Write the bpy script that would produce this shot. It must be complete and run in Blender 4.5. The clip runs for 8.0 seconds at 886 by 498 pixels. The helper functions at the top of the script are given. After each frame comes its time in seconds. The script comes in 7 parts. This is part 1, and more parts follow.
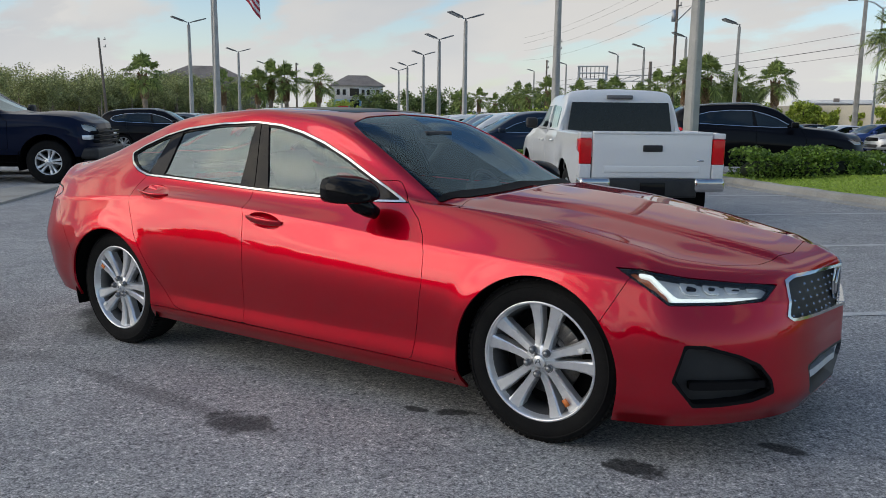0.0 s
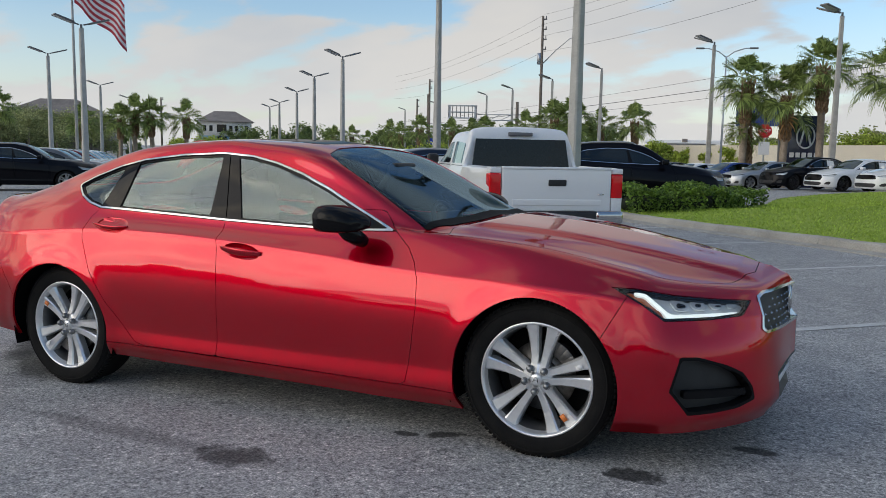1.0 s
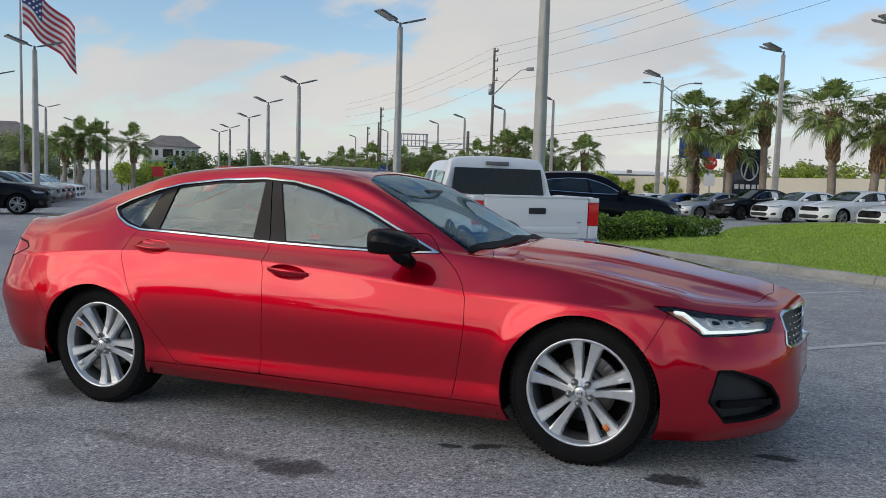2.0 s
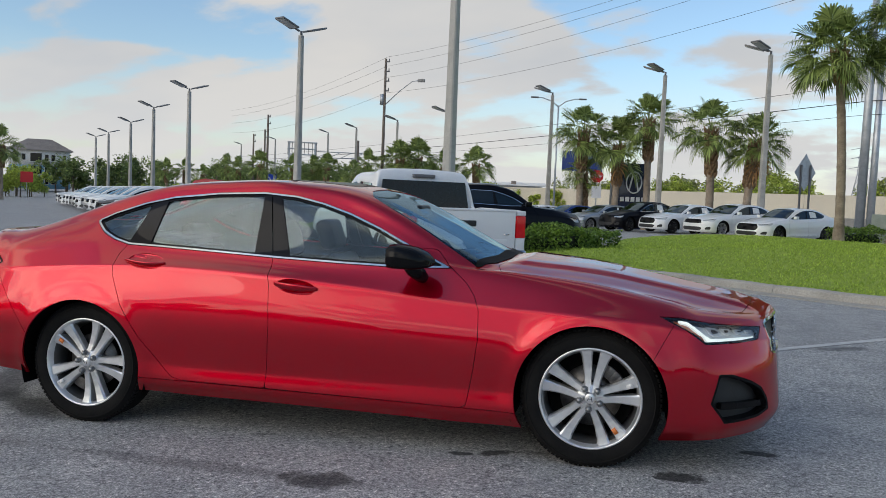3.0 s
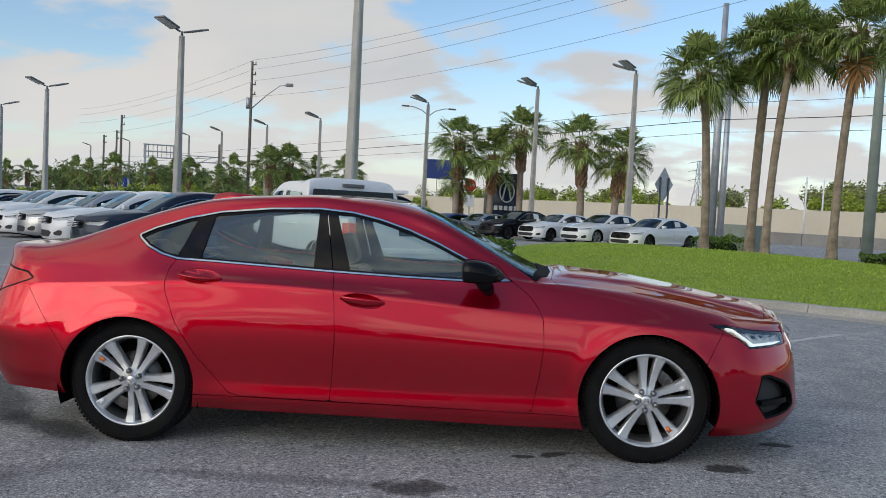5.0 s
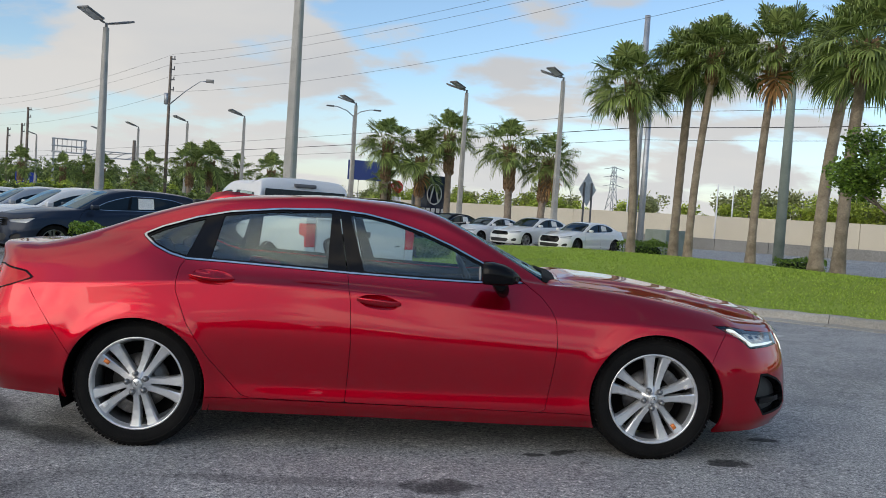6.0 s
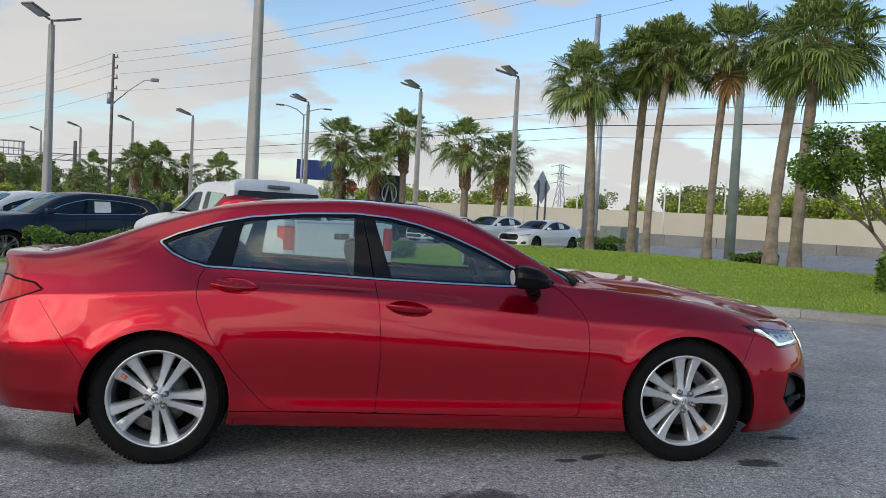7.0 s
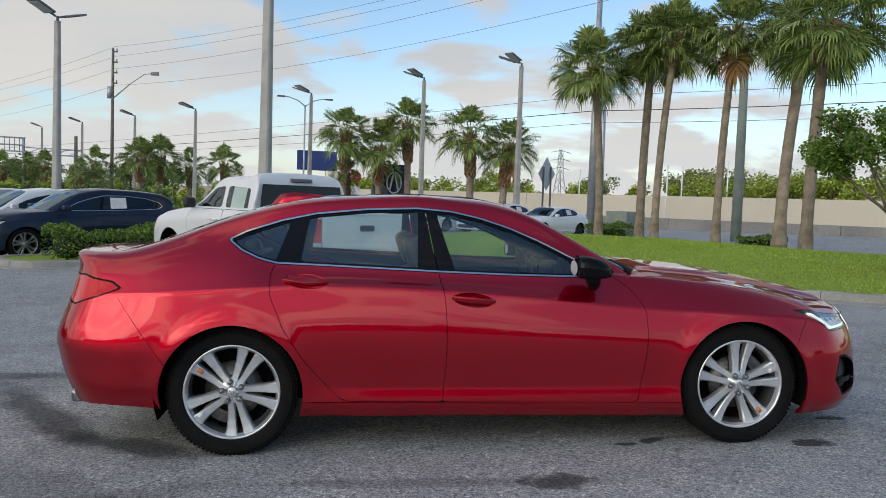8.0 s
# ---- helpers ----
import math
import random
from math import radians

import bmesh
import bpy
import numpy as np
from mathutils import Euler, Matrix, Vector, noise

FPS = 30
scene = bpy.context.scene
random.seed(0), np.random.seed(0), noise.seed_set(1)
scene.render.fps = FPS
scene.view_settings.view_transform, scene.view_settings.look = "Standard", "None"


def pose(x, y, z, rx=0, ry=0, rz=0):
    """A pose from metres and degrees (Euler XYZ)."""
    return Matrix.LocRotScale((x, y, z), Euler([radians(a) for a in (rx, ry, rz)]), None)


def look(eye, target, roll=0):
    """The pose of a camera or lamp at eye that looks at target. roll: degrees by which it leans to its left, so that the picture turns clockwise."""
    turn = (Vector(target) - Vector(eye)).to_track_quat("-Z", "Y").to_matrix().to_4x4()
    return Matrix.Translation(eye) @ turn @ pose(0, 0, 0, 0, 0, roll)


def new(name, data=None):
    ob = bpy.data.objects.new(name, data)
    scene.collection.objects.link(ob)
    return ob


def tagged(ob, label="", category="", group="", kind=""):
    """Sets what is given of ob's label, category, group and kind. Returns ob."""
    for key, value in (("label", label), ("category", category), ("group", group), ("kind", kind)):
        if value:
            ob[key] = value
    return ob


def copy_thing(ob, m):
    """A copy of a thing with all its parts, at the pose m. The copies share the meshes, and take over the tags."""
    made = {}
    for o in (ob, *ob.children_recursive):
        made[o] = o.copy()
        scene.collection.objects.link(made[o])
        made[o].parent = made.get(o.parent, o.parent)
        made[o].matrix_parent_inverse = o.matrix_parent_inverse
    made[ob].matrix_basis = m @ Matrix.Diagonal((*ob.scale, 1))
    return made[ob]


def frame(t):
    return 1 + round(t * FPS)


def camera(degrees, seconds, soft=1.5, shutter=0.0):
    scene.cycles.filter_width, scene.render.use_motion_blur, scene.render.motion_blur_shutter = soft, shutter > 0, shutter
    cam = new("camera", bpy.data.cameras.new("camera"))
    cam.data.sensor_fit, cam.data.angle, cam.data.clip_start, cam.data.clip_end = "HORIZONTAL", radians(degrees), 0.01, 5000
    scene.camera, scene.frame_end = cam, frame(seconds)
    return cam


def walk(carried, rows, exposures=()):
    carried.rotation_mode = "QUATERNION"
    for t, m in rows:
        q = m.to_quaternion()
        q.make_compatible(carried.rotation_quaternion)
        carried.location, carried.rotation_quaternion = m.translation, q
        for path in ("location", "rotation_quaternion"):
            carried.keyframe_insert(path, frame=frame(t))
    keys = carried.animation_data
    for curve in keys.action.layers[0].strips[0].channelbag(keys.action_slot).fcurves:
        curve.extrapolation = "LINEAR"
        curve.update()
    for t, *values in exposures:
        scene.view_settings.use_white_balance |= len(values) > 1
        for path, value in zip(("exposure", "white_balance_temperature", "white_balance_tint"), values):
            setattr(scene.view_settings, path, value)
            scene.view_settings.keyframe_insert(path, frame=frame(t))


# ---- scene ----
cam = camera(57.6, 8.0, soft=0.5)
PATH = [
    (0, (2.892, -3.761, 1.412), (1.791, -2.126, 1.073), 0.69),
    (0.5, (2.642, -3.922, 1.397), (1.698, -2.184, 1.102), 1.11),
    (1, (2.479, -4.145, 1.376), (1.649, -2.342, 1.132), 1.06),
    (1.5, (2.337, -4.415, 1.383), (1.574, -2.578, 1.178), 1.14),
    (1.7, (2.263, -4.498, 1.377), (1.510, -2.654, 1.190), 1.45),
    (2.8, (1.688, -4.753, 1.342), (1.188, -2.822, 1.199), 2.24),
    (3, (1.559, -4.894, 1.381), (1.117, -2.948, 1.242), 2.39),
    (3.5, (1.309, -5.083, 1.398), (0.952, -3.120, 1.267), 2.58),
    (4, (1.046, -5.160, 1.384), (0.768, -3.183, 1.264), 2.77),
    (4.5, (0.753, -5.177, 1.390), (0.580, -3.188, 1.277), 2.87),
    (5.8, (0.059, -5.378, 1.369), (0.109, -3.381, 1.275), 3.51),
    (6, (-0.058, -5.310, 1.361), (0.050, -3.315, 1.271), 3.77),
    (6.5, (-0.302, -5.187, 1.370), (-0.089, -3.200, 1.287), 3.93),
    (7, (-0.495, -5.161, 1.360), (-0.259, -3.177, 1.274), 3.13),
    (7.5, (-0.710, -5.229, 1.386), (-0.422, -3.252, 1.297), 2.35),
    (8, (-0.852, -5.241, 1.378), (-0.615, -3.258, 1.262), 1.99),
]
EXPOSURES = [(0.0, 0.30), (3.0, 0.32), (8.0, 0.36)]
walk(cam, [(t, look(eye, target, roll)) for t, eye, target, roll in PATH], EXPOSURES)

# ---- sky and sun ----
SUN_AZ, SUN_EL = radians(226), radians(22)          # where the sun stands, counted from +x towards +y
world = bpy.data.worlds.new("sky")
scene.world = world
world.use_nodes = True
wt = world.node_tree
wt.nodes.clear()


def wnode(kind, **values):
    n = wt.nodes.new(kind)
    for key, value in values.items():
        n.inputs[key].default_value = value
    return n


sky = wnode("ShaderNodeTexSky")
sky.sky_type, sky.sun_disc = "NISHITA", False
sky.sun_elevation, sky.sun_rotation = SUN_EL, radians(90) - SUN_AZ
sky.air_density, sky.dust_density, sky.ozone_density = 1.0, 0.8, 3.2
coord = wnode("ShaderNodeTexCoord")
sep = wnode("ShaderNodeSeparateXYZ")
wt.links.new(coord.outputs["Generated"], sep.inputs[0])
lift = wnode("ShaderNodeMath")
lift.operation, lift.inputs[1].default_value = "ADD", 0.30
wt.links.new(sep.outputs["Z"], lift.inputs[0])
flat = wnode("ShaderNodeVectorMath")
flat.operation = "DIVIDE"
wt.links.new(coord.outputs["Generated"], flat.inputs[0])
wt.links.new(lift.outputs[0], flat.inputs[1])
stretch = wnode("ShaderNodeMapping")
stretch.inputs["Location"].default_value = (3.1, 0.7, 0.0)
stretch.inputs["Rotation"].default_value = (0, 0, radians(20))
stretch.inputs["Scale"].default_value = (0.55, 0.75, 0.3)
wt.links.new(flat.outputs[0], stretch.inputs[0])
cloud = wnode("ShaderNodeTexNoise", Scale=3.9, Detail=7.0, Roughness=0.50, Distortion=0.15)
wt.links.new(stretch.outputs[0], cloud.inputs["Vector"])
cover = wnode("ShaderNodeMapRange")
cover.interpolation_type = "SMOOTHSTEP"
cover.inputs["From Min"].default_value, cover.inputs["From Max"].default_value = 0.455, 0.56
# the cloud deck thickens over the far left of the lot and opens behind the viewer
deck = wnode("ShaderNodeVectorMath")
deck.operation = "DOT_PRODUCT"
deck.inputs[1].default_value = (-0.7, 0.7, 0.0)
wt.links.new(coord.outputs["Generated"], deck.inputs[0])
shift_deck = wnode("ShaderNodeMath")
shift_deck.operation, shift_deck.inputs[1].default_value, shift_deck.inputs[2].default_value = "MULTIPLY_ADD", 0.10, -0.035
wt.links.new(deck.outputs["Value"], shift_deck.inputs[0])
overhead = wnode("ShaderNodeMath")
overhead.operation, overhead.inputs[1].default_value = "MULTIPLY_ADD", -0.01
wt.links.new(sep.outputs["Z"], overhead.inputs[0])
wt.links.new(cloud.outputs["Fac"], overhead.inputs[2])
thick = wnode("ShaderNodeMath")
thick.operation = "ADD"
wt.links.new(overhead.outputs[0], thick.inputs[0])
wt.links.new(shift_deck.outputs[0], thick.inputs[1])
wt.links.new(thick.outputs[0], cover.inputs["Value"])
tone = wnode("ShaderNodeTexNoise", Scale=2.6, Detail=4.0, Roughness=0.5)
wt.links.new(stretch.outputs[0], tone.inputs["Vector"])
shades = wnode("ShaderNodeValToRGB")
shades.color_ramp.elements[0].position, shades.color_ramp.elements[0].color = 0.32, (4.25, 4.4, 4.6, 1)
shades.color_ramp.elements[1].position, shades.color_ramp.elements[1].color = 0.62, (5.2, 5.1, 4.95, 1)
wt.links.new(tone.outputs["Fac"], shades.inputs["Fac"])
mixed = wnode("ShaderNodeMixRGB")
wt.links.new(cover.outputs[0], mixed.inputs["Fac"])
clear_sky = wnode("ShaderNodeMixRGB", Fac=1.0)
clear_sky.blend_type = "MULTIPLY"
clear_sky.inputs["Color2"].default_value = (1.45, 1.39, 1.31, 1)
wt.links.new(sky.outputs[0], clear_sky.inputs["Color1"])
wt.links.new(clear_sky.outputs[0], mixed.inputs["Color1"])
wt.links.new(shades.outputs[0], mixed.inputs["Color2"])
haze = wnode("ShaderNodeMapRange")
haze.inputs["From Min"].default_value, haze.inputs["From Max"].default_value = 0.0, 0.16
haze.inputs["To Min"].default_value, haze.inputs["To Max"].default_value = 0.6, 0.0
wt.links.new(sep.outputs["Z"], haze.inputs["Value"])
hazy = wnode("ShaderNodeMixRGB")
wt.links.new(haze.outputs[0], hazy.inputs["Fac"])
wt.links.new(mixed.outputs[0], hazy.inputs["Color1"])
# the veiled sun brightens the clouds on its own side of the sky
toward = wnode("ShaderNodeVectorMath")
toward.operation = "DOT_PRODUCT"
toward.inputs[1].default_value = (math.cos(SUN_EL) * math.cos(SUN_AZ), math.cos(SUN_EL) * math.sin(SUN_AZ), math.sin(SUN_EL))
wt.links.new(coord.outputs["Generated"], toward.inputs[0])
veil = wnode("ShaderNodeMapRange")
veil.interpolation_type = "SMOOTHSTEP"
veil.inputs["From Min"].default_value, veil.inputs["From Max"].default_value = 0.35, 1.0
veil.inputs["To Min"].default_value, veil.inputs["To Max"].default_value = 0.0, 1.0
wt.links.new(toward.outputs["Value"], veil.inputs["Value"])
glare = wnode("ShaderNodeMixRGB", Color1=(5.6, 5.65, 5.6, 1), Color2=(5.4, 5.25, 5.0, 1))
side = wnode("ShaderNodeMapRange")
side.interpolation_type = "SMOOTHSTEP"
side.inputs["From Min"].default_value, side.inputs["From Max"].default_value = 0.1, 0.95
wt.links.new(toward.outputs["Value"], side.inputs["Value"])
wt.links.new(side.outputs[0], glare.inputs["Fac"])
wt.links.new(glare.outputs["Color"], hazy.inputs["Color2"])
veiled = wnode("ShaderNodeMixRGB", Color1=(1, 1, 1, 1), Color2=(1.4, 1.38, 1.34, 1))
wt.links.new(veil.outputs[0], veiled.inputs["Fac"])
ragged = wnode("ShaderNodeMath")
ragged.operation, ragged.inputs[1].default_value = "MULTIPLY_ADD", 0.9
wt.links.new(cloud.outputs["Fac"], ragged.inputs[0])
wt.links.new(sep.outputs["Z"], ragged.inputs[2])
bank = wnode("ShaderNodeMapRange")
bank.interpolation_type = "SMOOTHSTEP"
bank.inputs["From Min"].default_value, bank.inputs["From Max"].default_value = 1.00, 1.09
bank.inputs["To Min"].default_value, bank.inputs["To Max"].default_value = 0.9, 0.0
wt.links.new(ragged.outputs[0], bank.inputs["Value"])
banked = wnode("ShaderNodeMath")
banked.operation = "MULTIPLY"
wt.links.new(bank.outputs[0], banked.inputs[0])
wt.links.new(side.outputs[0], banked.inputs[1])
billow = wnode("ShaderNodeTexNoise", Scale=5.5, Detail=6.0, Roughness=0.55, Distortion=0.3)
wt.links.new(stretch.outputs[0], billow.inputs["Vector"])
folds_of_cloud = wnode("ShaderNodeValToRGB")
folds_of_cloud.color_ramp.elements[0].position, folds_of_cloud.color_ramp.elements[0].color = 0.46, (2.4, 3.0, 4.1, 1)
folds_of_cloud.color_ramp.elements[1].position, folds_of_cloud.color_ramp.elements[1].color = 0.57, (11.0, 10.2, 8.7, 1)
wt.links.new(billow.outputs["Fac"], folds_of_cloud.inputs["Fac"])
lit_cloud = wnode("ShaderNodeMixRGB")
wt.links.new(folds_of_cloud.outputs["Color"], lit_cloud.inputs["Color2"])
wt.links.new(banked.outputs[0], lit_cloud.inputs["Fac"])
wt.links.new(hazy.outputs[0], lit_cloud.inputs["Color1"])
bright = wnode("ShaderNodeMixRGB", Fac=1.0)
bright.blend_type = "MULTIPLY"
wt.links.new(lit_cloud.outputs[0], bright.inputs["Color1"])
wt.links.new(veiled.outputs[0], bright.inputs["Color2"])
background = wnode("ShaderNodeBackground", Strength=0.105)
# the thin high veil is lightest overhead
high = wnode("ShaderNodeMapRange")
high.interpolation_type = "SMOOTHSTEP"
high.inputs["From Min"].default_value, high.inputs["From Max"].default_value = 0.5, 1.0
high.inputs["To Min"].default_value, high.inputs["To Max"].default_value = 1.0, 1.35
wt.links.new(sep.outputs["Z"], high.inputs["Value"])
veil_top = wnode("ShaderNodeVectorMath")
veil_top.operation = "SCALE"
wt.links.new(bright.outputs[0], veil_top.inputs[0])
wt.links.new(high.outputs[0], veil_top.inputs["Scale"])
wt.links.new(veil_top.outputs[0], background.inputs["Color"])
wt.links.new(background.outputs[0], wnode("ShaderNodeOutputWorld").inputs["Surface"])

sun = new("sun", bpy.data.lights.new("sun", "SUN"))
sun.data.energy, sun.data.angle, sun.data.color = 0.62, radians(42.0), (1.0, 0.92, 0.80)
sun.matrix_world = look((0, 0, 0), (-math.cos(SUN_EL) * math.cos(SUN_AZ), -math.cos(SUN_EL) * math.sin(SUN_AZ), -math.sin(SUN_EL)))

# ---- materials ----


def shader(name):
    m = bpy.data.materials.new(name)
    m.use_nodes = True
    return m, m.node_tree, m.node_tree.nodes["Principled BSDF"]


def link(t, a, b):
    t.links.new(a, b)


def noise_node(t, scale, detail=5.0, rough=0.55, where="Object"):
    co = t.nodes.new("ShaderNodeTexCoord")
    n = t.nodes.new("ShaderNodeTexNoise")
    n.inputs["Scale"].default_value, n.inputs["Detail"].default_value, n.inputs["Roughness"].default_value = scale, detail, rough
    link(t, co.outputs[where], n.inputs["Vector"])
    return n


def ramp(t, source, stops):
    r = t.nodes.new("ShaderNodeValToRGB")
    els = r.color_ramp.elements
    while len(els) < len(stops):
        els.new(0.5)
    for e, (p, c) in zip(els, stops):
        e.position, e.color = p, (*c, 1) if len(c) == 3 else c
    link(t, source, r.inputs["Fac"])
    return r


def mixed_colour(t, fac, a, b, how="MIX"):
    n = t.nodes.new("ShaderNodeMixRGB")
    n.blend_type = how
    for socket, v in ((n.inputs["Fac"], fac), (n.inputs["Color1"], a), (n.inputs["Color2"], b)):
        if isinstance(v, (int, float)):
            socket.default_value = v
        elif isinstance(v, tuple):
            socket.default_value = (*v, 1)
        else:
            link(t, v, socket)
    return n.outputs["Color"]


def bump(t, bsdf, height, strength, distance):
    b = t.nodes.new("ShaderNodeBump")
    b.inputs["Strength"].default_value, b.inputs["Distance"].default_value = strength, distance
    link(t, height, b.inputs["Height"])
    link(t, b.outputs[0], bsdf.inputs["Normal"])


def surface(name, dark, light, rough=0.6, scale=8.0, fine=90.0, relief=0.15, depth=0.003, metal=0.0, where="Object", spec=0.5, each=0.0):
    """Two scales of colour variation, fine relief, and, with each, a difference from piece to piece."""
    m, t, b = shader(name)
    coarse, grain = noise_node(t, scale, where=where), noise_node(t, fine, 4.0, 0.6, where)
    base = ramp(t, coarse.outputs["Fac"], [(0.3, dark), (0.7, light)]).outputs["Color"]
    speck = ramp(t, grain.outputs["Fac"], [(0.3, (0.72, 0.72, 0.72)), (0.7, (1.15, 1.15, 1.15))]).outputs["Color"]
    col = mixed_colour(t, 1.0, base, speck, "MULTIPLY")
    if each:
        info = t.nodes.new("ShaderNodeObjectInfo")
        per = ramp(t, info.outputs["Random"], [(0.0, (1 - each,) * 3), (1.0, (1 + each,) * 3)]).outputs["Color"]
        col = mixed_colour(t, 1.0, col, per, "MULTIPLY")
    link(t, col, b.inputs["Base Color"])
    b.inputs["Roughness"].default_value, b.inputs["Metallic"].default_value = rough, metal
    b.inputs["Specular IOR Level"].default_value = spec
    bump(t, b, grain.outputs["Fac"], relief, depth)
    return m


def plain(name, colour, rough=0.4, metal=0.0, coat=0.0, spec=0.5):
    m, t, b = shader(name)
    n = noise_node(t, 25.0)
    c = ramp(t, n.outputs["Fac"], [(0.25, tuple(v * 0.9 for v in colour)), (0.75, tuple(min(v * 1.08, 1) for v in colour))])
    link(t, c.outputs["Color"], b.inputs["Base Color"])
    b.inputs["Roughness"].default_value, b.inputs["Metallic"].default_value = rough, metal
    b.inputs["Coat Weight"].default_value, b.inputs["Coat Roughness"].default_value = coat, 0.03
    b.inputs["Specular IOR Level"].default_value = spec
    return m


def paint(name, colour, metal=0.0, rough=0.35, coat=1.0, spec=0.5, coat_ior=1.5, edge=(1.0, 1.0, 1.0)):
    """Clear-coated body colour with a fine flake."""
    m, t, b = shader(name)
    flake = noise_node(t, 900.0, 2.0)
    dust = noise_node(t, 3.0, 6.0)
    a = ramp(t, flake.outputs["Fac"], [(0.3, tuple(v * 0.88 for v in colour)), (0.7, tuple(min(v * 1.12, 1) for v in colour))]).outputs["Color"]
    link(t, a, b.inputs["Base Color"])
    film = ramp(t, dust.outputs["Fac"], [(0.35, (0.004,) * 3), (0.75, (0.022,) * 3)])
    link(t, film.outputs["Color"], b.inputs["Coat Roughness"])
    b.inputs["Roughness"].default_value, b.inputs["Metallic"].default_value = rough, metal
    b.inputs["Coat Weight"].default_value, b.inputs["Coat IOR"].default_value = coat, coat_ior
    b.inputs["Specular IOR Level"].default_value = spec
    b.inputs["Specular Tint"].default_value = (*edge, 1)
    return m


def pane(name, tint, ior=1.5, sheen=(1.0, 1.0, 1.0)):
    """A thin sheet of tinted glass: it lets light through and mirrors by angle."""
    m, t, b = shader(name)
    t.nodes.remove(b)
    clear, gloss, mix, fres = (t.nodes.new(k) for k in ("ShaderNodeBsdfTransparent", "ShaderNodeBsdfGlossy", "ShaderNodeMixShader", "ShaderNodeFresnel"))
    clear.inputs["Color"].default_value = (*tint, 1)
    gloss.inputs["Color"].default_value = (*sheen, 1)
    gloss.inputs["Roughness"].default_value = 0.0
    fres.inputs["IOR"].default_value = ior
    link(t, fres.outputs[0], mix.inputs[0])
    link(t, clear.outputs[0], mix.inputs[1])
    link(t, gloss.outputs[0], mix.inputs[2])
    link(t, mix.outputs[0], t.nodes["Material Output"].inputs["Surface"])
    return m


def glow(name, colour, strength):
    m, t, b = shader(name)
    b.inputs["Base Color"].default_value = (*colour, 1)
    b.inputs["Emission Color"].default_value, b.inputs["Emission Strength"].default_value = (*colour, 1), strength
    return m


RED = paint("red_pearl_paint", (0.50, 0.0006, 0.017), metal=0.92, rough=0.36, coat=1.0, coat_ior=1.52, edge=(0.55, 0.04, 0.10))
GLASS = pane("tinted_glass", (0.80, 0.89, 0.88), 1.85, (0.80, 0.93, 0.97))
SCREEN_GLASS = pane("clear_windscreen_glass", (0.62, 0.73, 0.75), 1.42, (0.46, 0.66, 0.82))
DARK_GLASS = pane("dark_privacy_glass", (0.12, 0.13, 0.13), 1.6, (0.72, 0.90, 1.0))
LENS = pane("clear_lamp_lens", (0.93, 0.95, 0.95), 1.45)
BLACK_GLOSS = plain("gloss_black_trim", (0.006, 0.006, 0.007), 0.08, coat=0.32, spec=0.0)
BLACK_PLASTIC = surface("black_plastic", (0.010, 0.010, 0.011), (0.020, 0.020, 0.021), 0.5, 12, 220, 0.2, 0.001)
LINER = plain("dark_underbody", (0.004, 0.004, 0.004), 0.9, spec=0.1)
RUBBER = surface("tyre_rubber", (0.005, 0.005, 0.0055), (0.011, 0.0105, 0.010), 0.85, 9, 140, 0.25, 0.002, spec=0.2)
CHROME = plain("bright_chrome", (0.54, 0.54, 0.54), 0.12, 1.0)
ALLOY = plain("silver_alloy", (0.76, 0.77, 0.78), 0.30, 0.72, coat=0.5)
BARREL = plain("grey_wheel_barrel", (0.26, 0.265, 0.27), 0.35, 0.8)
STEEL = surface("brake_steel", (0.09, 0.085, 0.08), (0.20, 0.195, 0.19), 0.4, 20, 200, 0.2, 0.001, 1.0)
TAIL_RED = plain("red_lamp_lens", (0.62, 0.006, 0.010), 0.08, coat=0.6, spec=0.15)
AMBER = plain("amber_reflector", (0.45, 0.10, 0.02), 0.12, coat=1.0)
DAY_LIGHT = glow("day_running_light", (0.88, 0.94, 0.90), 0.45)
HOUSING = plain("grey_lamp_housing", (0.70, 0.71, 0.72), 0.25, 0.15)
REFLECTOR = plain("lamp_reflector", (0.88, 0.89, 0.90), 0.15, 0.4)
LEATHER = surface("black_leather", (0.018, 0.017, 0.017), (0.035, 0.033, 0.032), 0.45, 14, 260, 0.3, 0.001)
PAPER = surface("white_paper", (0.78, 0.78, 0.76), (0.86, 0.86, 0.84), 0.8, 5, 60, 0.05, 0.001)
ORANGE = plain("orange_sticker", (0.75, 0.22, 0.05), 0.5)

# ---- mesh helpers ----


def part(name, bm, material, parent=None, label="", smooth=True):
    me = bpy.data.meshes.new(name)
    bm.to_mesh(me)
    bm.free()
    return part_mesh(name, me, material, parent, label, smooth)


def part_mesh(name, me, material, parent=None, label="", smooth=True):
    for m in material if isinstance(material, (list, tuple)) else (material,):
        me.materials.append(m)
    if smooth:
        me.shade_smooth()
    ob = new(name, me)
    ob.parent = parent
    if label:
        tagged(ob, label)
    return ob


def thing(name, m, label, category, group="", kind=""):
    ob = new(name)
    ob.empty_display_size = 0.2
    ob.matrix_world = m
    return tagged(ob, label, category, group, kind)


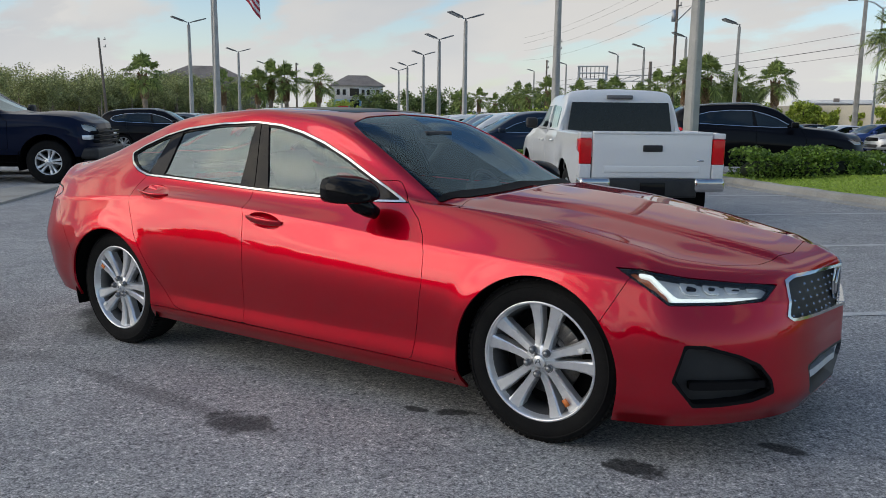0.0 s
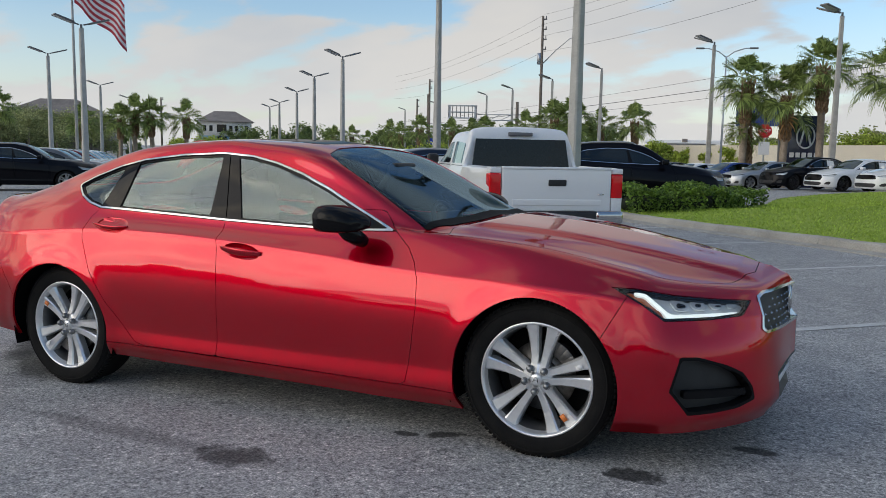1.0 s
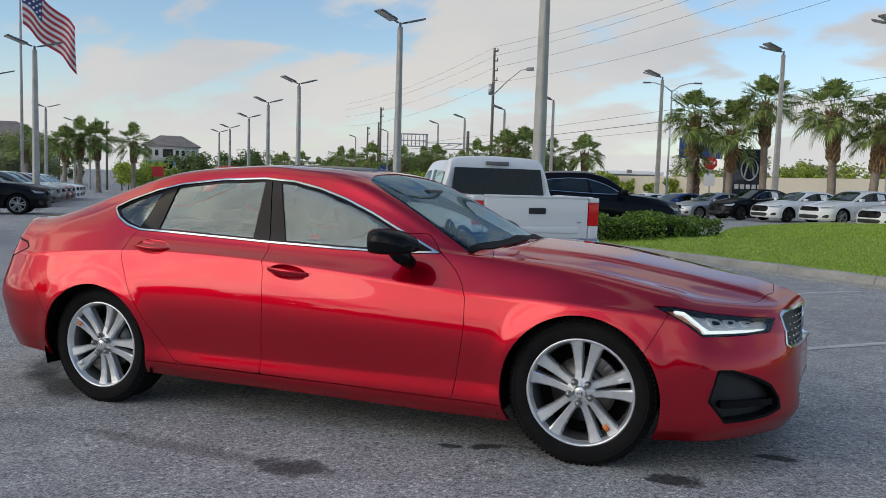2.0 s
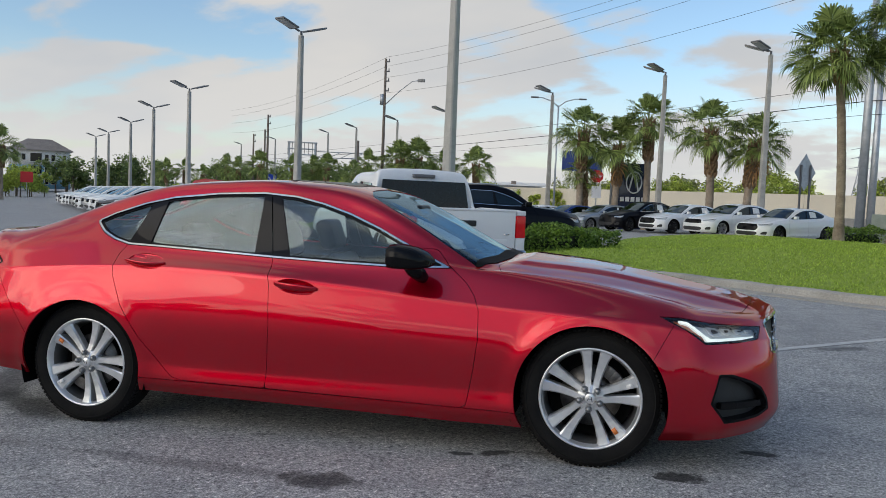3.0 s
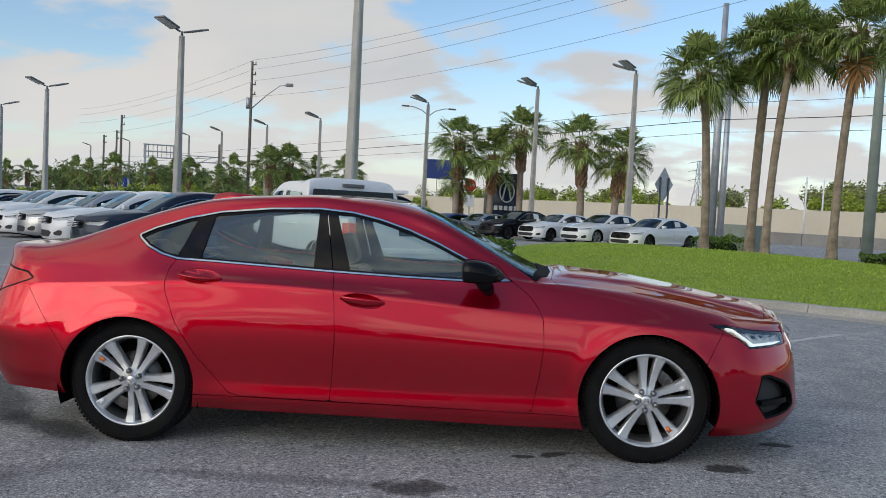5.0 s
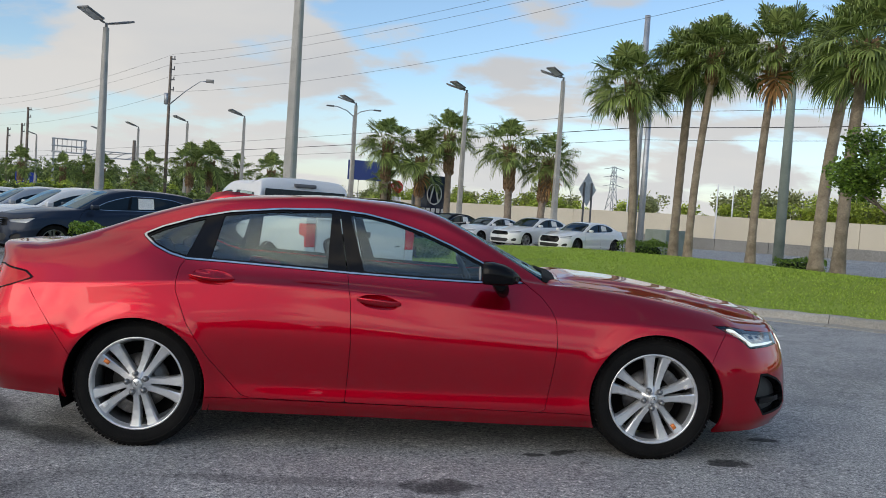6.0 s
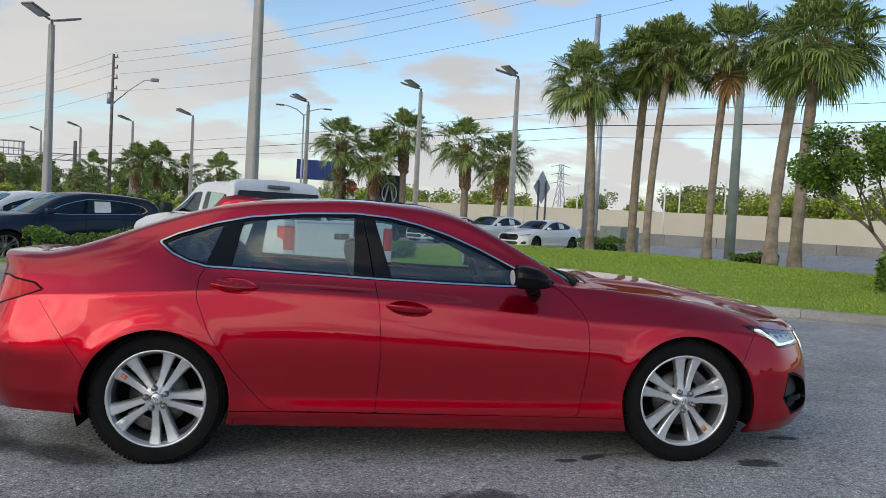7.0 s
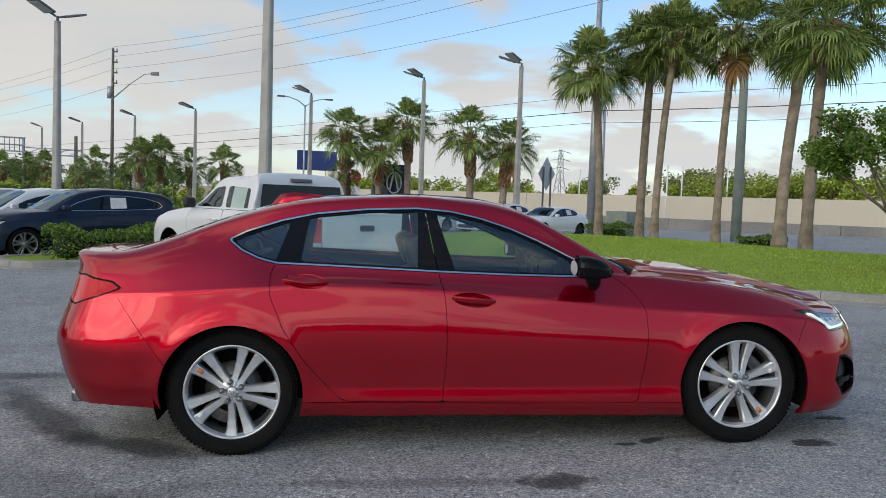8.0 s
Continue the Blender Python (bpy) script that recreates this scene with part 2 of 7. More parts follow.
def box(bm, x0, x1, y0, y1, z0, z1, bevel=0.0, m=None, segments=2):
    r = bmesh.ops.create_cube(bm, size=1.0, matrix=Matrix.Translation(((x0 + x1) / 2, (y0 + y1) / 2, (z0 + z1) / 2)) @ Matrix.Diagonal((x1 - x0, y1 - y0, z1 - z0, 1)))
    vs = r["verts"]
    if bevel:
        es = list({e for v in vs for e in v.link_edges})
        out = bmesh.ops.bevel(bm, geom=es, offset=bevel, segments=segments, affect="EDGES", profile=0.6)
        vs = list({v for f in out["faces"] for v in f.verts} | {v for v in vs if v.is_valid})
    if m is not None:
        bmesh.ops.transform(bm, matrix=m, verts=vs)
    return vs


def tube(bm, stations, sides=10, cap=True):
    """A round tube through stations of (centre, radius)."""
    rings = []
    pts = [Vector(p) for p, _ in stations]
    side = None
    for i, (p, r) in enumerate(stations):
        way = (pts[min(i + 1, len(pts) - 1)] - pts[max(i - 1, 0)]).normalized()
        if side is None:
            side = way.orthogonal().normalized()
        side = (side - way * side.dot(way)).normalized()
        other = way.cross(side)
        rings.append([bm.verts.new(pts[i] + (side * math.cos(a) + other * math.sin(a)) * r) for a in (2 * math.pi * k / sides for k in range(sides))])
    for a, b in zip(rings, rings[1:]):
        for k in range(sides):
            bm.faces.new((a[k], a[(k + 1) % sides], b[(k + 1) % sides], b[k]))
    if cap:
        bm.faces.new(rings[0][::-1])
        bm.faces.new(rings[-1])
    return rings


def lathe(bm, profile, sides=48, axis="y", m=None):
    """Turns a profile of (radius, offset along the axis) round the axis."""
    rings = []
    for r, o in profile:
        ring = []
        for k in range(sides):
            a = 2 * math.pi * k / sides
            p = {"y": (r * math.cos(a), o, r * math.sin(a)), "z": (r * math.cos(a), r * math.sin(a), o), "x": (o, r * math.cos(a), r * math.sin(a))}[axis]
            ring.append(bm.verts.new(p if m is None else m @ Vector(p)))
        rings.append(ring)
    for a, b in zip(rings, rings[1:]):
        for k in range(sides):
            bm.faces.new((a[k], a[(k + 1) % sides], b[(k + 1) % sides], b[k]))
    return rings


def prism(bm, outline, lo, hi, axis="y"):
    """A straight-sided solid over a closed outline of 2D points."""
    def at(p, h):
        return {"y": (p[0], h, p[1]), "z": (p[0], p[1], h), "x": (h, p[0], p[1])}[axis]
    a, b = [bm.verts.new(at(p, lo)) for p in outline], [bm.verts.new(at(p, hi)) for p in outline]
    n = len(outline)
    bm.faces.new(a)
    bm.faces.new(b[::-1])
    for k in range(n):
        bm.faces.new((a[k], b[k], b[(k + 1) % n], a[(k + 1) % n]))
    bmesh.ops.recalc_face_normals(bm, faces=bm.faces[:])
    return a + b

# ---- car bodies: a net of lines from tail to nose, smoothed, then cut into panels ----


def spline(points, steps):
    """Catmull-Rom through rows of points along axis 0, with soft ends."""
    p = np.asarray(points, float)
    p = np.concatenate([2 * p[:1] - p[1:2], p, 2 * p[-1:] - p[-2:-1]])
    out = []
    for i in range(1, len(p) - 2):
        t = np.linspace(0, 1, steps, endpoint=False).reshape((-1,) + (1,) * (p.ndim - 1))
        m1, m2 = (p[i + 1] - p[i - 1]) * 0.5, (p[i + 2] - p[i]) * 0.5
        # keep tangents within the length of the span, so that no line overshoots
        span = p[i + 1] - p[i]
        lim = 1.6 * np.linalg.norm(span, axis=-1, keepdims=True) + 1e-9
        m1 = m1 * np.minimum(1, lim / (np.linalg.norm(m1, axis=-1, keepdims=True) + 1e-9))
        m2 = m2 * np.minimum(1, lim / (np.linalg.norm(m2, axis=-1, keepdims=True) + 1e-9))
        out.append((2 * t**3 - 3 * t**2 + 1) * p[i] + (t**3 - 2 * t**2 + t) * m1 + (-2 * t**3 + 3 * t**2) * p[i + 1] + (t**3 - t**2) * m2)
    return np.concatenate(out + [p[-2:-1]])


def shell(tracks, nu, nv, folds=(2, 4)):
    """Verts (x, half-width, z), their line number along the section, and quads."""
    net = np.array(tracks, float)                       # tracks x stations x 3
    net = spline(net.transpose(1, 0, 2), nu)            # along the car
    net = net.transpose(1, 0, 2)
    folds = [0] + [k for k in folds if k < len(net) - 1] + [len(net) - 1]
    bits = [spline(net[a:b + 1], nv) for a, b in zip(folds, folds[1:])]      # up the section, folded along the sharp lines
    net = np.concatenate([bits[0]] + [b[1:] for b in bits[1:]])
    rows, cols = net.shape[:2]
    v = net.reshape(-1, 3)
    line = np.repeat(np.arange(rows) / nv, cols)
    idx = np.arange(rows * cols).reshape(rows, cols)
    f = np.stack([idx[:-1, :-1], idx[:-1, 1:], idx[1:, 1:], idx[1:, :-1]], -1).reshape(-1, 4)
    v[:, 1] = np.maximum(v[:, 1], 0)
    return v, line, [tuple(q) for q in f.tolist()]


def polygon_distance(pts, px, py):
    """Signed distance to a closed outline: negative inside."""
    pts = np.asarray(pts, float)
    best, inside = np.full(len(px), 1e9), np.zeros(len(px), bool)
    for (ax, ay), (bx, by) in zip(pts, np.roll(pts, -1, 0)):
        ex, ey = bx - ax, by - ay
        k = np.clip(((px - ax) * ex + (py - ay) * ey) / (ex * ex + ey * ey + 1e-12), 0, 1)
        best = np.minimum(best, np.hypot(px - ax - k * ex, py - ay - k * ey))
        cross = (ay > py) != (by > py)
        with np.errstate(divide="ignore", invalid="ignore"):
            inside ^= cross & (px < (bx - ax) * (py - ay) / (by - ay + 1e-15) + ax)
    return np.where(inside, -best, best)


def split(mesh, d):
    """Cuts a mesh (verts, line, faces) where the values d change sign: (inside, outside)."""
    v, line, faces = mesh
    d = np.where(np.abs(d) < 1e-7, 1e-7, d)
    nv_, nl, cut = [], [], {}
    sets = ([], [])
    neg = d < 0
    base = len(v)
    for f in faces:
        k = sum(1 for i in f if neg[i])
        if k == 0:
            sets[1].append(f)
        elif k == len(f):
            sets[0].append(f)
        else:
            loops = ([], [])
            for a, b in zip(f, f[1:] + f[:1]):
                loops[0 if neg[a] else 1].append(a)
                if neg[a] != neg[b]:
                    key = (a, b) if a < b else (b, a)
                    if key not in cut:
                        i, j = key
                        k = d[i] / (d[i] - d[j])
                        cut[key] = base + len(nv_)
                        nv_.append(v[i] + (v[j] - v[i]) * k)
                        nl.append(line[i] + (line[j] - line[i]) * k)
                    loops[0].append(cut[key])
                    loops[1].append(cut[key])
            for s in (0, 1):
                if len(loops[s]) > 2:
                    sets[s].append(tuple(loops[s]))
    if nv_:
        v, line = np.concatenate([v, np.array(nv_)]), np.concatenate([line, np.array(nl)])
    out = []
    for fs in sets:
        used = np.unique(np.array([i for f in fs for i in f], int)) if fs else np.zeros(0, int)
        remap = np.full(len(v), -1)
        remap[used] = np.arange(len(used))
        out.append((v[used], line[used], [tuple(remap[list(f)].tolist()) for f in fs]))
    return out


def normals(mesh):
    v, _, faces = mesh
    n = np.zeros_like(v)
    for f in faces:
        a, b, c = v[f[0]], v[f[1]], v[f[2]]
        e = np.cross(b - a, c - a)
        if len(f) == 4:
            e = e + np.cross(c - a, v[f[3]] - a)
        for i in f:
            n[i] += e
    return n / (np.linalg.norm(n, axis=1, keepdims=True) + 1e-12)


def panel_mesh(name, mesh, sides=(-1, 1), inward=0.0, flange=0.0):
    """A mesh datablock from half-width coordinates, on one or both sides, with its rims turned inward."""
    v, _, faces = mesh
    if not len(faces):
        return bpy.data.meshes.new(name)
    n = normals(mesh)
    flip = 1.0
    probe = np.argmax(np.abs(n[:, 1]) * v[:, 1] + 1e-6)
    if n[probe, 1] < 0:
        flip = -1.0
    n = n * flip
    v = v - n * inward
    verts, quads = [], []
    rim = []
    if flange:
        count = {}
        for f in faces:
            for a, b in zip(f, f[1:] + f[:1]):
                key = (a, b) if a < b else (b, a)
                count[key] = None if key in count else (a, b)
        rim = [e for e in count.values() if e and not (v[e[0], 1] < 1e-4 and v[e[1], 1] < 1e-4)]
    for side in sides:
        base = len(verts)
        s = np.array([1, side, 1])
        verts.extend((v * s).tolist())
        turn = (side < 0) ^ (flip < 0)
        quads.extend(tuple(i + base for i in (f[::-1] if turn else f)) for f in faces)
        if rim:
            ids = sorted({i for e in rim for i in e})
            top, low = {}, {}
            for i in ids:
                top[i] = len(verts)
                verts.append((v[i] * s).tolist())
                low[i] = len(verts)
                verts.append(((v[i] - n[i] * flange) * s).tolist())
            for a, b in rim:
                q = (top[b], top[a], low[a], low[b])
                quads.append(q[::-1] if turn else q)
    me = bpy.data.meshes.new(name)
    me.from_pydata(verts, [], quads)
    me.update()
    bm = bmesh.new()
    bm.from_mesh(me)
    bmesh.ops.remove_doubles(bm, verts=[w for w in bm.verts if abs(w.co.y) < 1e-5], dist=1e-5)
    bm.to_mesh(me)
    bm.free()
    return me


def smooth_outline(pts, steps=6):
    """A closed outline rounded through its points."""
    p = np.asarray(pts, float)
    p = np.concatenate([p, p[:3]])
    q = spline(p, steps)
    return q[steps:steps * (len(pts) + 1)]

# ---- the red sedan ----
SLOPE = Matrix(((0.99972, 0.00009, -0.02349), (0.00009, 0.99997, 0.00750), (0.02349, -0.00750, 0.99970))).to_4x4()    # the lot falls gently here

SILL = [(-2.40, 0, .30), (-2.38, .45, .29), (-2.25, .72, .28), (-2.08, .84, .285), (-1.82, .88, .27), (-1.435, .88, .22), (-1.05, .87, .215), (-.7, .87, .205), (-.3, .87, .20),
        (.25, .87, .19), (.7, .87, .18), (1.03, .87, .178), (1.435, .88, .175), (1.82, .88, .175), (2.08, .80, .185), (2.33, .48, .19), (2.40, 0, .195)]
ROCKER = [(-2.46, 0, .42), (-2.42, .45, .41), (-2.30, .74, .40), (-2.10, .87, .38), (-1.82, .915, .36), (-1.435, .915, .30), (-1.05, .912, .285), (-.7, .91, .275), (-.3, .908, .27),
          (.25, .906, .26), (.7, .907, .255), (1.03, .912, .25), (1.435, .925, .25), (1.82, .925, .25), (2.10, .84, .26), (2.37, .5, .27), (2.44, 0, .27)]
SCOOP = [(-2.48, 0, .52), (-2.44, .47, .52), (-2.32, .76, .51), (-2.10, .885, .49), (-1.82, .93, .46), (-1.435, .93, .42), (-1.05, .915, .39), (-.7, .905, .37), (-.3, .902, .365),
         (.25, .900, .36), (.7, .901, .36), (1.03, .906, .36), (1.435, .935, .37), (1.82, .935, .37), (2.09, .85, .37), (2.36, .52, .38), (2.45, 0, .39)]
MIDDLE = [(-2.49, 0, .64), (-2.45, .48, .64), (-2.33, .77, .64), (-2.12, .89, .63), (-1.82, .94, .63), (-1.435, .945, .66), (-1.05, .932, .66), (-.7, .924, .65), (-.3, .921, .64),
          (.25, .916, .62), (.7, .911, .60), (1.03, .916, .58), (1.435, .94, .56), (1.80, .935, .54), (2.06, .86, .53), (2.34, .53, .53), (2.45, 0, .53)]
SHOULDER = [(-2.41, 0, .85), (-2.37, .48, .85), (-2.24, .76, .86), (-2.05, .855, .875), (-1.80, .905, .885), (-1.435, .912, .905), (-1.10, .895, .922), (-.7, .890, .915), (-.3, .887, .895),
            (.25, .879, .85), (.70, .877, .80), (1.05, .884, .775), (1.435, .908, .765), (1.80, .90, .735), (2.02, .83, .68), (2.32, .50, .64), (2.45, 0, .63)]
BELT = [(-2.37, 0, .985), (-2.33, .48, .985), (-2.20, .72, .985), (-2.03, .775, 1.00), (-1.80, .79, 1.03), (-1.435, .785, 1.06), (-1.10, .785, 1.025), (-.7, .785, 1.005), (-.3, .785, .985),
        (.25, .775, .962), (.70, .765, .958), (1.05, .76, .925), (1.435, .76, .885), (1.80, .75, .825), (1.98, .70, .775), (2.28, .44, .735), (2.42, 0, .745)]
RAIL = [(-2.385, 0, 1.07), (-2.345, .44, 1.073), (-2.20, .62, 1.073), (-2.04, .66, 1.078), (-1.80, .67, 1.122), (-1.48, .655, 1.19), (-1.10, .64, 1.30), (-.70, .635, 1.35), (-.30, .635, 1.35),
        (.25, .68, 1.19), (.70, .72, .985), (1.05, .66, .955), (1.435, .62, .915), (1.80, .58, .84), (1.97, .54, .80), (2.24, .36, .765), (2.37, 0, .78)]
CANT = [(-2.38, 0, 1.088), (-2.33, .3, 1.09), (-2.15, .45, 1.09), (-2.04, .5, 1.096), (-1.80, .53, 1.165), (-1.45, .53, 1.285), (-1.10, .53, 1.375), (-.70, .52, 1.41), (-.30, .52, 1.41),
        (.20, .56, 1.325), (.80, .62, 1.01), (1.05, .42, .985), (1.435, .38, .945), (1.80, .36, .875), (1.97, .33, .84), (2.2, .22, .80), (2.34, 0, .795)]
SPINE = [(-2.375, 0, 1.09), (-2.28, 0, 1.092), (-2.12, 0, 1.097), (-2.04, 0, 1.105), (-1.80, 0, 1.20), (-1.42, 0, 1.33), (-1.08, 0, 1.405), (-.70, 0, 1.43), (-.30, 0, 1.43),
         (.15, 0, 1.37), (.86, 0, 1.03), (1.08, 0, 1.00), (1.435, 0, .965), (1.80, 0, .90), (1.97, 0, .865), (2.15, 0, .83), (2.33, 0, .80)]
SEDAN = [SILL, ROCKER, SCOOP, MIDDLE, SHOULDER, BELT, RAIL, CANT, SPINE]

WINDOW_LINE = [(-1.478, 1.166), (-1.38, 1.213), (-1.184, 1.276), (-.997, 1.315), (-.712, 1.342), (-.424, 1.35), (-.228, 1.332), (-.064, 1.295), (.102, 1.241), (.27, 1.17), (.44, 1.085), (.612, 1.002),
               (.70, .962), (.415, .956), (.086, .966), (-.301, .983), (-.556, .997), (-.992, 1.02), (-1.207, 1.03), (-1.305, 1.056), (-1.396, 1.097), (-1.466, 1.148)]
WINDSCREEN = [(.10, -.5), (.10, .15), (.12, .35), (.185, .55), (.30, .60), (.55, .64), (.83, .69), (.90, .55), (.94, .25), (.95, -.5)]
BACKLIGHT = [(-.95, -.5), (-.95, .2), (-.98, .40), (-1.08, .46), (-1.70, .47), (-1.84, .42), (-1.9, .2), (-1.9, -.5)]
HEADLAMP = [(.90, .775), (1.02, .772), (1.25, .742), (1.55, .718), (1.78, .704), (1.66, .652), (1.40, .648), (1.10, .652), (1.00, .712)]
FOG = [(1.105, .37), (1.165, .512), (1.28, .508), (1.48, .465), (1.60, .425), (1.68, .36), (1.70, .305), (1.56, .280), (1.38, .272), (1.215, .270)]
GRILLE = [(-.5, .735), (.40, .73), (.455, .715), (.53, .585), (.50, .565), (-.5, .54)]
INTAKE = [(-.5, .40), (.30, .40), (.42, .38), (.40, .27), (.33, .23), (-.5, .225)]
TAIL = [(1.15, .905), (1.25, .942), (1.52, .972), (1.9, .965), (2.6, .95), (2.6, .84), (1.9, .83), (1.52, .812), (1.3, .86)]
REAR_DOOR = [(-1.20, 1.06), (-1.235, .985), (-1.232, .87), (-1.165, .70), (-1.046, .516), (-.91, .36), (-.86, .312), (-.80, .296), (-.30, .285), (-.287, .445), (-.276, .632), (-.288, .85), (-.33, 1.06)]
FRONT_DOOR = [(-.33, 1.06), (-.288, .85), (-.276, .632), (-.287, .445), (-.30, .285), (.78, .262), (.812, .28), (.845, .461), (.867, .622), (.862, .766), (.835, .83), (.785, .894), (.668, .985), (.60, 1.06)]
HOOD = [(.965, -.5), (.955, .3), (.92, .60), (.955, .735), (1.10, .715), (1.435, .70), (1.72, .70), (1.90, .68), (2.08, .58), (2.19, .44), (2.27, .2), (2.285, -.5)]


class Car:
    """Cuts the panels of one car body out of its shell."""

    def __init__(self, tracks, nu, nv, gap):
        self.mesh = shell(tracks, nu, nv)
        self.gap = gap
        self.v0 = self.mesh[0].copy()

    def flare(self, cx, cz, radius, out):
        v = self.mesh[0]
        d = np.hypot(v[:, 0] - cx, v[:, 2] - cz) - radius
        k = np.exp(-(np.maximum(d, 0) / 0.055) ** 2) * np.clip((v[:, 1] - 0.7) / 0.15, 0, 1)
        v[:, 1] += out * k
        self.v0 = v.copy()

    def dome(self, x0, x1, y0, y1, rise):
        """Lifts the middle of the bonnet behind a soft-edged line that runs from half-width y0 at x0 to y1 at x1."""
        v = self.mesh[0]
        k = np.clip((v[:, 0] - x0) / (x1 - x0), 0, 1)
        step = np.clip((y0 + (y1 - y0) * k - v[:, 1]) / .035, 0, 1)
        step = step * step * (3 - 2 * step)
        ends = np.clip((v[:, 0] - x0) / .12, 0, 1) * np.clip((x1 - v[:, 0]) / .10, 0, 1)
        v[:, 2] += rise * step * ends * (v[:, 2] > .70)
        self.v0 = v.copy()

    def distance(self, mesh, outline, how, where):
        v = mesh[0]
        a, b = {"xz": (v[:, 0], v[:, 2]), "xy": (v[:, 0], v[:, 1]), "yz": (v[:, 1], v[:, 2]), "front": (v[:, 0] - v[:, 1], v[:, 2]), "rear": (-v[:, 0] - v[:, 1], v[:, 2])}[how]
        return np.where(where(v[:, 0], v[:, 1], v[:, 2], mesh[1]), polygon_distance(outline, a, b), 0.5)

    def take(self, outline, how, where, gap=None):
        """Cuts a region out of the body and leaves a gap round it."""
        g = self.gap if gap is None else gap
        inner = split(self.mesh, self.distance(self.mesh, outline, how, where) + g)[0]
        self.mesh = split(self.mesh, self.distance(self.mesh, outline, how, where) - g)[1]
        return inner

    def circle(self, cx, cz, r, y_min):
        v = self.mesh[0]
        d = np.where(v[:, 1] > y_min, np.hypot(v[:, 0] - cx, v[:, 2] - cz) - r, 0.5)
        self.mesh = split(self.mesh, d)[1]

    def width(self, x, z, low=0.4):
        """Half-width of the side of the body at a place."""
        v = self.v0[self.v0[:, 1] > low]
        d = (v[:, 0] - x) ** 2 + (v[:, 2] - z) ** 2
        return float(v[np.argmin(d), 1])


def band(car, mesh, outline, how, where, a, b):
    """The strip of a region that lies between a and b metres inside its outline."""
    d = car.distance(mesh, outline, how, where)
    mesh = split(mesh, d + a)[0]
    d = car.distance(mesh, outline, how, where)
    return split(mesh, d + b)[1]


def inside_of(car, mesh, outline, how, where, a):
    return split(mesh, car.distance(mesh, outline, how, where) + a)[0]


def between(mesh, x0, x1, z0, z1):
    """Keeps what lies between two slanting lines of x, given at heights z0 and z1."""
    v = mesh[0]
    k = (v[:, 2] - z0) / (z1 - z0)
    mesh = split(mesh, -(v[:, 0] - (x0[0] + (x0[1] - x0[0]) * k)))[0]
    v = mesh[0]
    k = (v[:, 2] - z0) / (z1 - z0)
    return split(mesh, v[:, 0] - (x1[0] + (x1[1] - x1[0]) * k))[0]


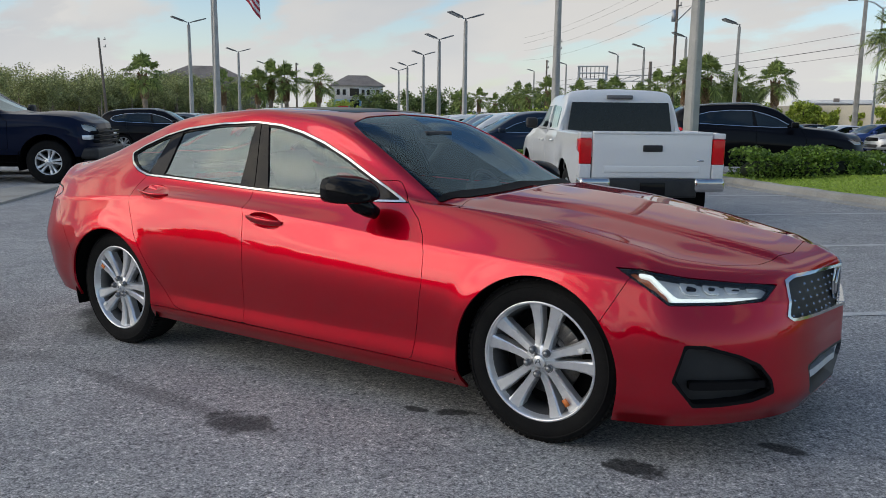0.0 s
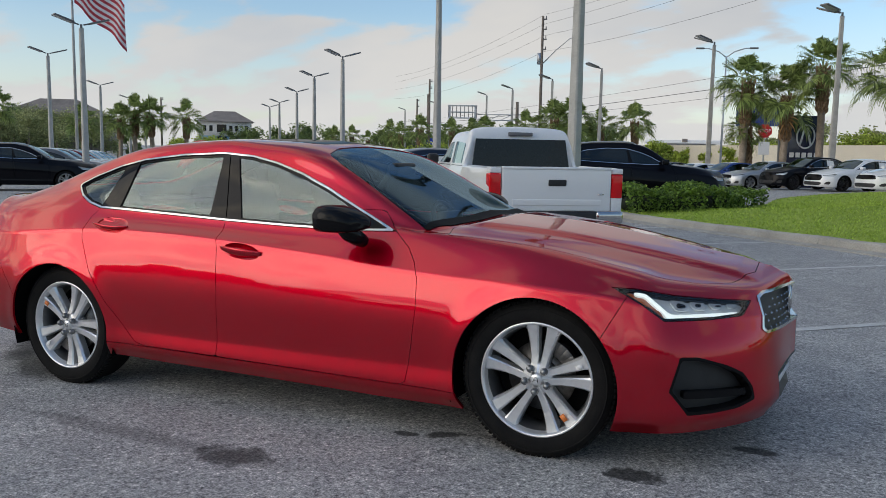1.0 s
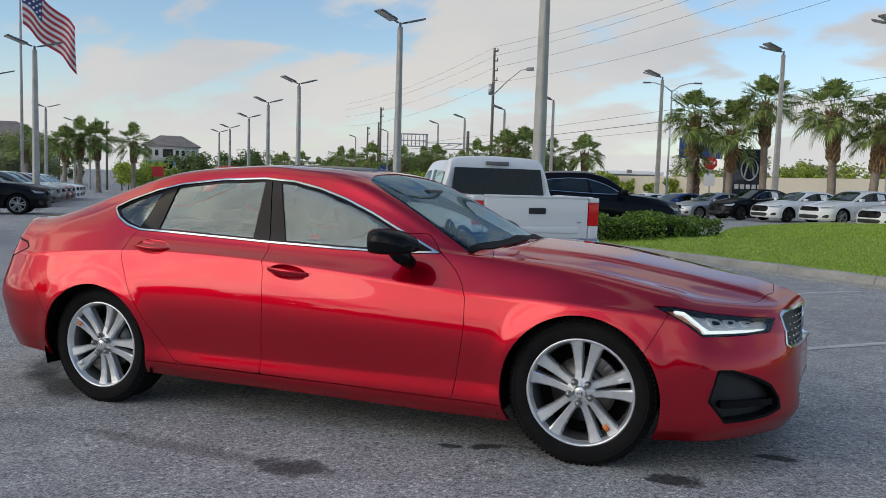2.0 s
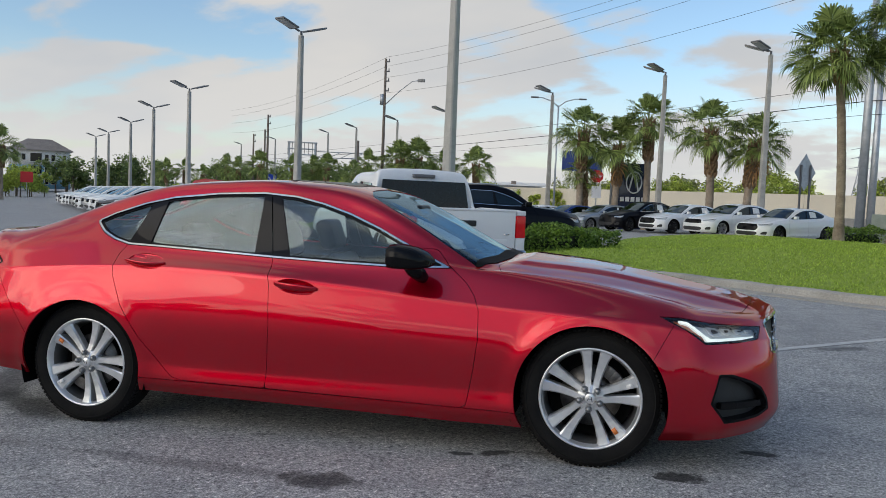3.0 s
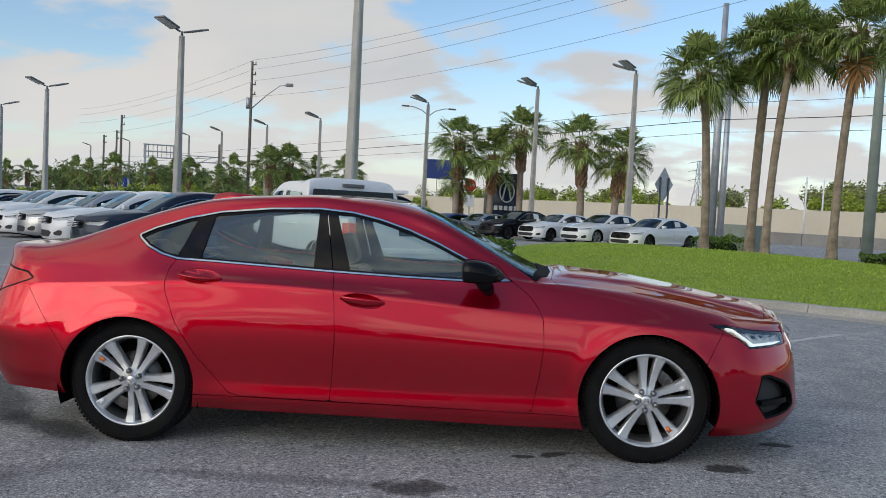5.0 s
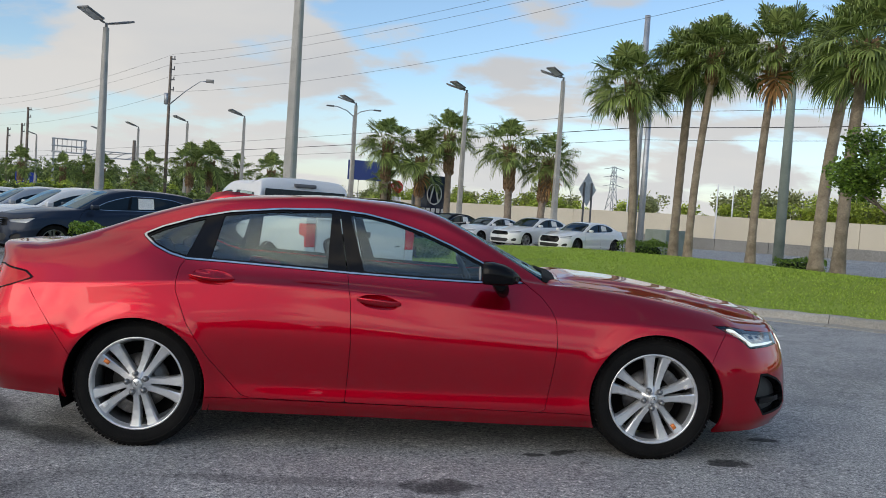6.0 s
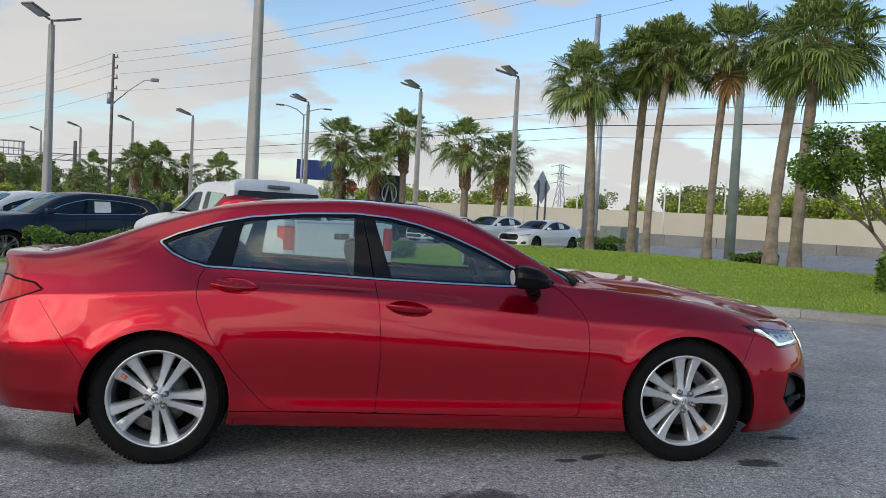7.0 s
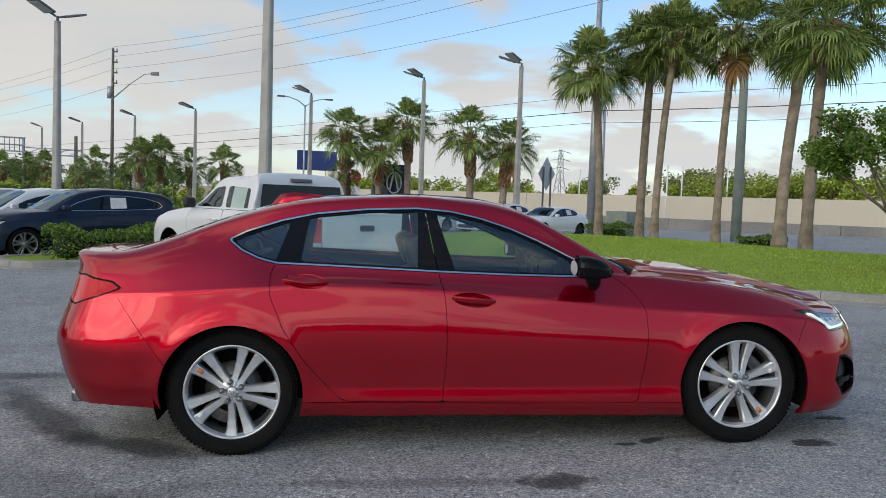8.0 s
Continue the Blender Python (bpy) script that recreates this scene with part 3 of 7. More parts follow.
def wheel_parts(parent, at, side, turn, radius=0.347, rim=0.262, stickers=True, sides=72, spokes="twin", alloy=None, detail=True):
    """A road wheel whose outer face looks to y * side, as parts under a car."""
    alloy = alloy or ALLOY
    m = Matrix.Translation(at) @ Matrix.Diagonal((1, side, 1, 1)) @ Matrix.Rotation(turn, 4, "Y")
    hub = new("wheel")
    hub.parent, hub.matrix_local = parent, Matrix.Translation(at)
    inv = Matrix.Translation(at).inverted() @ m
    w = 0.115

    def add(name, bm, mat, label="", smooth=True):
        bmesh.ops.transform(bm, matrix=inv, verts=bm.verts[:])
        bmesh.ops.recalc_face_normals(bm, faces=bm.faces[:])
        return part(name, bm, mat, hub, label, smooth)

    bm = bmesh.new()
    lathe(bm, [(rim - .012, -.02), (rim - .004, .0), (rim + .012, .006), (rim + .03, .012), (radius - .03, .010), (radius - .014, -.004), (radius - .004, -.022), (radius, -.05), (radius, -.18), (radius - .012, -.215),
               (radius - .04, -.228), (rim, -.22), (rim - .012, -.2)], sides)
    if detail:
        # tread blocks along the shoulder
        for k in range(88):
            a = 2 * math.pi * k / 88
            box(bm, -.009, .009, -.05, -.012, radius - .012, radius + .0005, 0.0, Matrix.Rotation(a, 4, "Y"))
        # raised ring on the sidewall
        lathe(bm, [(radius - .036, .012), (radius - .034, .0145), (radius - .030, .0145), (radius - .028, .011)], sides)
    add("tyre", bm, RUBBER)
    bm = bmesh.new()
    lathe(bm, [(rim, -.012), (rim, .0), (rim - .006, .005), (rim - .012, .002), (rim - .016, -.012), (rim - .024, -.03)], sides)
    add("rim", bm, alloy)
    bm = bmesh.new()
    lathe(bm, [(rim - .024, -.031), (rim - .032, -.06), (rim - .034, -.19), (rim - .01, -.21)], sides)
    add("barrel", bm, BARREL, "grey inside of the wheel rim")
    bm = bmesh.new()
    lathe(bm, [(.0, -.085), (.155, -.085), (.155, -.10), (.0, -.10)], 40)
    lathe(bm, [(.0, -.06), (.075, -.06), (.08, -.085)], 32)
    add("brake_disc", bm, STEEL, "grey steel brake disc behind the spokes")
    bm = bmesh.new()
    lathe(bm, [(.0, -.135), (rim - .04, -.135)], 40)
    add("dust_shield", bm, LINER)
    if detail:
        bm = bmesh.new()
        for k in range(5):
            a = radians(20 + k * 11)
            box(bm, -.02, .02, -.11, -.055, .12, .185, .006, Matrix.Rotation(a, 4, "Y"))
        add("brake_caliper", bm, STEEL)
    n = 5
    for k in range(n):
        for pair in (-1, 1):
            bm = bmesh.new()
            rows = []
            for i, (r, mid, half) in enumerate(((.030, .019, .019), (.065, .021, .019), (.10, .0255, .0195), (.15, .0335, .0230), (.20, .0430, .0285), (rim - .030, .0510, .0350), (rim - .012, .0550, .0405))):
                f = min(r / rim, 1)
                spread = pair * mid
                face = -.008 - .017 * math.sin(math.pi * min(f, 1)) - .003 * f
                out, inn = half * pair, -half * pair
                # a flat face, a crisp inner edge by the slot and a broad bevel towards the window
                rows.append([bm.verts.new((spread + inn, face - .045, r)), bm.verts.new((spread + inn * .93, face - .004, r)), bm.verts.new((spread + inn * .70, face + .002, r)),
                             bm.verts.new((spread + out * .62, face + .001, r)), bm.verts.new((spread + out * .95, face - .011, r)), bm.verts.new((spread + out, face - .048, r))])
            for a, b in zip(rows, rows[1:]):
                for j in range(5):
                    bm.faces.new((a[j], a[j + 1], b[j + 1], b[j]))
            bmesh.ops.transform(bm, matrix=Matrix.Rotation(2 * math.pi * k / n, 4, "Y"), verts=bm.verts[:])
            add("spoke", bm, alloy, "", False)
    bm = bmesh.new()
    lathe(bm, [(.0, -.002), (.022, -.0025), (.027, -.006), (.029, -.016), (.064, -.019), (.072, -.03), (.074, -.07)], 40)
    add("hub", bm, alloy)
    if detail:
        bm = bmesh.new()
        tube(bm, [((-.012, -.001, -.012), .0020), ((-.005, .000, .011), .0020), ((.005, .000, .011), .0020), ((.012, -.001, -.012), .0020)], 6)
        tube(bm, [((-.008, .000, -.003), .0016), ((.008, .000, -.003), .0016)], 6)
        add("emblem", bm, CHROME, "small chrome emblem on the hub cap")
        for k in range(5):
            a = 2 * math.pi * (k + .5) / 5
            bm = bmesh.new()
            mm = Matrix.Translation((.054 * math.sin(a), .010, .054 * math.cos(a)))
            lathe(bm, [(.0, .002), (.010, .001), (.013, -.004), (.013, -.02)], 12, "y", mm)
            lathe(bm, [(.0150, -.008), (.0170, -.010), (.0170, -.02)], 12, "y", mm)
            add("lug_nut", bm, BARREL)
        if stickers:
            for ang, r, mat, label in ((63, .205, PAPER, "white paper sticker on the spoke"), (135, .200, ORANGE, "orange and white sticker on the spoke")):
                bm = bmesh.new()
                a = radians(ang)
                box(bm, -.011, .011, -.012, -.0095, -.016, .016, 0, Matrix.Translation((r * math.sin(a), .003, r * math.cos(a))) @ Matrix.Rotation(a, 4, "Y"))
                add("sticker", bm, mat, label)
    return hub


def wheel_well(parent, x, s, z, r, y0, y1):
    """A dark half-round liner over one wheel."""
    bm = bmesh.new()
    rings = []
    for y in (y0, y0 + (y1 - y0) * .75, y1):
        rings.append([bm.verts.new((x + r * math.cos(a), s * y, z + r * math.sin(a))) for a in (radians(-18 + 216 * k / 30) for k in range(31))])
    for a, b in zip(rings, rings[1:]):
        for k in range(30):
            bm.faces.new((a[k], a[k + 1], b[k + 1], b[k]))
    bm.faces.new(rings[0])
    part("wheel_well", bm, LINER, parent)


def seat(parent, x, y, z, width=.52):
    base = new("front_seat")
    base.parent, base.location = parent, (x, y, z)
    bm = bmesh.new()
    box(bm, -.26, .28, -width / 2, width / 2, .0, .16, .05, None, 3)
    part("cushion", bm, LEATHER, base)
    bm = bmesh.new()
    box(bm, -.08, .08, -width / 2 + .01, width / 2 - .01, .08, .66, .055, Matrix.Translation((-.26, 0, 0)) @ Matrix.Rotation(radians(-20), 4, "Y"), 3)
    part("backrest", bm, LEATHER, base)
    bm = bmesh.new()
    box(bm, -.055, .055, -.14, .14, .69, .90, .05, Matrix.Translation((-.27, 0, 0)) @ Matrix.Rotation(radians(-18), 4, "Y"), 3)
    part("headrest", bm, LEATHER, base)
    return base


def red_sedan():
    root = thing("sedan", SLOPE, "glossy red four-door sedan parked on the grey asphalt lot", "car")
    car = Car(SEDAN, 22, 12, .0015)
    car.flare(1.43, .345, .380, .010)
    car.flare(-1.43, .345, .380, .011)
    car.dome(.93, 2.30, .52, .33, .016)
    side = lambda x, y, z, l: y > .45
    front = lambda x, y, z, l: x > 1.6
    nose = lambda x, y, z, l: x > 2.0
    back = lambda x, y, z, l: x < -1.7
    upper = lambda x, y, z, l: (z > .9) & (x > -.3) & (x < 1.2) & (l > 5.6)
    behind = lambda x, y, z, l: (z > 1.05) & (x < -.6)
    lid = lambda x, y, z, l: (l > 4.2) & (x > .8)
    car.circle(1.433, .343, .376, .6)
    car.circle(-1.433, .343, .376, .6)
    screen = car.take(WINDSCREEN, "xy", upper, .0)
    backlight = car.take(BACKLIGHT, "xy", behind, .0)
    dlo = car.take(WINDOW_LINE, "xz", side, .0)
    roof_glass = car.take([(-.52, -.5), (-.52, .36), (-.46, .41), (-.02, .41), (.03, .36), (.05, -.5)], "xy", lambda x, y, z, l: (z > 1.3) & (l > 6.5), .003)
    lamp = car.take(HEADLAMP, "front", front, .001)
    fog = car.take(FOG, "front", front, .0)
    grille = car.take(GRILLE, "yz", nose, .0)
    intake = car.take(INTAKE, "yz", nose, .0)
    tail = car.take(TAIL, "rear", back, .001)
    cups = [(x, z, .116, .040) for x, z in ((-1.045, .945), (-.130, .842))]
    for x, z, a, b in cups:
        car.take([(x + a * math.cos(q), z - .012 * math.cos(q) + b * math.sin(q)) for q in (2 * math.pi * k / 32 for k in range(32))], "xz", side, .0)
    liner = car.mesh

    hood = car.take(HOOD, "xy", lid)
    rear_door = car.take(REAR_DOOR, "xz", side)
    front_door = car.take(FRONT_DOOR, "xz", side)
    v = lambda: car.mesh[0]

    def bumper(d):
        inner = split(car.mesh, d(car.mesh[0]) + car.gap)[0]
        car.mesh = split(car.mesh, d(car.mesh[0]) - car.gap)[1]
        return inner
    # seams that run from the lamps down to the wheel openings
    front_bumper = bumper(lambda p: np.where(p[:, 2] < .78, -(p[:, 0] - (1.73 + (p[:, 2] - .57) * .55)), np.where(p[:, 0] > 1.95, -.1, .1)))
    rear_bumper = bumper(lambda p: np.where(p[:, 2] < .86, p[:, 0] + 1.80 + (p[:, 2] - .55) * .72, .1))
    sill = bumper(lambda p: np.where((np.abs(p[:, 0]) < 1.25), p[:, 2] - (.277 - .018 * p[:, 0]), .1))
    fender = bumper(lambda p: np.where((p[:, 0] > .6) & (p[:, 2] < .99) & (p[:, 1] > .6), -.1, .1))

    for name, mesh in (("hood", hood), ("front_bumper", front_bumper), ("rear_bumper", rear_bumper)):
        part_mesh(name, panel_mesh(name, mesh, flange=.012), RED, root)
    for name, mesh in (("rear_door", rear_door), ("front_door", front_door), ("sill", sill), ("front_fender", fender)):
        for s in (-1, 1):
            part_mesh(name, panel_mesh(name, mesh, (s,), flange=.012), RED, root)
    part_mesh("body", panel_mesh("body", car.mesh, flange=.012), RED, root)
    part_mesh("inner_shell", panel_mesh("inner_shell", liner, inward=.014), LINER, root)

    # glass
    part_mesh("windscreen", panel_mesh("windscreen", screen, inward=.004), SCREEN_GLASS, root, "clear curved windscreen").visible_shadow = False
    part_mesh("rear_window", panel_mesh("rear_window", backlight, inward=.004), GLASS, root).visible_shadow = False
    edge = inside_of(car, screen, WINDSCREEN, "xy", upper, .0)
    part_mesh("windscreen_border", panel_mesh("windscreen_border", band(car, edge, WINDSCREEN, "xy", upper, -.001, .035), inward=.007), BLACK_GLOSS, root)
    part_mesh("rear_window_border", panel_mesh("rear_window_border", band(car, backlight, BACKLIGHT, "xy", behind, -.001, .03), inward=.007), BLACK_GLOSS, root)
    cowl = inside_of(car, edge, [(.875, -.5), (.865, .3), (.80, .72), (.95, .74), (1.0, -.5)], "xy", upper, .0)
    part_mesh("cowl_panel", panel_mesh("cowl_panel", cowl, inward=-.004, flange=.01), RUBBER, root, "black cowl at the foot of the windscreen")
    chrome = band(car, dlo, WINDOW_LINE, "xz", side, .003, .012)
    black = band(car, dlo, WINDOW_LINE, "xz", side, .013, .024)
    for s in (-1, 1):
        part_mesh("window_trim", panel_mesh("window_trim", chrome, (s,), inward=-.003, flange=.012), CHROME, root, "bright chrome trim round the side windows")
        part_mesh("window_frame", panel_mesh("window_frame", black, (s,), inward=.006, flange=.01), BLACK_GLOSS, root)
        pillar_b1 = between(dlo, (-.43, -.425), (-.318, -.388), .98, 1.35)
        pillar_b2 = between(dlo, (-.312, -.382), (-.215, -.33), .98, 1.35)
        pillar_c = between(dlo, (-1.225, -1.12), (-1.085, -1.03), 1.02, 1.30)
        sail = between(dlo, (.50, .42), (.9, .9), .96, 1.1)
        for mesh, inward in ((pillar_b1, .003), (pillar_b2, .003), (pillar_c, .003), (sail, .004)):
            part_mesh("pillar_trim", panel_mesh("pillar_trim", mesh, (s,), inward=inward, flange=.012), BLACK_GLOSS, root, "gloss black pillar cover between the windows")
        panes = inside_of(car, dlo, WINDOW_LINE, "xz", side, .016)
        for name, a, b, glass in (("quarter_window", (-1.6, -1.6), (-1.2, -1.10), GLASS), ("rear_door_window", (-1.10, -1.04), (-.41, -.405), GLASS), ("front_door_window", (-.235, -.345), (.8, .8), GLASS)):
            part_mesh(name, panel_mesh(name, between(panes, a, b, 1.0, 1.33), (s,), inward=.010), glass, root, "tinted side window").visible_shadow = False

    part_mesh("sunroof", panel_mesh("sunroof", roof_glass, inward=-.001, flange=.006), BLACK_GLOSS, root, "dark glass sunroof panel")
    # head lamps, fog openings, tail lamps
    for s in (-1, 1):
        lamp_root = part_mesh("headlight", panel_mesh("headlight", lamp, (s,), inward=.001), LENS, root, "slim headlight with a white light guide")
        lamp_root.visible_shadow = False
        part_mesh("lamp_housing", panel_mesh("lamp_housing", lamp, (s,), inward=.024), HOUSING, lamp_root)
        part_mesh("lamp_rim", panel_mesh("lamp_rim", band(car, lamp, HEADLAMP, "front", front, .0, .012), (s,), inward=.003, flange=.02), BLACK_GLOSS, lamp_root)
        guide = [(1.00, .764), (1.06, .758), (1.145, .679), (1.64, .668), (1.64, .658), (1.122, .663), (1.045, .744), (1.00, .750)]
        part_mesh("light_guide", panel_mesh("light_guide", inside_of(car, lamp, guide, "front", front, .0), (s,), inward=.004, flange=.016), DAY_LIGHT, lamp_root, "white check-shaped light guide")
        for k in range(4):
            a = 1.20 + k * .125
            cell = [(a, .735 - k * .008), (a + .10, .726 - k * .008), (a + .105, .692 - k * .002), (a + .012, .697 - k * .002)]
            part_mesh("lamp_reflector", panel_mesh("lamp_reflector", inside_of(car, lamp, cell, "front", front, .0), (s,), inward=.014, flange=.008), REFLECTOR, lamp_root)
            part_mesh("projector", panel_mesh("projector", inside_of(car, lamp, [(a + .025, .722 - k * .007), (a + .085, .716 - k * .007), (a + .088, .702 - k * .003), (a + .03, .705 - k * .003)], "front", front, .0), (s,), inward=.010, flange=.006), BLACK_GLOSS, lamp_root)
        part_mesh("side_marker", panel_mesh("side_marker", inside_of(car, lamp, [(.94, .764), (.995, .760), (1.00, .748), (1.04, .742), (1.115, .664), (1.02, .66), (.94, .72)], "front", front, .0), (s,), inward=.010), AMBER, lamp_root, "amber side marker")
        part_mesh("fog_opening", panel_mesh("fog_opening", fog, (s,), inward=.05), BLACK_PLASTIC, root)
        part_mesh("fog_surround", panel_mesh("fog_surround", band(car, fog, FOG, "front", front, .0, .014), (s,), inward=.001, flange=.05), BLACK_GLOSS, root, "gloss black surround of the bumper opening")
        part_mesh("fog_blade", panel_mesh("fog_blade", inside_of(car, fog, [(1.2, .365), (1.68, .355), (1.69, .325), (1.2, .335)], "front", front, .0), (s,), inward=.018, flange=.04), BLACK_GLOSS, root)
        tl = part_mesh("tail_light", panel_mesh("tail_light", tail, (s,), inward=.0, flange=.012), TAIL_RED, root, "slim red tail light wrapping the corner")
        part_mesh("tail_light_border", panel_mesh("tail_light_border", band(car, tail, TAIL, "rear", back, .0, .008), (s,), inward=-.001), BLACK_GLOSS, tl)

    # grille
    part_mesh("grille", panel_mesh("grille", grille, inward=.03), BLACK_PLASTIC, root, "black grille with a chrome frame")
    part_mesh("grille_frame", panel_mesh("grille_frame", band(car, grille, GRILLE, "yz", nose, .0, .012), inward=-.004, flange=.03), CHROME, root, "chrome frame of the grille")
    for i in range(-8, 9):
        for j in range(5):
            bm = bmesh.new()
            y, z = i * .056 + (.028 if j % 2 else 0), .575 + j * .031
            if abs(y) > .50 - (z - .575) * .5 or abs(y) < .10:
                continue
            x = 2.45 - .42 * (abs(y) / .53) ** 2.3 * .28 - .038
            k = .3 + .35 * min(1, abs(y) / .5)
            vs = [bm.verts.new((x + .008, y, z)), bm.verts.new((x, y + .017 * k, z)), bm.verts.new((x, y, z + .006)), bm.verts.new((x, y - .017 * k, z)), bm.verts.new((x, y, z - .006))]
            for a in range(4):
                bm.faces.new((vs[0], vs[1 + a], vs[1 + (a + 1) % 4]))
            bmesh.ops.recalc_face_normals(bm, faces=bm.faces[:])
            part("grille_stud", bm, CHROME, root, "", False)
    bm = bmesh.new()
    lathe(bm, [(.062, 2.412), (.078, 2.420), (.082, 2.412)], 40, "x", Matrix.Translation((0, 0, .655)))
    tube(bm, [((2.415, -.045, .605), .009), ((2.418, -.012, .705), .009), ((2.418, .012, .705), .009), ((2.415, .045, .605), .009)], 8)
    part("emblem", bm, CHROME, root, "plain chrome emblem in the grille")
    part_mesh("lower_intake", panel_mesh("lower_intake", intake, inward=.05), BLACK_PLASTIC, root)
    part_mesh("intake_rim", panel_mesh("intake_rim", band(car, intake, INTAKE, "yz", nose, .0, .012), inward=.001, flange=.05), BLACK_PLASTIC, root)
    part_mesh("plate_bracket", panel_mesh("plate_bracket", inside_of(car, intake, [(-.5, .34), (.5, .34), (.5, .31), (-.5, .31)], "yz", nose, .0), inward=.02, flange=.03), HOUSING, root, "silver bar across the lower intake")

    # mirrors, handles, aerial fin, exhaust
    for s in (-1, 1):
        bm = bmesh.new()
        rings = []
        for x, hy, hz, zc in ((.415, .100, .058, 1.028), (.420, .110, .066, 1.028), (.47, .112, .067, 1.026), (.53, .106, .060, 1.020), (.575, .088, .046, 1.012), (.605, .058, .028, 1.004), (.615, .02, .01, 1.0)):
            ring = []
            for k in range(24):
                a = 2 * math.pi * k / 24
                c, q = math.cos(a), math.sin(a)
                ring.append(bm.verts.new((x + .03 * (1 - c * s) * .5, s * .955 + hy * math.copysign(abs(c) ** .6, c), zc + hz * math.copysign(abs(q) ** .65, q) * (1 if q > 0 else .8 + .2 * c * s))))
            rings.append(ring)
        for a, b in zip(rings, rings[1:]):
            for k in range(24):
                bm.faces.new((a[k], a[(k + 1) % 24], b[(k + 1) % 24], b[k]))
        bm.faces.new(rings[0])
        bm.faces.new(rings[-1])
        bmesh.ops.recalc_face_normals(bm, faces=bm.faces[:])
        mirror = part("door_mirror", bm, BLACK_GLOSS, root, "gloss black door mirror")
        bm = bmesh.new()
        tube(bm, [((.56, s * .84, .915), .030), ((.55, s * .88, .935), .038), ((.53, s * .93, .965), .042), ((.51, s * .95, .99), .035)], 14)
        part("mirror_foot", bm, BLACK_GLOSS, mirror)
        bm = bmesh.new()
        lathe(bm, [(.0, .0), (.05, .001)], 20, "x", Matrix.Translation((.412, s * .955, 1.028)) @ Matrix.Diagonal((1, 1.35, .8, 1)))
        part("mirror_glass", bm, REFLECTOR, mirror)
        for x, z, a, b in cups:
            w = car.width(x, z)
            tilt = math.atan2(car.width(x, z - .05) - car.width(x, z + .05), .10)
            m = Matrix.Translation((x, s * w, z)) @ Matrix.Rotation(s * -tilt, 4, "X")
            # a scooped cup let into the door, and the pull bar across it
            bm = bmesh.new()
            rings = []
            for f, depth in ((1.05, -.003), (1.0, -.003), (.90, -.006), (.72, -.010), (.45, -.012), (.15, -.012)):
                ring = [(x + a * f * math.cos(q), z - .012 * math.cos(q) + b * f * math.sin(q)) for q in (2 * math.pi * k / 32 for k in range(32))]
                rings.append([bm.verts.new((u, s * (car.width(u, v) + depth), v)) for u, v in ring])
            for p, q in zip(rings, rings[1:]):
                for k in range(32):
                    bm.faces.new((p[k], p[(k + 1) % 32], q[(k + 1) % 32], q[k]))
            bm.faces.new(rings[-1])
            bmesh.ops.recalc_face_normals(bm, faces=bm.faces[:])
            part("handle_cup", bm, RED, root)
            bm = bmesh.new()
            rings = []
            for k in range(17):
                f = k / 16
                e = math.sin(math.pi * min(max(f, .02), .98))
                cx, cy, cz = -.122 + .244 * f, s * (.002 + .022 * e ** .6), .017 - .022 * f
                h, d = .006 + .0125 * e ** .5, .004 + .006 * e
                rings.append([bm.verts.new((cx, cy + s * d * math.copysign(abs(math.cos(q)) ** .7, math.cos(q)), cz + h * math.copysign(abs(math.sin(q)) ** .7, math.sin(q)))) for q in (2 * math.pi * j / 16 for j in range(16))])
            for p, q in zip(rings, rings[1:]):
                for k in range(16):
                    bm.faces.new((p[k], p[(k + 1) % 16], q[(k + 1) % 16], q[k]))
            bm.faces.new(rings[0])
            bm.faces.new(rings[-1])
            bmesh.ops.recalc_face_normals(bm, faces=bm.faces[:])
            bmesh.ops.transform(bm, matrix=m, verts=bm.verts[:])
            part("door_handle", bm, RED, root, "red painted pull handle")
    bm = bmesh.new()
    rows = []
    for x, h, hw in ((-1.34, .0, .035), (-1.29, .058, .03), (-1.23, .088, .022), (-1.15, .070, .03), (-1.05, .030, .03), (-.96, .0, .012)):
        z = 1.435 - .55 * max(0, -x - .82) ** 2 - .012
        rows.append([bm.verts.new((x, -hw, z - .02)), bm.verts.new((x, -hw * .5, z + h * .6)), bm.verts.new((x - h * .2, 0, z + h + .005)), bm.verts.new((x, hw * .5, z + h * .6)), bm.verts.new((x, hw, z - .02))])
    for a, b in zip(rows, rows[1:]):
        for j in range(4):
            bm.faces.new((a[j], a[j + 1], b[j + 1], b[j]))
    bmesh.ops.recalc_face_normals(bm, faces=bm.faces[:])
    part("roof_fin", bm, RED, root, "red shark-fin roof aerial")
    for s in (-1, 1):
        bm = bmesh.new()
        lathe(bm, [(.040, -2.10), (.046, -2.26), (.046, -2.325), (.039, -2.325), (.035, -2.18)], 28, "x", Matrix.Translation((0, s * .62, .300)))
        part("exhaust_tip", bm, CHROME, root, "round chrome exhaust tip")
    # wheel wells, floor and undertray
    for x in (-1.43, 1.43):
        for s in (-1, 1):
            wheel_well(root, x, s, .335, .405, .45, .91)
    bm = bmesh.new()
    box(bm, -2.2, -1.85, -.72, .72, .30, .62, .05)
    box(bm, -1.02, 1.02, -.84, .84, .205, .30, .02)
    box(bm, 1.84, 2.22, -.55, .55, .20, .5, .05)
    box(bm, -1.85, -1.02, -.45, .45, .25, .62, .02)
    box(bm, 1.02, 1.84, -.45, .45, .25, .70, .02)
    part("undertray", bm, LINER, root)
    # cabin
    for y in (-.38, .38):
        seat(root, .10, y, .32)
    bm = bmesh.new()
    box(bm, -1.30, -.72, -.66, .66, .34, .52, .06, None, 3)
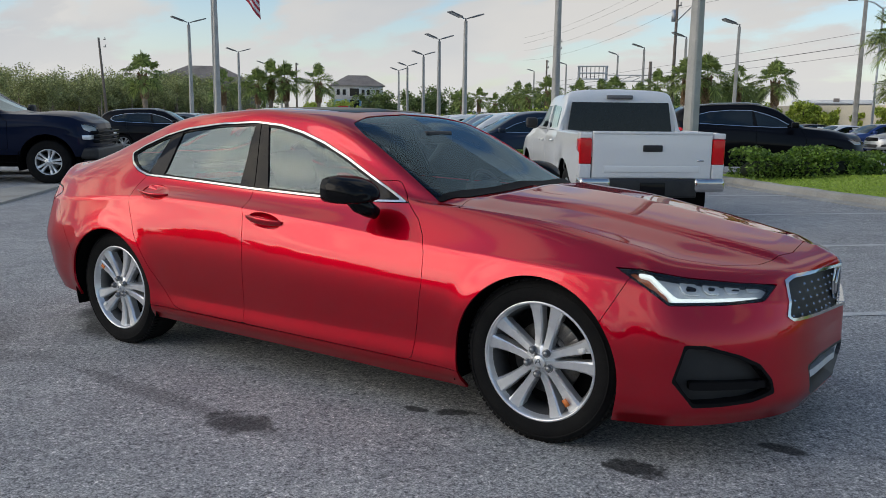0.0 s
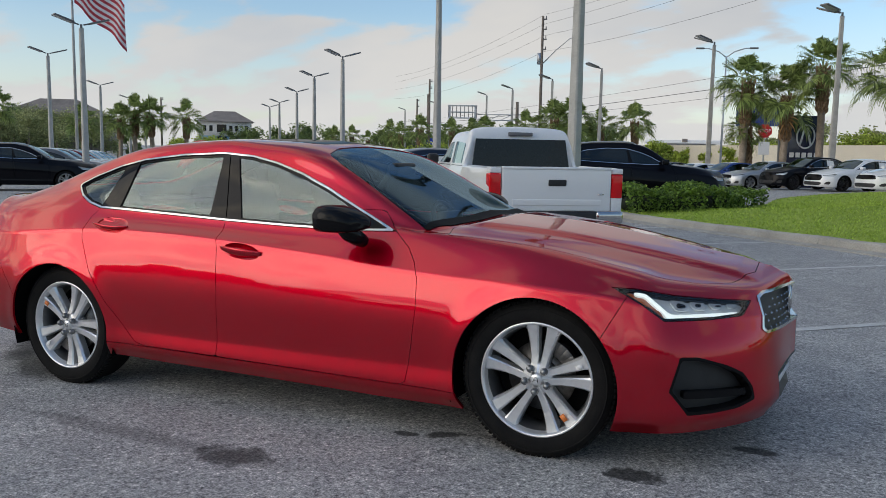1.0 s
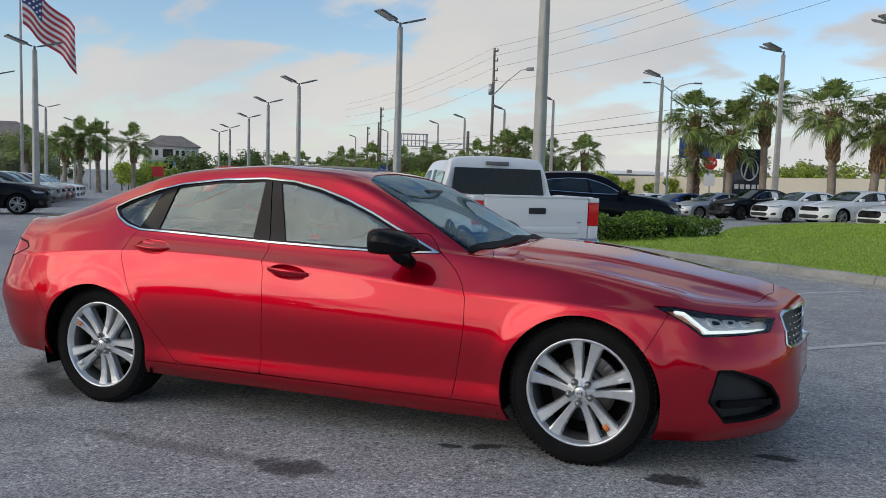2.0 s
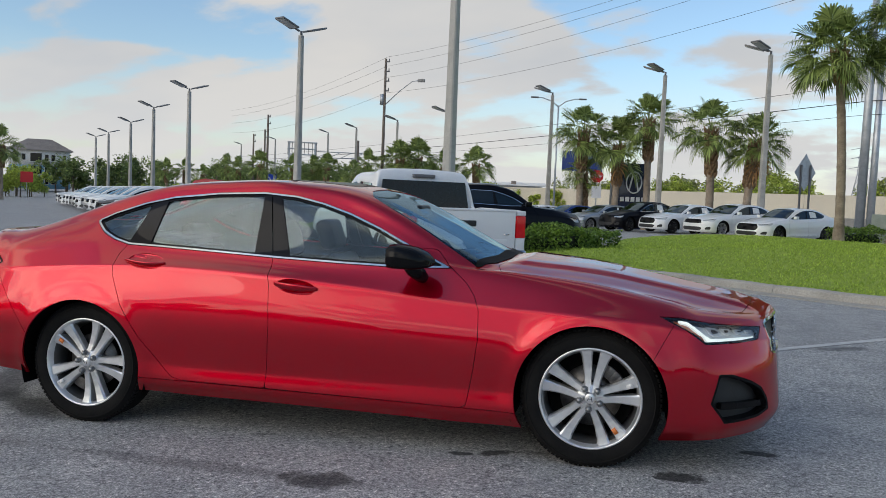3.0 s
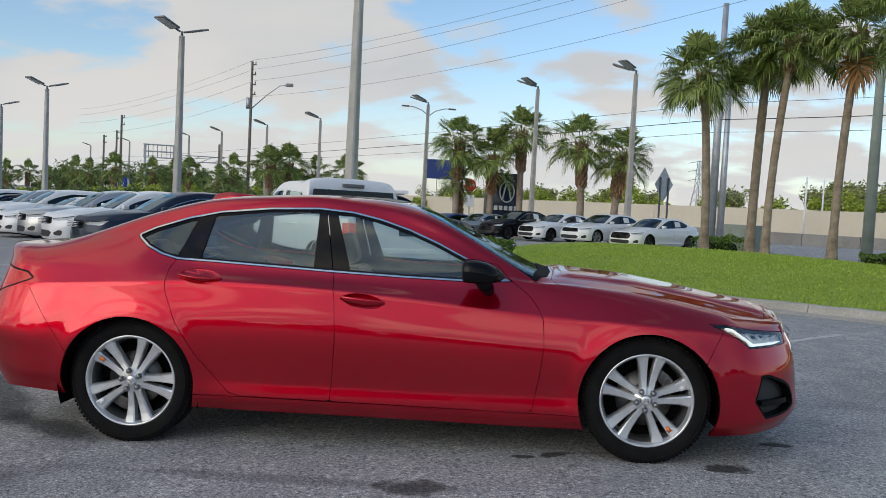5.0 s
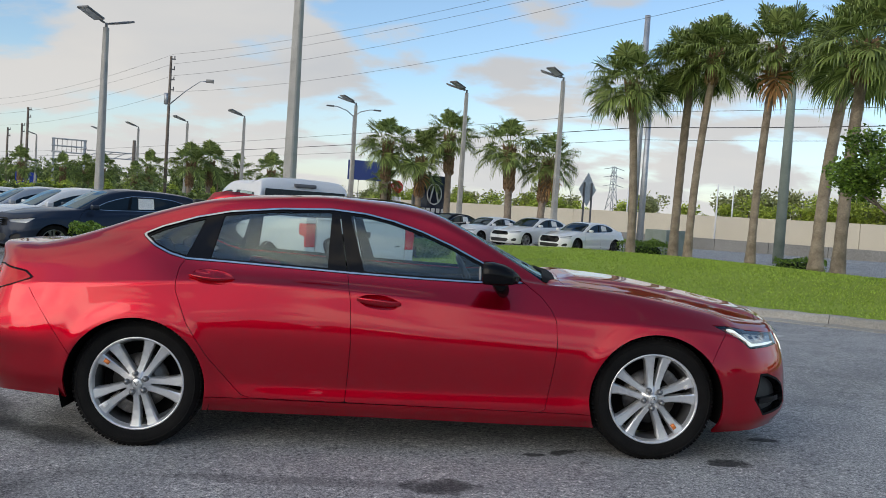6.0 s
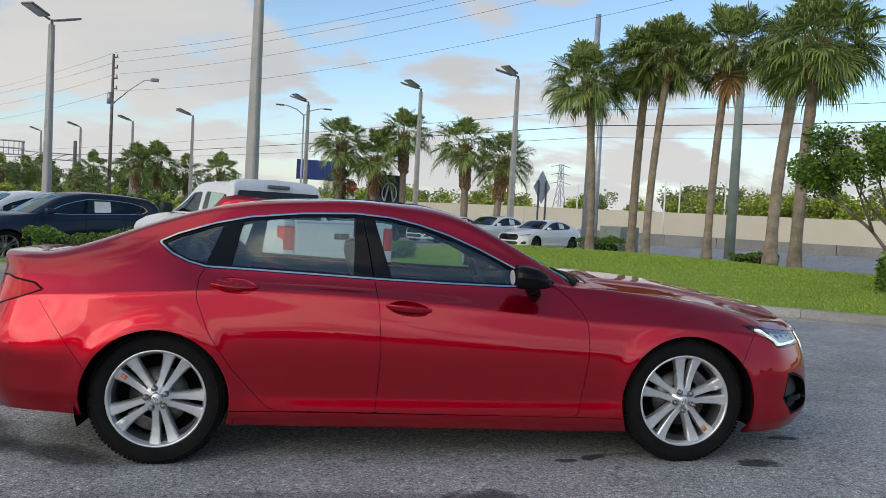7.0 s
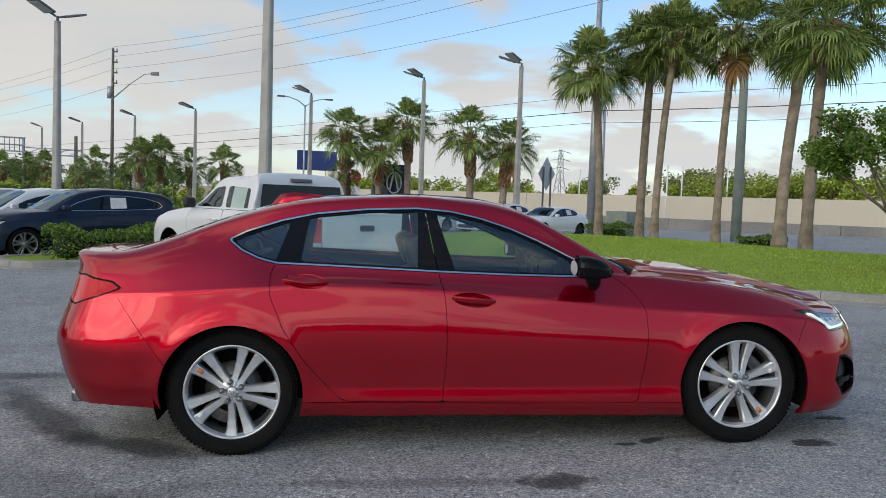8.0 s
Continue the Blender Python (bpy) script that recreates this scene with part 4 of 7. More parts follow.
    box(bm, -.09, .09, -.66, .66, .0, .56, .06, Matrix.Translation((-1.22, 0, .45)) @ Matrix.Rotation(radians(-26), 4, "Y"), 3)
    for y in (-.40, .40):
        box(bm, -.05, .05, -.13, .13, .57, .72, .04, Matrix.Translation((-1.21, y, .45)) @ Matrix.Rotation(radians(-22), 4, "Y"), 3)
    part("rear_bench", bm, LEATHER, root)
    bm = bmesh.new()
    box(bm, .62, 1.02, -.70, .70, .55, .93, .06, None, 3)
    box(bm, .58, .72, .16, .58, .80, .97, .05, None, 3)
    box(bm, .60, .66, -.12, .12, .92, 1.02, .01)
    part("dashboard", bm, LEATHER, root)
    bm = bmesh.new()
    box(bm, -.55, .62, -.13, .13, .28, .58, .05, None, 3)
    part("centre_console", bm, LEATHER, root)
    bm = bmesh.new()
    mm = Matrix.Translation((.46, .38, .88)) @ Matrix.Rotation(radians(-24), 4, "Y")
    ring = [((0, .185 * math.cos(a), .185 * math.sin(a)), .015) for a in (2 * math.pi * k / 32 for k in range(33))]
    tube(bm, ring, 10, False)
    box(bm, -.01, .03, -.07, .07, -.06, .06, .02)
    box(bm, -.008, .008, -.18, .18, -.018, .018, .006)
    bmesh.ops.transform(bm, matrix=mm, verts=bm.verts[:])
    part("steering_wheel", bm, LEATHER, root)
    bm = bmesh.new()
    box(bm, -1.0, 1.02, -.80, .80, .28, .33, .01)
    for s in (-1, 1):
        box(bm, -1.05, .70, s * .76 - .03, s * .76 + .03, .32, .90, .02)
    part("cabin_floor", bm, LINER, root)
    bm = bmesh.new()
    box(bm, .30, .36, -.12, .12, 1.22, 1.29, .02, None, 3)
    part("inside_mirror", bm, BLACK_PLASTIC, root)
    bm = bmesh.new()
    box(bm, -1.95, -1.35, -.62, .62, 1.02, 1.05, .01)
    part("parcel_shelf", bm, LEATHER, root)
    for x, t in ((1.435, 6), (-1.435, 170)):
        for s in (-1, 1):
            wheel_parts(root, (x, s * .872, .348), s, radians(t), .350, .258)
    return root


red_sedan()

# ---- ground, kerbs and painted lines ----


def level(x, y):
    """Height of the lot, which falls gently; it is a little steeper round the red car."""
    r = math.hypot(x, y)
    far = min(r, 130.0) / max(r, 1e-6)
    k = min(max((r - 4) / 13, 0), 1)
    w = 1 - k * k * (3 - 2 * k)
    rise = 0.28 * math.exp(-((x - 4.5) ** 2 + (y - 30.5) ** 2) / 60)         # a slight crown under the facing row of cars
    return w * (0.0235 * x - 0.0075 * y) + (1 - w) * far * (0.012 * x - 0.007 * y) + rise


def asphalt():
    m, t, b = shader("grey_asphalt")
    coarse, mid, grit, fine = noise_node(t, 0.35, 6), noise_node(t, 3.5, 6, 0.6), noise_node(t, 42, 3, 0.75), noise_node(t, 110, 3, 0.75)
    base = ramp(t, coarse.outputs["Fac"], [(0.3, (0.282, 0.282, 0.284)), (0.7, (0.372, 0.370, 0.366))]).outputs["Color"]
    col = mixed_colour(t, 1.0, base, ramp(t, mid.outputs["Fac"], [(0.3, (0.82, 0.82, 0.83)), (0.7, (1.12, 1.12, 1.10))]).outputs["Color"], "MULTIPLY")
    col = mixed_colour(t, 1.0, col, ramp(t, grit.outputs["Fac"], [(0.34, (0.36, 0.36, 0.37)), (0.46, (0.92, 0.92, 0.92)), (0.56, (1.05, 1.05, 1.04)), (0.67, (1.75, 1.73, 1.68))]).outputs["Color"], "MULTIPLY")
    col = mixed_colour(t, 1.0, col, ramp(t, fine.outputs["Fac"], [(0.32, (0.30, 0.30, 0.30)), (0.5, (1.0, 1.0, 1.0)), (0.68, (1.95, 1.93, 1.88))]).outputs["Color"], "MULTIPLY")
    # oil spots and damp streaks: centre, length, width, turn, depth of tone
    co = t.nodes.new("ShaderNodeTexCoord")
    rough_edge = noise_node(t, 9.0, 5, 0.65)
    wide = noise_node(t, 2.2, 4, 0.6)
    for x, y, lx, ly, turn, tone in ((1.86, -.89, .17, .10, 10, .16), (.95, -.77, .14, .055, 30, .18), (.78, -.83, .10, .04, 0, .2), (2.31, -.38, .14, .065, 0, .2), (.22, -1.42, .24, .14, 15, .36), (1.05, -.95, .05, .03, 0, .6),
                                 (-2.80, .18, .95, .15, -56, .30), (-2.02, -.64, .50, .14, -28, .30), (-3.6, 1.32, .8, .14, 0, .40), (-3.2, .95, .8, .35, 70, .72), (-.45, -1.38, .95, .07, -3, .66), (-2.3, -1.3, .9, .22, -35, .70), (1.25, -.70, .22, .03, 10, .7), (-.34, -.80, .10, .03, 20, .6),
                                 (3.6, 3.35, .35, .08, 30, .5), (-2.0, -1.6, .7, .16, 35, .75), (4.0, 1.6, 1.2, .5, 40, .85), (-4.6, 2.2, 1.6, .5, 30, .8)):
        mp = t.nodes.new("ShaderNodeMapping")
        mp.vector_type = "TEXTURE"
        mp.inputs["Location"].default_value, mp.inputs["Rotation"].default_value, mp.inputs["Scale"].default_value = (x, y, 0), (0, 0, radians(turn)), (lx, ly, 9)
        link(t, co.outputs["Object"], mp.inputs[0])
        ln = t.nodes.new("ShaderNodeVectorMath")
        ln.operation = "LENGTH"
        link(t, mp.outputs[0], ln.inputs[0])
        add = t.nodes.new("ShaderNodeMath")
        add.operation, add.inputs[1].default_value = "MULTIPLY_ADD", 1.7
        link(t, rough_edge.outputs["Fac"] if lx < .3 else wide.outputs["Fac"], add.inputs[0])
        link(t, ln.outputs["Value"], add.inputs[2])
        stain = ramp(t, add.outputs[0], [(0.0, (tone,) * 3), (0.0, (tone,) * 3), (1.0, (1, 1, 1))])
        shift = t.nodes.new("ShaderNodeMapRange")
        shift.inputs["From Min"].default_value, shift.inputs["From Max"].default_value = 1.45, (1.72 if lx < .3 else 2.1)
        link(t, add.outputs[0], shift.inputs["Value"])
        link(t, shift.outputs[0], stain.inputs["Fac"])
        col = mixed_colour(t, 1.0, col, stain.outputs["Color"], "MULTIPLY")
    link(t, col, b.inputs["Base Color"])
    b.inputs["Roughness"].default_value = 0.82
    b.inputs["Specular IOR Level"].default_value = 0.35
    bump(t, b, grit.outputs["Fac"], 0.7, 0.006)
    return m


ASPHALT = asphalt()
LINE_PAINT = surface("worn_white_line_paint", (0.40, 0.40, 0.39), (0.62, 0.62, 0.60), 0.7, 6, 90, 0.4, 0.003)
CONCRETE = surface("weathered_concrete", (0.30, 0.285, 0.25), (0.44, 0.42, 0.375), 0.85, 1.2, 45, 0.4, 0.006, each=0.08)
SOIL = surface("dark_mulch", (0.045, 0.03, 0.02), (0.11, 0.075, 0.05), 0.95, 4, 40, 0.8, 0.02)
TURF = surface("mown_grass_base", (0.25, 0.35, 0.036), (0.37, 0.48, 0.065), 0.9, 1.1, 60, 0.9, 0.03)

bm = bmesh.new()
radii = [0.5 * 1.082 ** k for k in range(112)]
rings = [[bm.verts.new((0, 0, 0))]]
for r in radii:
    rings.append([bm.verts.new((r * math.cos(a), r * math.sin(a), level(r * math.cos(a), r * math.sin(a)))) for a in (2 * math.pi * k / 72 for k in range(72))])
for k in range(72):
    bm.faces.new((rings[0][0], rings[1][k], rings[1][(k + 1) % 72]))
for a, b in zip(rings[1:], rings[2:]):
    for k in range(72):
        bm.faces.new((a[k], b[k], b[(k + 1) % 72], a[(k + 1) % 72]))
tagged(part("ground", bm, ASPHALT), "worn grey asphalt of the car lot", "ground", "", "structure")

ALONG, ACROSS = Vector((-.665, .747, 0)), Vector((.747, .665, 0))        # the grid of the lot


def strip(bm, p, q, width, lift=0.004, cuts=10):
    p, q = Vector((*p, 0)), Vector((*q, 0))
    side = Vector((-(q - p).y, (q - p).x, 0)).normalized() * width / 2
    prev = None
    for k in range(cuts + 1):
        c = p.lerp(q, k / cuts)
        row = [bm.verts.new((w.x, w.y, level(w.x, w.y) + lift)) for w in (c + side, c - side)]
        if prev:
            bm.faces.new((prev[0], prev[1], row[1], row[0]))
        prev = row


for p, q in (((2.05, 2.28), (4.9, 4.72)), ((-.3, 4.25), (3.55, 7.65)), ((-2.0, 6.95), (1.85, 10.15)), ((-3.6, 9.95), (-.05, 12.5)), ((5.8, 1.5), (7.1, 2.6))):
    bm = bmesh.new()
    strip(bm, p, q, .10)
    tagged(part("parking_line", bm, LINE_PAINT), "worn white painted line on the asphalt", "parking line", "parking lines", "structure")
bm = bmesh.new()
strip(bm, (-10.5, 8.6), (-5.2, 12.9), .12)
tagged(part("parking_line", bm, LINE_PAINT), "worn white painted line on the asphalt", "parking line", "parking lines", "structure")

bm = bmesh.new()
prism(bm, [(x, y) for x, y in ((-10.5, 3.1), (-11.6, 4.35), (-12.7, 5.55), (-13.2, 5.1), (-12.3, 3.5), (-11.9, 1.8), (-11.3, .2), (-9.2, 1.3))], -.30, -.165, "z")
tagged(part("concrete_apron", bm, CONCRETE, None, "", False), "pale concrete apron at the corner of the planting bed", "pavement", "", "structure")

ISLAND = [(-1.7, 14.5), (-1.1, 13.75), (.4, 12.15), (2.6, 9.85), (3.85, 8.45), (5.4, 6.95), (6.3, 6.15), (7.4, 5.2), (9.5, 3.4), (13.5, 1.2), (17.5, 4.5), (18.0, 10.0), (15.5, 14.3), (14.6, 18.6), (12.6, 22.8), (9.2, 25.4), (5.0, 27.6),
          (1.6, 23.6), (.9, 19.2), (-1.0, 17.0), (-6.6, 13.9), (-8.0, 12.4), (-7.3, 11.2), (-6.3, 11.3), (-2.6, 14.6)]


def island_height(x, y, d):
    """The bed stands a kerb's height above the lot and swells towards the palms."""
    swell = min(max((-d - .2) / 5.5, 0), 1)
    return level(x, y) + .13 + (.34 * swell * swell * (3 - 2 * swell) if x > -1 else .05 * swell)


rim = smooth_outline(ISLAND, 6)
gx, gy = np.meshgrid(np.arange(-9, 19, .28), np.arange(0, 29, .28))
nx = gx.shape[1]
flatv = np.stack([gx.ravel(), gy.ravel(), np.zeros(gx.size)], 1)
ids = np.arange(gx.size).reshape(gx.shape)
cells = [tuple(q) for q in np.stack([ids[:-1, :-1], ids[:-1, 1:], ids[1:, 1:], ids[1:, :-1]], -1).reshape(-1, 4).tolist()]
lawn = split((flatv, np.zeros(gx.size), cells), polygon_distance(rim, flatv[:, 0], flatv[:, 1]) + .16)[0]
depth = polygon_distance(rim, lawn[0][:, 0], lawn[0][:, 1])
me = bpy.data.meshes.new("grass_island")
me.from_pydata([(x, y, island_height(x, y, d)) for (x, y, _), d in zip(lawn[0], depth)], [], lawn[2])
tagged(part_mesh("grass_island", me, TURF), "mown green lawn on a raised island", "lawn", "", "structure")
# kerb stones round the island
kerb = new("kerb")
tagged(kerb, "weathered concrete kerb round the lawn", "kerb", "", "structure")
n = len(rim)
centre_out = []
for k in range(n):
    t = (rim[(k + 1) % n] - rim[k - 1])
    t = t / np.linalg.norm(t)
    centre_out.append(np.array([t[1], -t[0]]))
area = sum(rim[k][0] * rim[(k + 1) % n][1] - rim[(k + 1) % n][0] * rim[k][1] for k in range(n))
if area < 0:
    centre_out = [-o for o in centre_out]
PROFILE = ((.30, -.05), (.29, .012), (.06, .03), (.03, .12), (.0, .145), (-.13, .15), (-.17, .14), (-.17, -.05))
for first in range(0, n, 6):
    bm = bmesh.new()
    rows = []
    last = min(first + 6, n)
    for k in range(first, last + 1):
        p, o = rim[k % n].copy(), centre_out[k % n]
        if k in (first, last):
            t = rim[(k + 1) % n] - rim[k % n]
            p = p + t / np.linalg.norm(t) * (.005 if k == first else -.005)
        base = level(*p) + .006 * math.sin(k * 1.7)
        rows.append([bm.verts.new((p[0] + o[0] * a, p[1] + o[1] * a, base + h)) for a, h in PROFILE])
    for a, b in zip(rows, rows[1:]):
        for i in range(len(a) - 1):
            bm.faces.new((a[i], a[i + 1], b[i + 1], b[i]))
    bm.faces.new(rows[0][::-1])
    bm.faces.new(rows[-1])
    bmesh.ops.recalc_face_normals(bm, faces=bm.faces[:])
    part("kerb_stone", bm, CONCRETE, kerb, "", False)


def leaf_material(name, dark, light, back=0.35):
    m, t, b = shader(name)
    geo = t.nodes.new("ShaderNodeNewGeometry")
    c = ramp(t, geo.outputs["Random Per Island"], [(0.0, dark), (0.75, light), (1.0, tuple(min(1, v * 1.5) for v in light))]).outputs["Color"]
    link(t, c, b.inputs["Base Color"])
    b.inputs["Roughness"].default_value = 0.55
    thin = t.nodes.new("ShaderNodeBsdfTranslucent")
    link(t, c, thin.inputs["Color"])
    mix = t.nodes.new("ShaderNodeMixShader")
    mix.inputs[0].default_value = back
    link(t, b.outputs[0], mix.inputs[1])
    link(t, thin.outputs[0], mix.inputs[2])
    link(t, mix.outputs[0], t.nodes["Material Output"].inputs["Surface"])
    return m


GRASS = leaf_material("grass_blades", (0.20, 0.31, 0.030), (0.41, 0.53, 0.080))
HEDGE = leaf_material("hedge_leaves", (0.035, 0.080, 0.012), (0.19, 0.30, 0.045))
PALM = leaf_material("palm_leaves", (0.075, 0.115, 0.026), (0.27, 0.335, 0.095))
DRY = leaf_material("dry_palm_leaves", (0.28, 0.14, 0.045), (0.52, 0.29, 0.11))
WOOD_LEAVES = leaf_material("woodland_leaves", (0.070, 0.11, 0.032), (0.22, 0.28, 0.09))
SPRING = leaf_material("bright_green_leaves", (0.16, 0.22, 0.024), (0.46, 0.53, 0.09))
OLIVE = leaf_material("olive_woodland_leaves", (0.14, 0.16, 0.058), (0.40, 0.42, 0.18))
PALM_BARK = surface("palm_trunk_bark", (0.20, 0.155, 0.115), (0.43, 0.35, 0.27), 0.9, 3.0, 30, 0.8, 0.03, each=0.15)
BOOTS = surface("palm_leaf_bases", (0.16, 0.09, 0.045), (0.42, 0.28, 0.16), 0.9, 6.0, 40, 0.8, 0.03)
BARK = surface("grey_brown_bark", (0.10, 0.075, 0.055), (0.24, 0.20, 0.16), 0.9, 5, 60, 0.7, 0.02)


def leaves(points, size, seed, lean=0.6):
    """Leaf quads, folded along the middle, at the given places; returns verts and faces."""
    rng = np.random.default_rng(seed)
    p = np.asarray(points, float)
    n = len(p)
    a, tilt, turn = rng.uniform(0, 2 * np.pi, n), rng.normal(0, lean, n), rng.uniform(0, 2 * np.pi, n)
    s = size * rng.uniform(.6, 1.3, n)
    fwd = np.stack([np.cos(a) * np.cos(tilt), np.sin(a) * np.cos(tilt), np.sin(tilt)], 1)
    side = np.cross(fwd, np.stack([np.cos(turn), np.sin(turn), np.full(n, .8)], 1))
    side /= np.linalg.norm(side, axis=1, keepdims=True) + 1e-9
    s = s[:, None]
    v = np.stack([p - fwd * s * .5, p + side * s * .28, p + fwd * s * .5, p - side * s * .28], 1).reshape(-1, 3)
    f = np.arange(n * 4).reshape(n, 4)
    return v, f


def leaf_object(name, points, size, material, seed, parent=None, label="", lean=0.6):
    v, f = leaves(points, size, seed, lean)
    me = bpy.data.meshes.new(name)
    me.from_pydata(v.tolist(), [], f.tolist())
    return part_mesh(name, me, material, parent, label, False)


# grass blades on the island
rng = np.random.default_rng(5)
n_blades = 120000
px, py = rng.uniform(-2, 18, n_blades * 2), rng.uniform(1, 27.5, n_blades * 2)
d = polygon_distance(rim, px, py)
near = np.hypot(px - 5, py - 8) < rng.uniform(3, 22, len(px))
ok = (d < -.17) & near
px, py, d = px[ok][:n_blades], py[ok][:n_blades], d[ok][:n_blades]
pz = np.array([island_height(a, b, c) for a, b, c in zip(px, py, d)])
h, ang = rng.uniform(.02, .055, len(px)), rng.uniform(0, 2 * np.pi, len(px))
lean = rng.normal(0, .03, (len(px), 2))
w = .006 + .0005 * np.hypot(px, py)
base = np.stack([px, py, pz - .005], 1)
off = np.stack([np.cos(ang) * w, np.sin(ang) * w, np.zeros(len(px))], 1)
tip = base + np.stack([lean[:, 0], lean[:, 1], h], 1)
me = bpy.data.meshes.new("grass")
me.from_pydata(np.stack([base - off, base + off, tip], 1).reshape(-1, 3).tolist(), [], np.arange(len(px) * 3).reshape(-1, 3).tolist())
tagged(part_mesh("grass", me, GRASS, None, "", False), "short green grass blades on the lawn", "grass", "", "stuff")

# ---- plants ----


# near-black colour that stands in for the shade deep between the leaves
HEDGE_CORE = plain("hedge_inner_shade", (0.010, 0.016, 0.006), 0.9)


def hedge(line, width, height, seed, name="hedge", density=900, label="clipped dense green hedge in the planting bed"):
    """Clumped leaves over a near-black core, the hedge's inner shade, along a line of ground points."""
    rng = np.random.default_rng(seed)
    root = thing(name, pose(line[0][0], line[0][1], level(*line[0])), label, "hedge")
    inv = root.matrix_world.inverted()
    pts, core = [], bmesh.new()
    for p, q in zip(line, line[1:]):
        p, q = Vector((*p, 0)), Vector((*q, 0))
        length = (q - p).length
        t = (q - p).normalized()
        s = Vector((-t.y, t.x, 0))
        for k in range(int(length * density)):
            f, a = rng.uniform(-.04, 1.04), rng.uniform(-1, 1)
            c = p + t * (f * length)
            lump = .80 + .28 * noise.noise(Vector((c.x * 1.3, c.y * 1.3, seed))) + .12 * noise.noise(Vector((c.x * 5, c.y * 5, a * 3)))
            if rng.random() < .55:
                side, up = a, lump * (1 - .22 * a * a) * rng.uniform(.86, 1.05)
            else:
                side, up = math.copysign(rng.uniform(.78, 1.06), a), lump * rng.uniform(.05, .95)
            w = c + s * (side * width / 2 * (.85 + .3 * lump - .15))
            pts.append(inv @ Vector((w.x, w.y, level(w.x, w.y) + .12 + height * up)))
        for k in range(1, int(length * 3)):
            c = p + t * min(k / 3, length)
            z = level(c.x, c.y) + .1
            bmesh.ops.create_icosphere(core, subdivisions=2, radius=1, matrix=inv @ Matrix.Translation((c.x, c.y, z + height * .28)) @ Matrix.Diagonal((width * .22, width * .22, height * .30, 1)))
    part("shade_core", core, HEDGE_CORE, root)
    leaf_object("foliage", pts, .085, HEDGE, seed, root)
    return root


hedge([(-1.7, 14.9), (-.2, 15.8), (.75, 17.6)], 1.5, .70, 3, density=2600)
hedge([(-6.9, 12.15), (-5.0, 13.2), (-2.7, 14.55)], 1.4, .80, 4, density=2300)
hedge([(8.5, 24.6), (10.2, 25.4)], 1.2, .75, 6, density=1400)
hedge([(13.2, 22.4), (14.6, 21.8)], 1.2, .55, 7, density=1200)
hedge([(-2.5, 39.6), (-1.5, 39.8)], 1.5, 1.3, 8, name="shrub", density=1600, label="dark round shrub behind the parked cars")


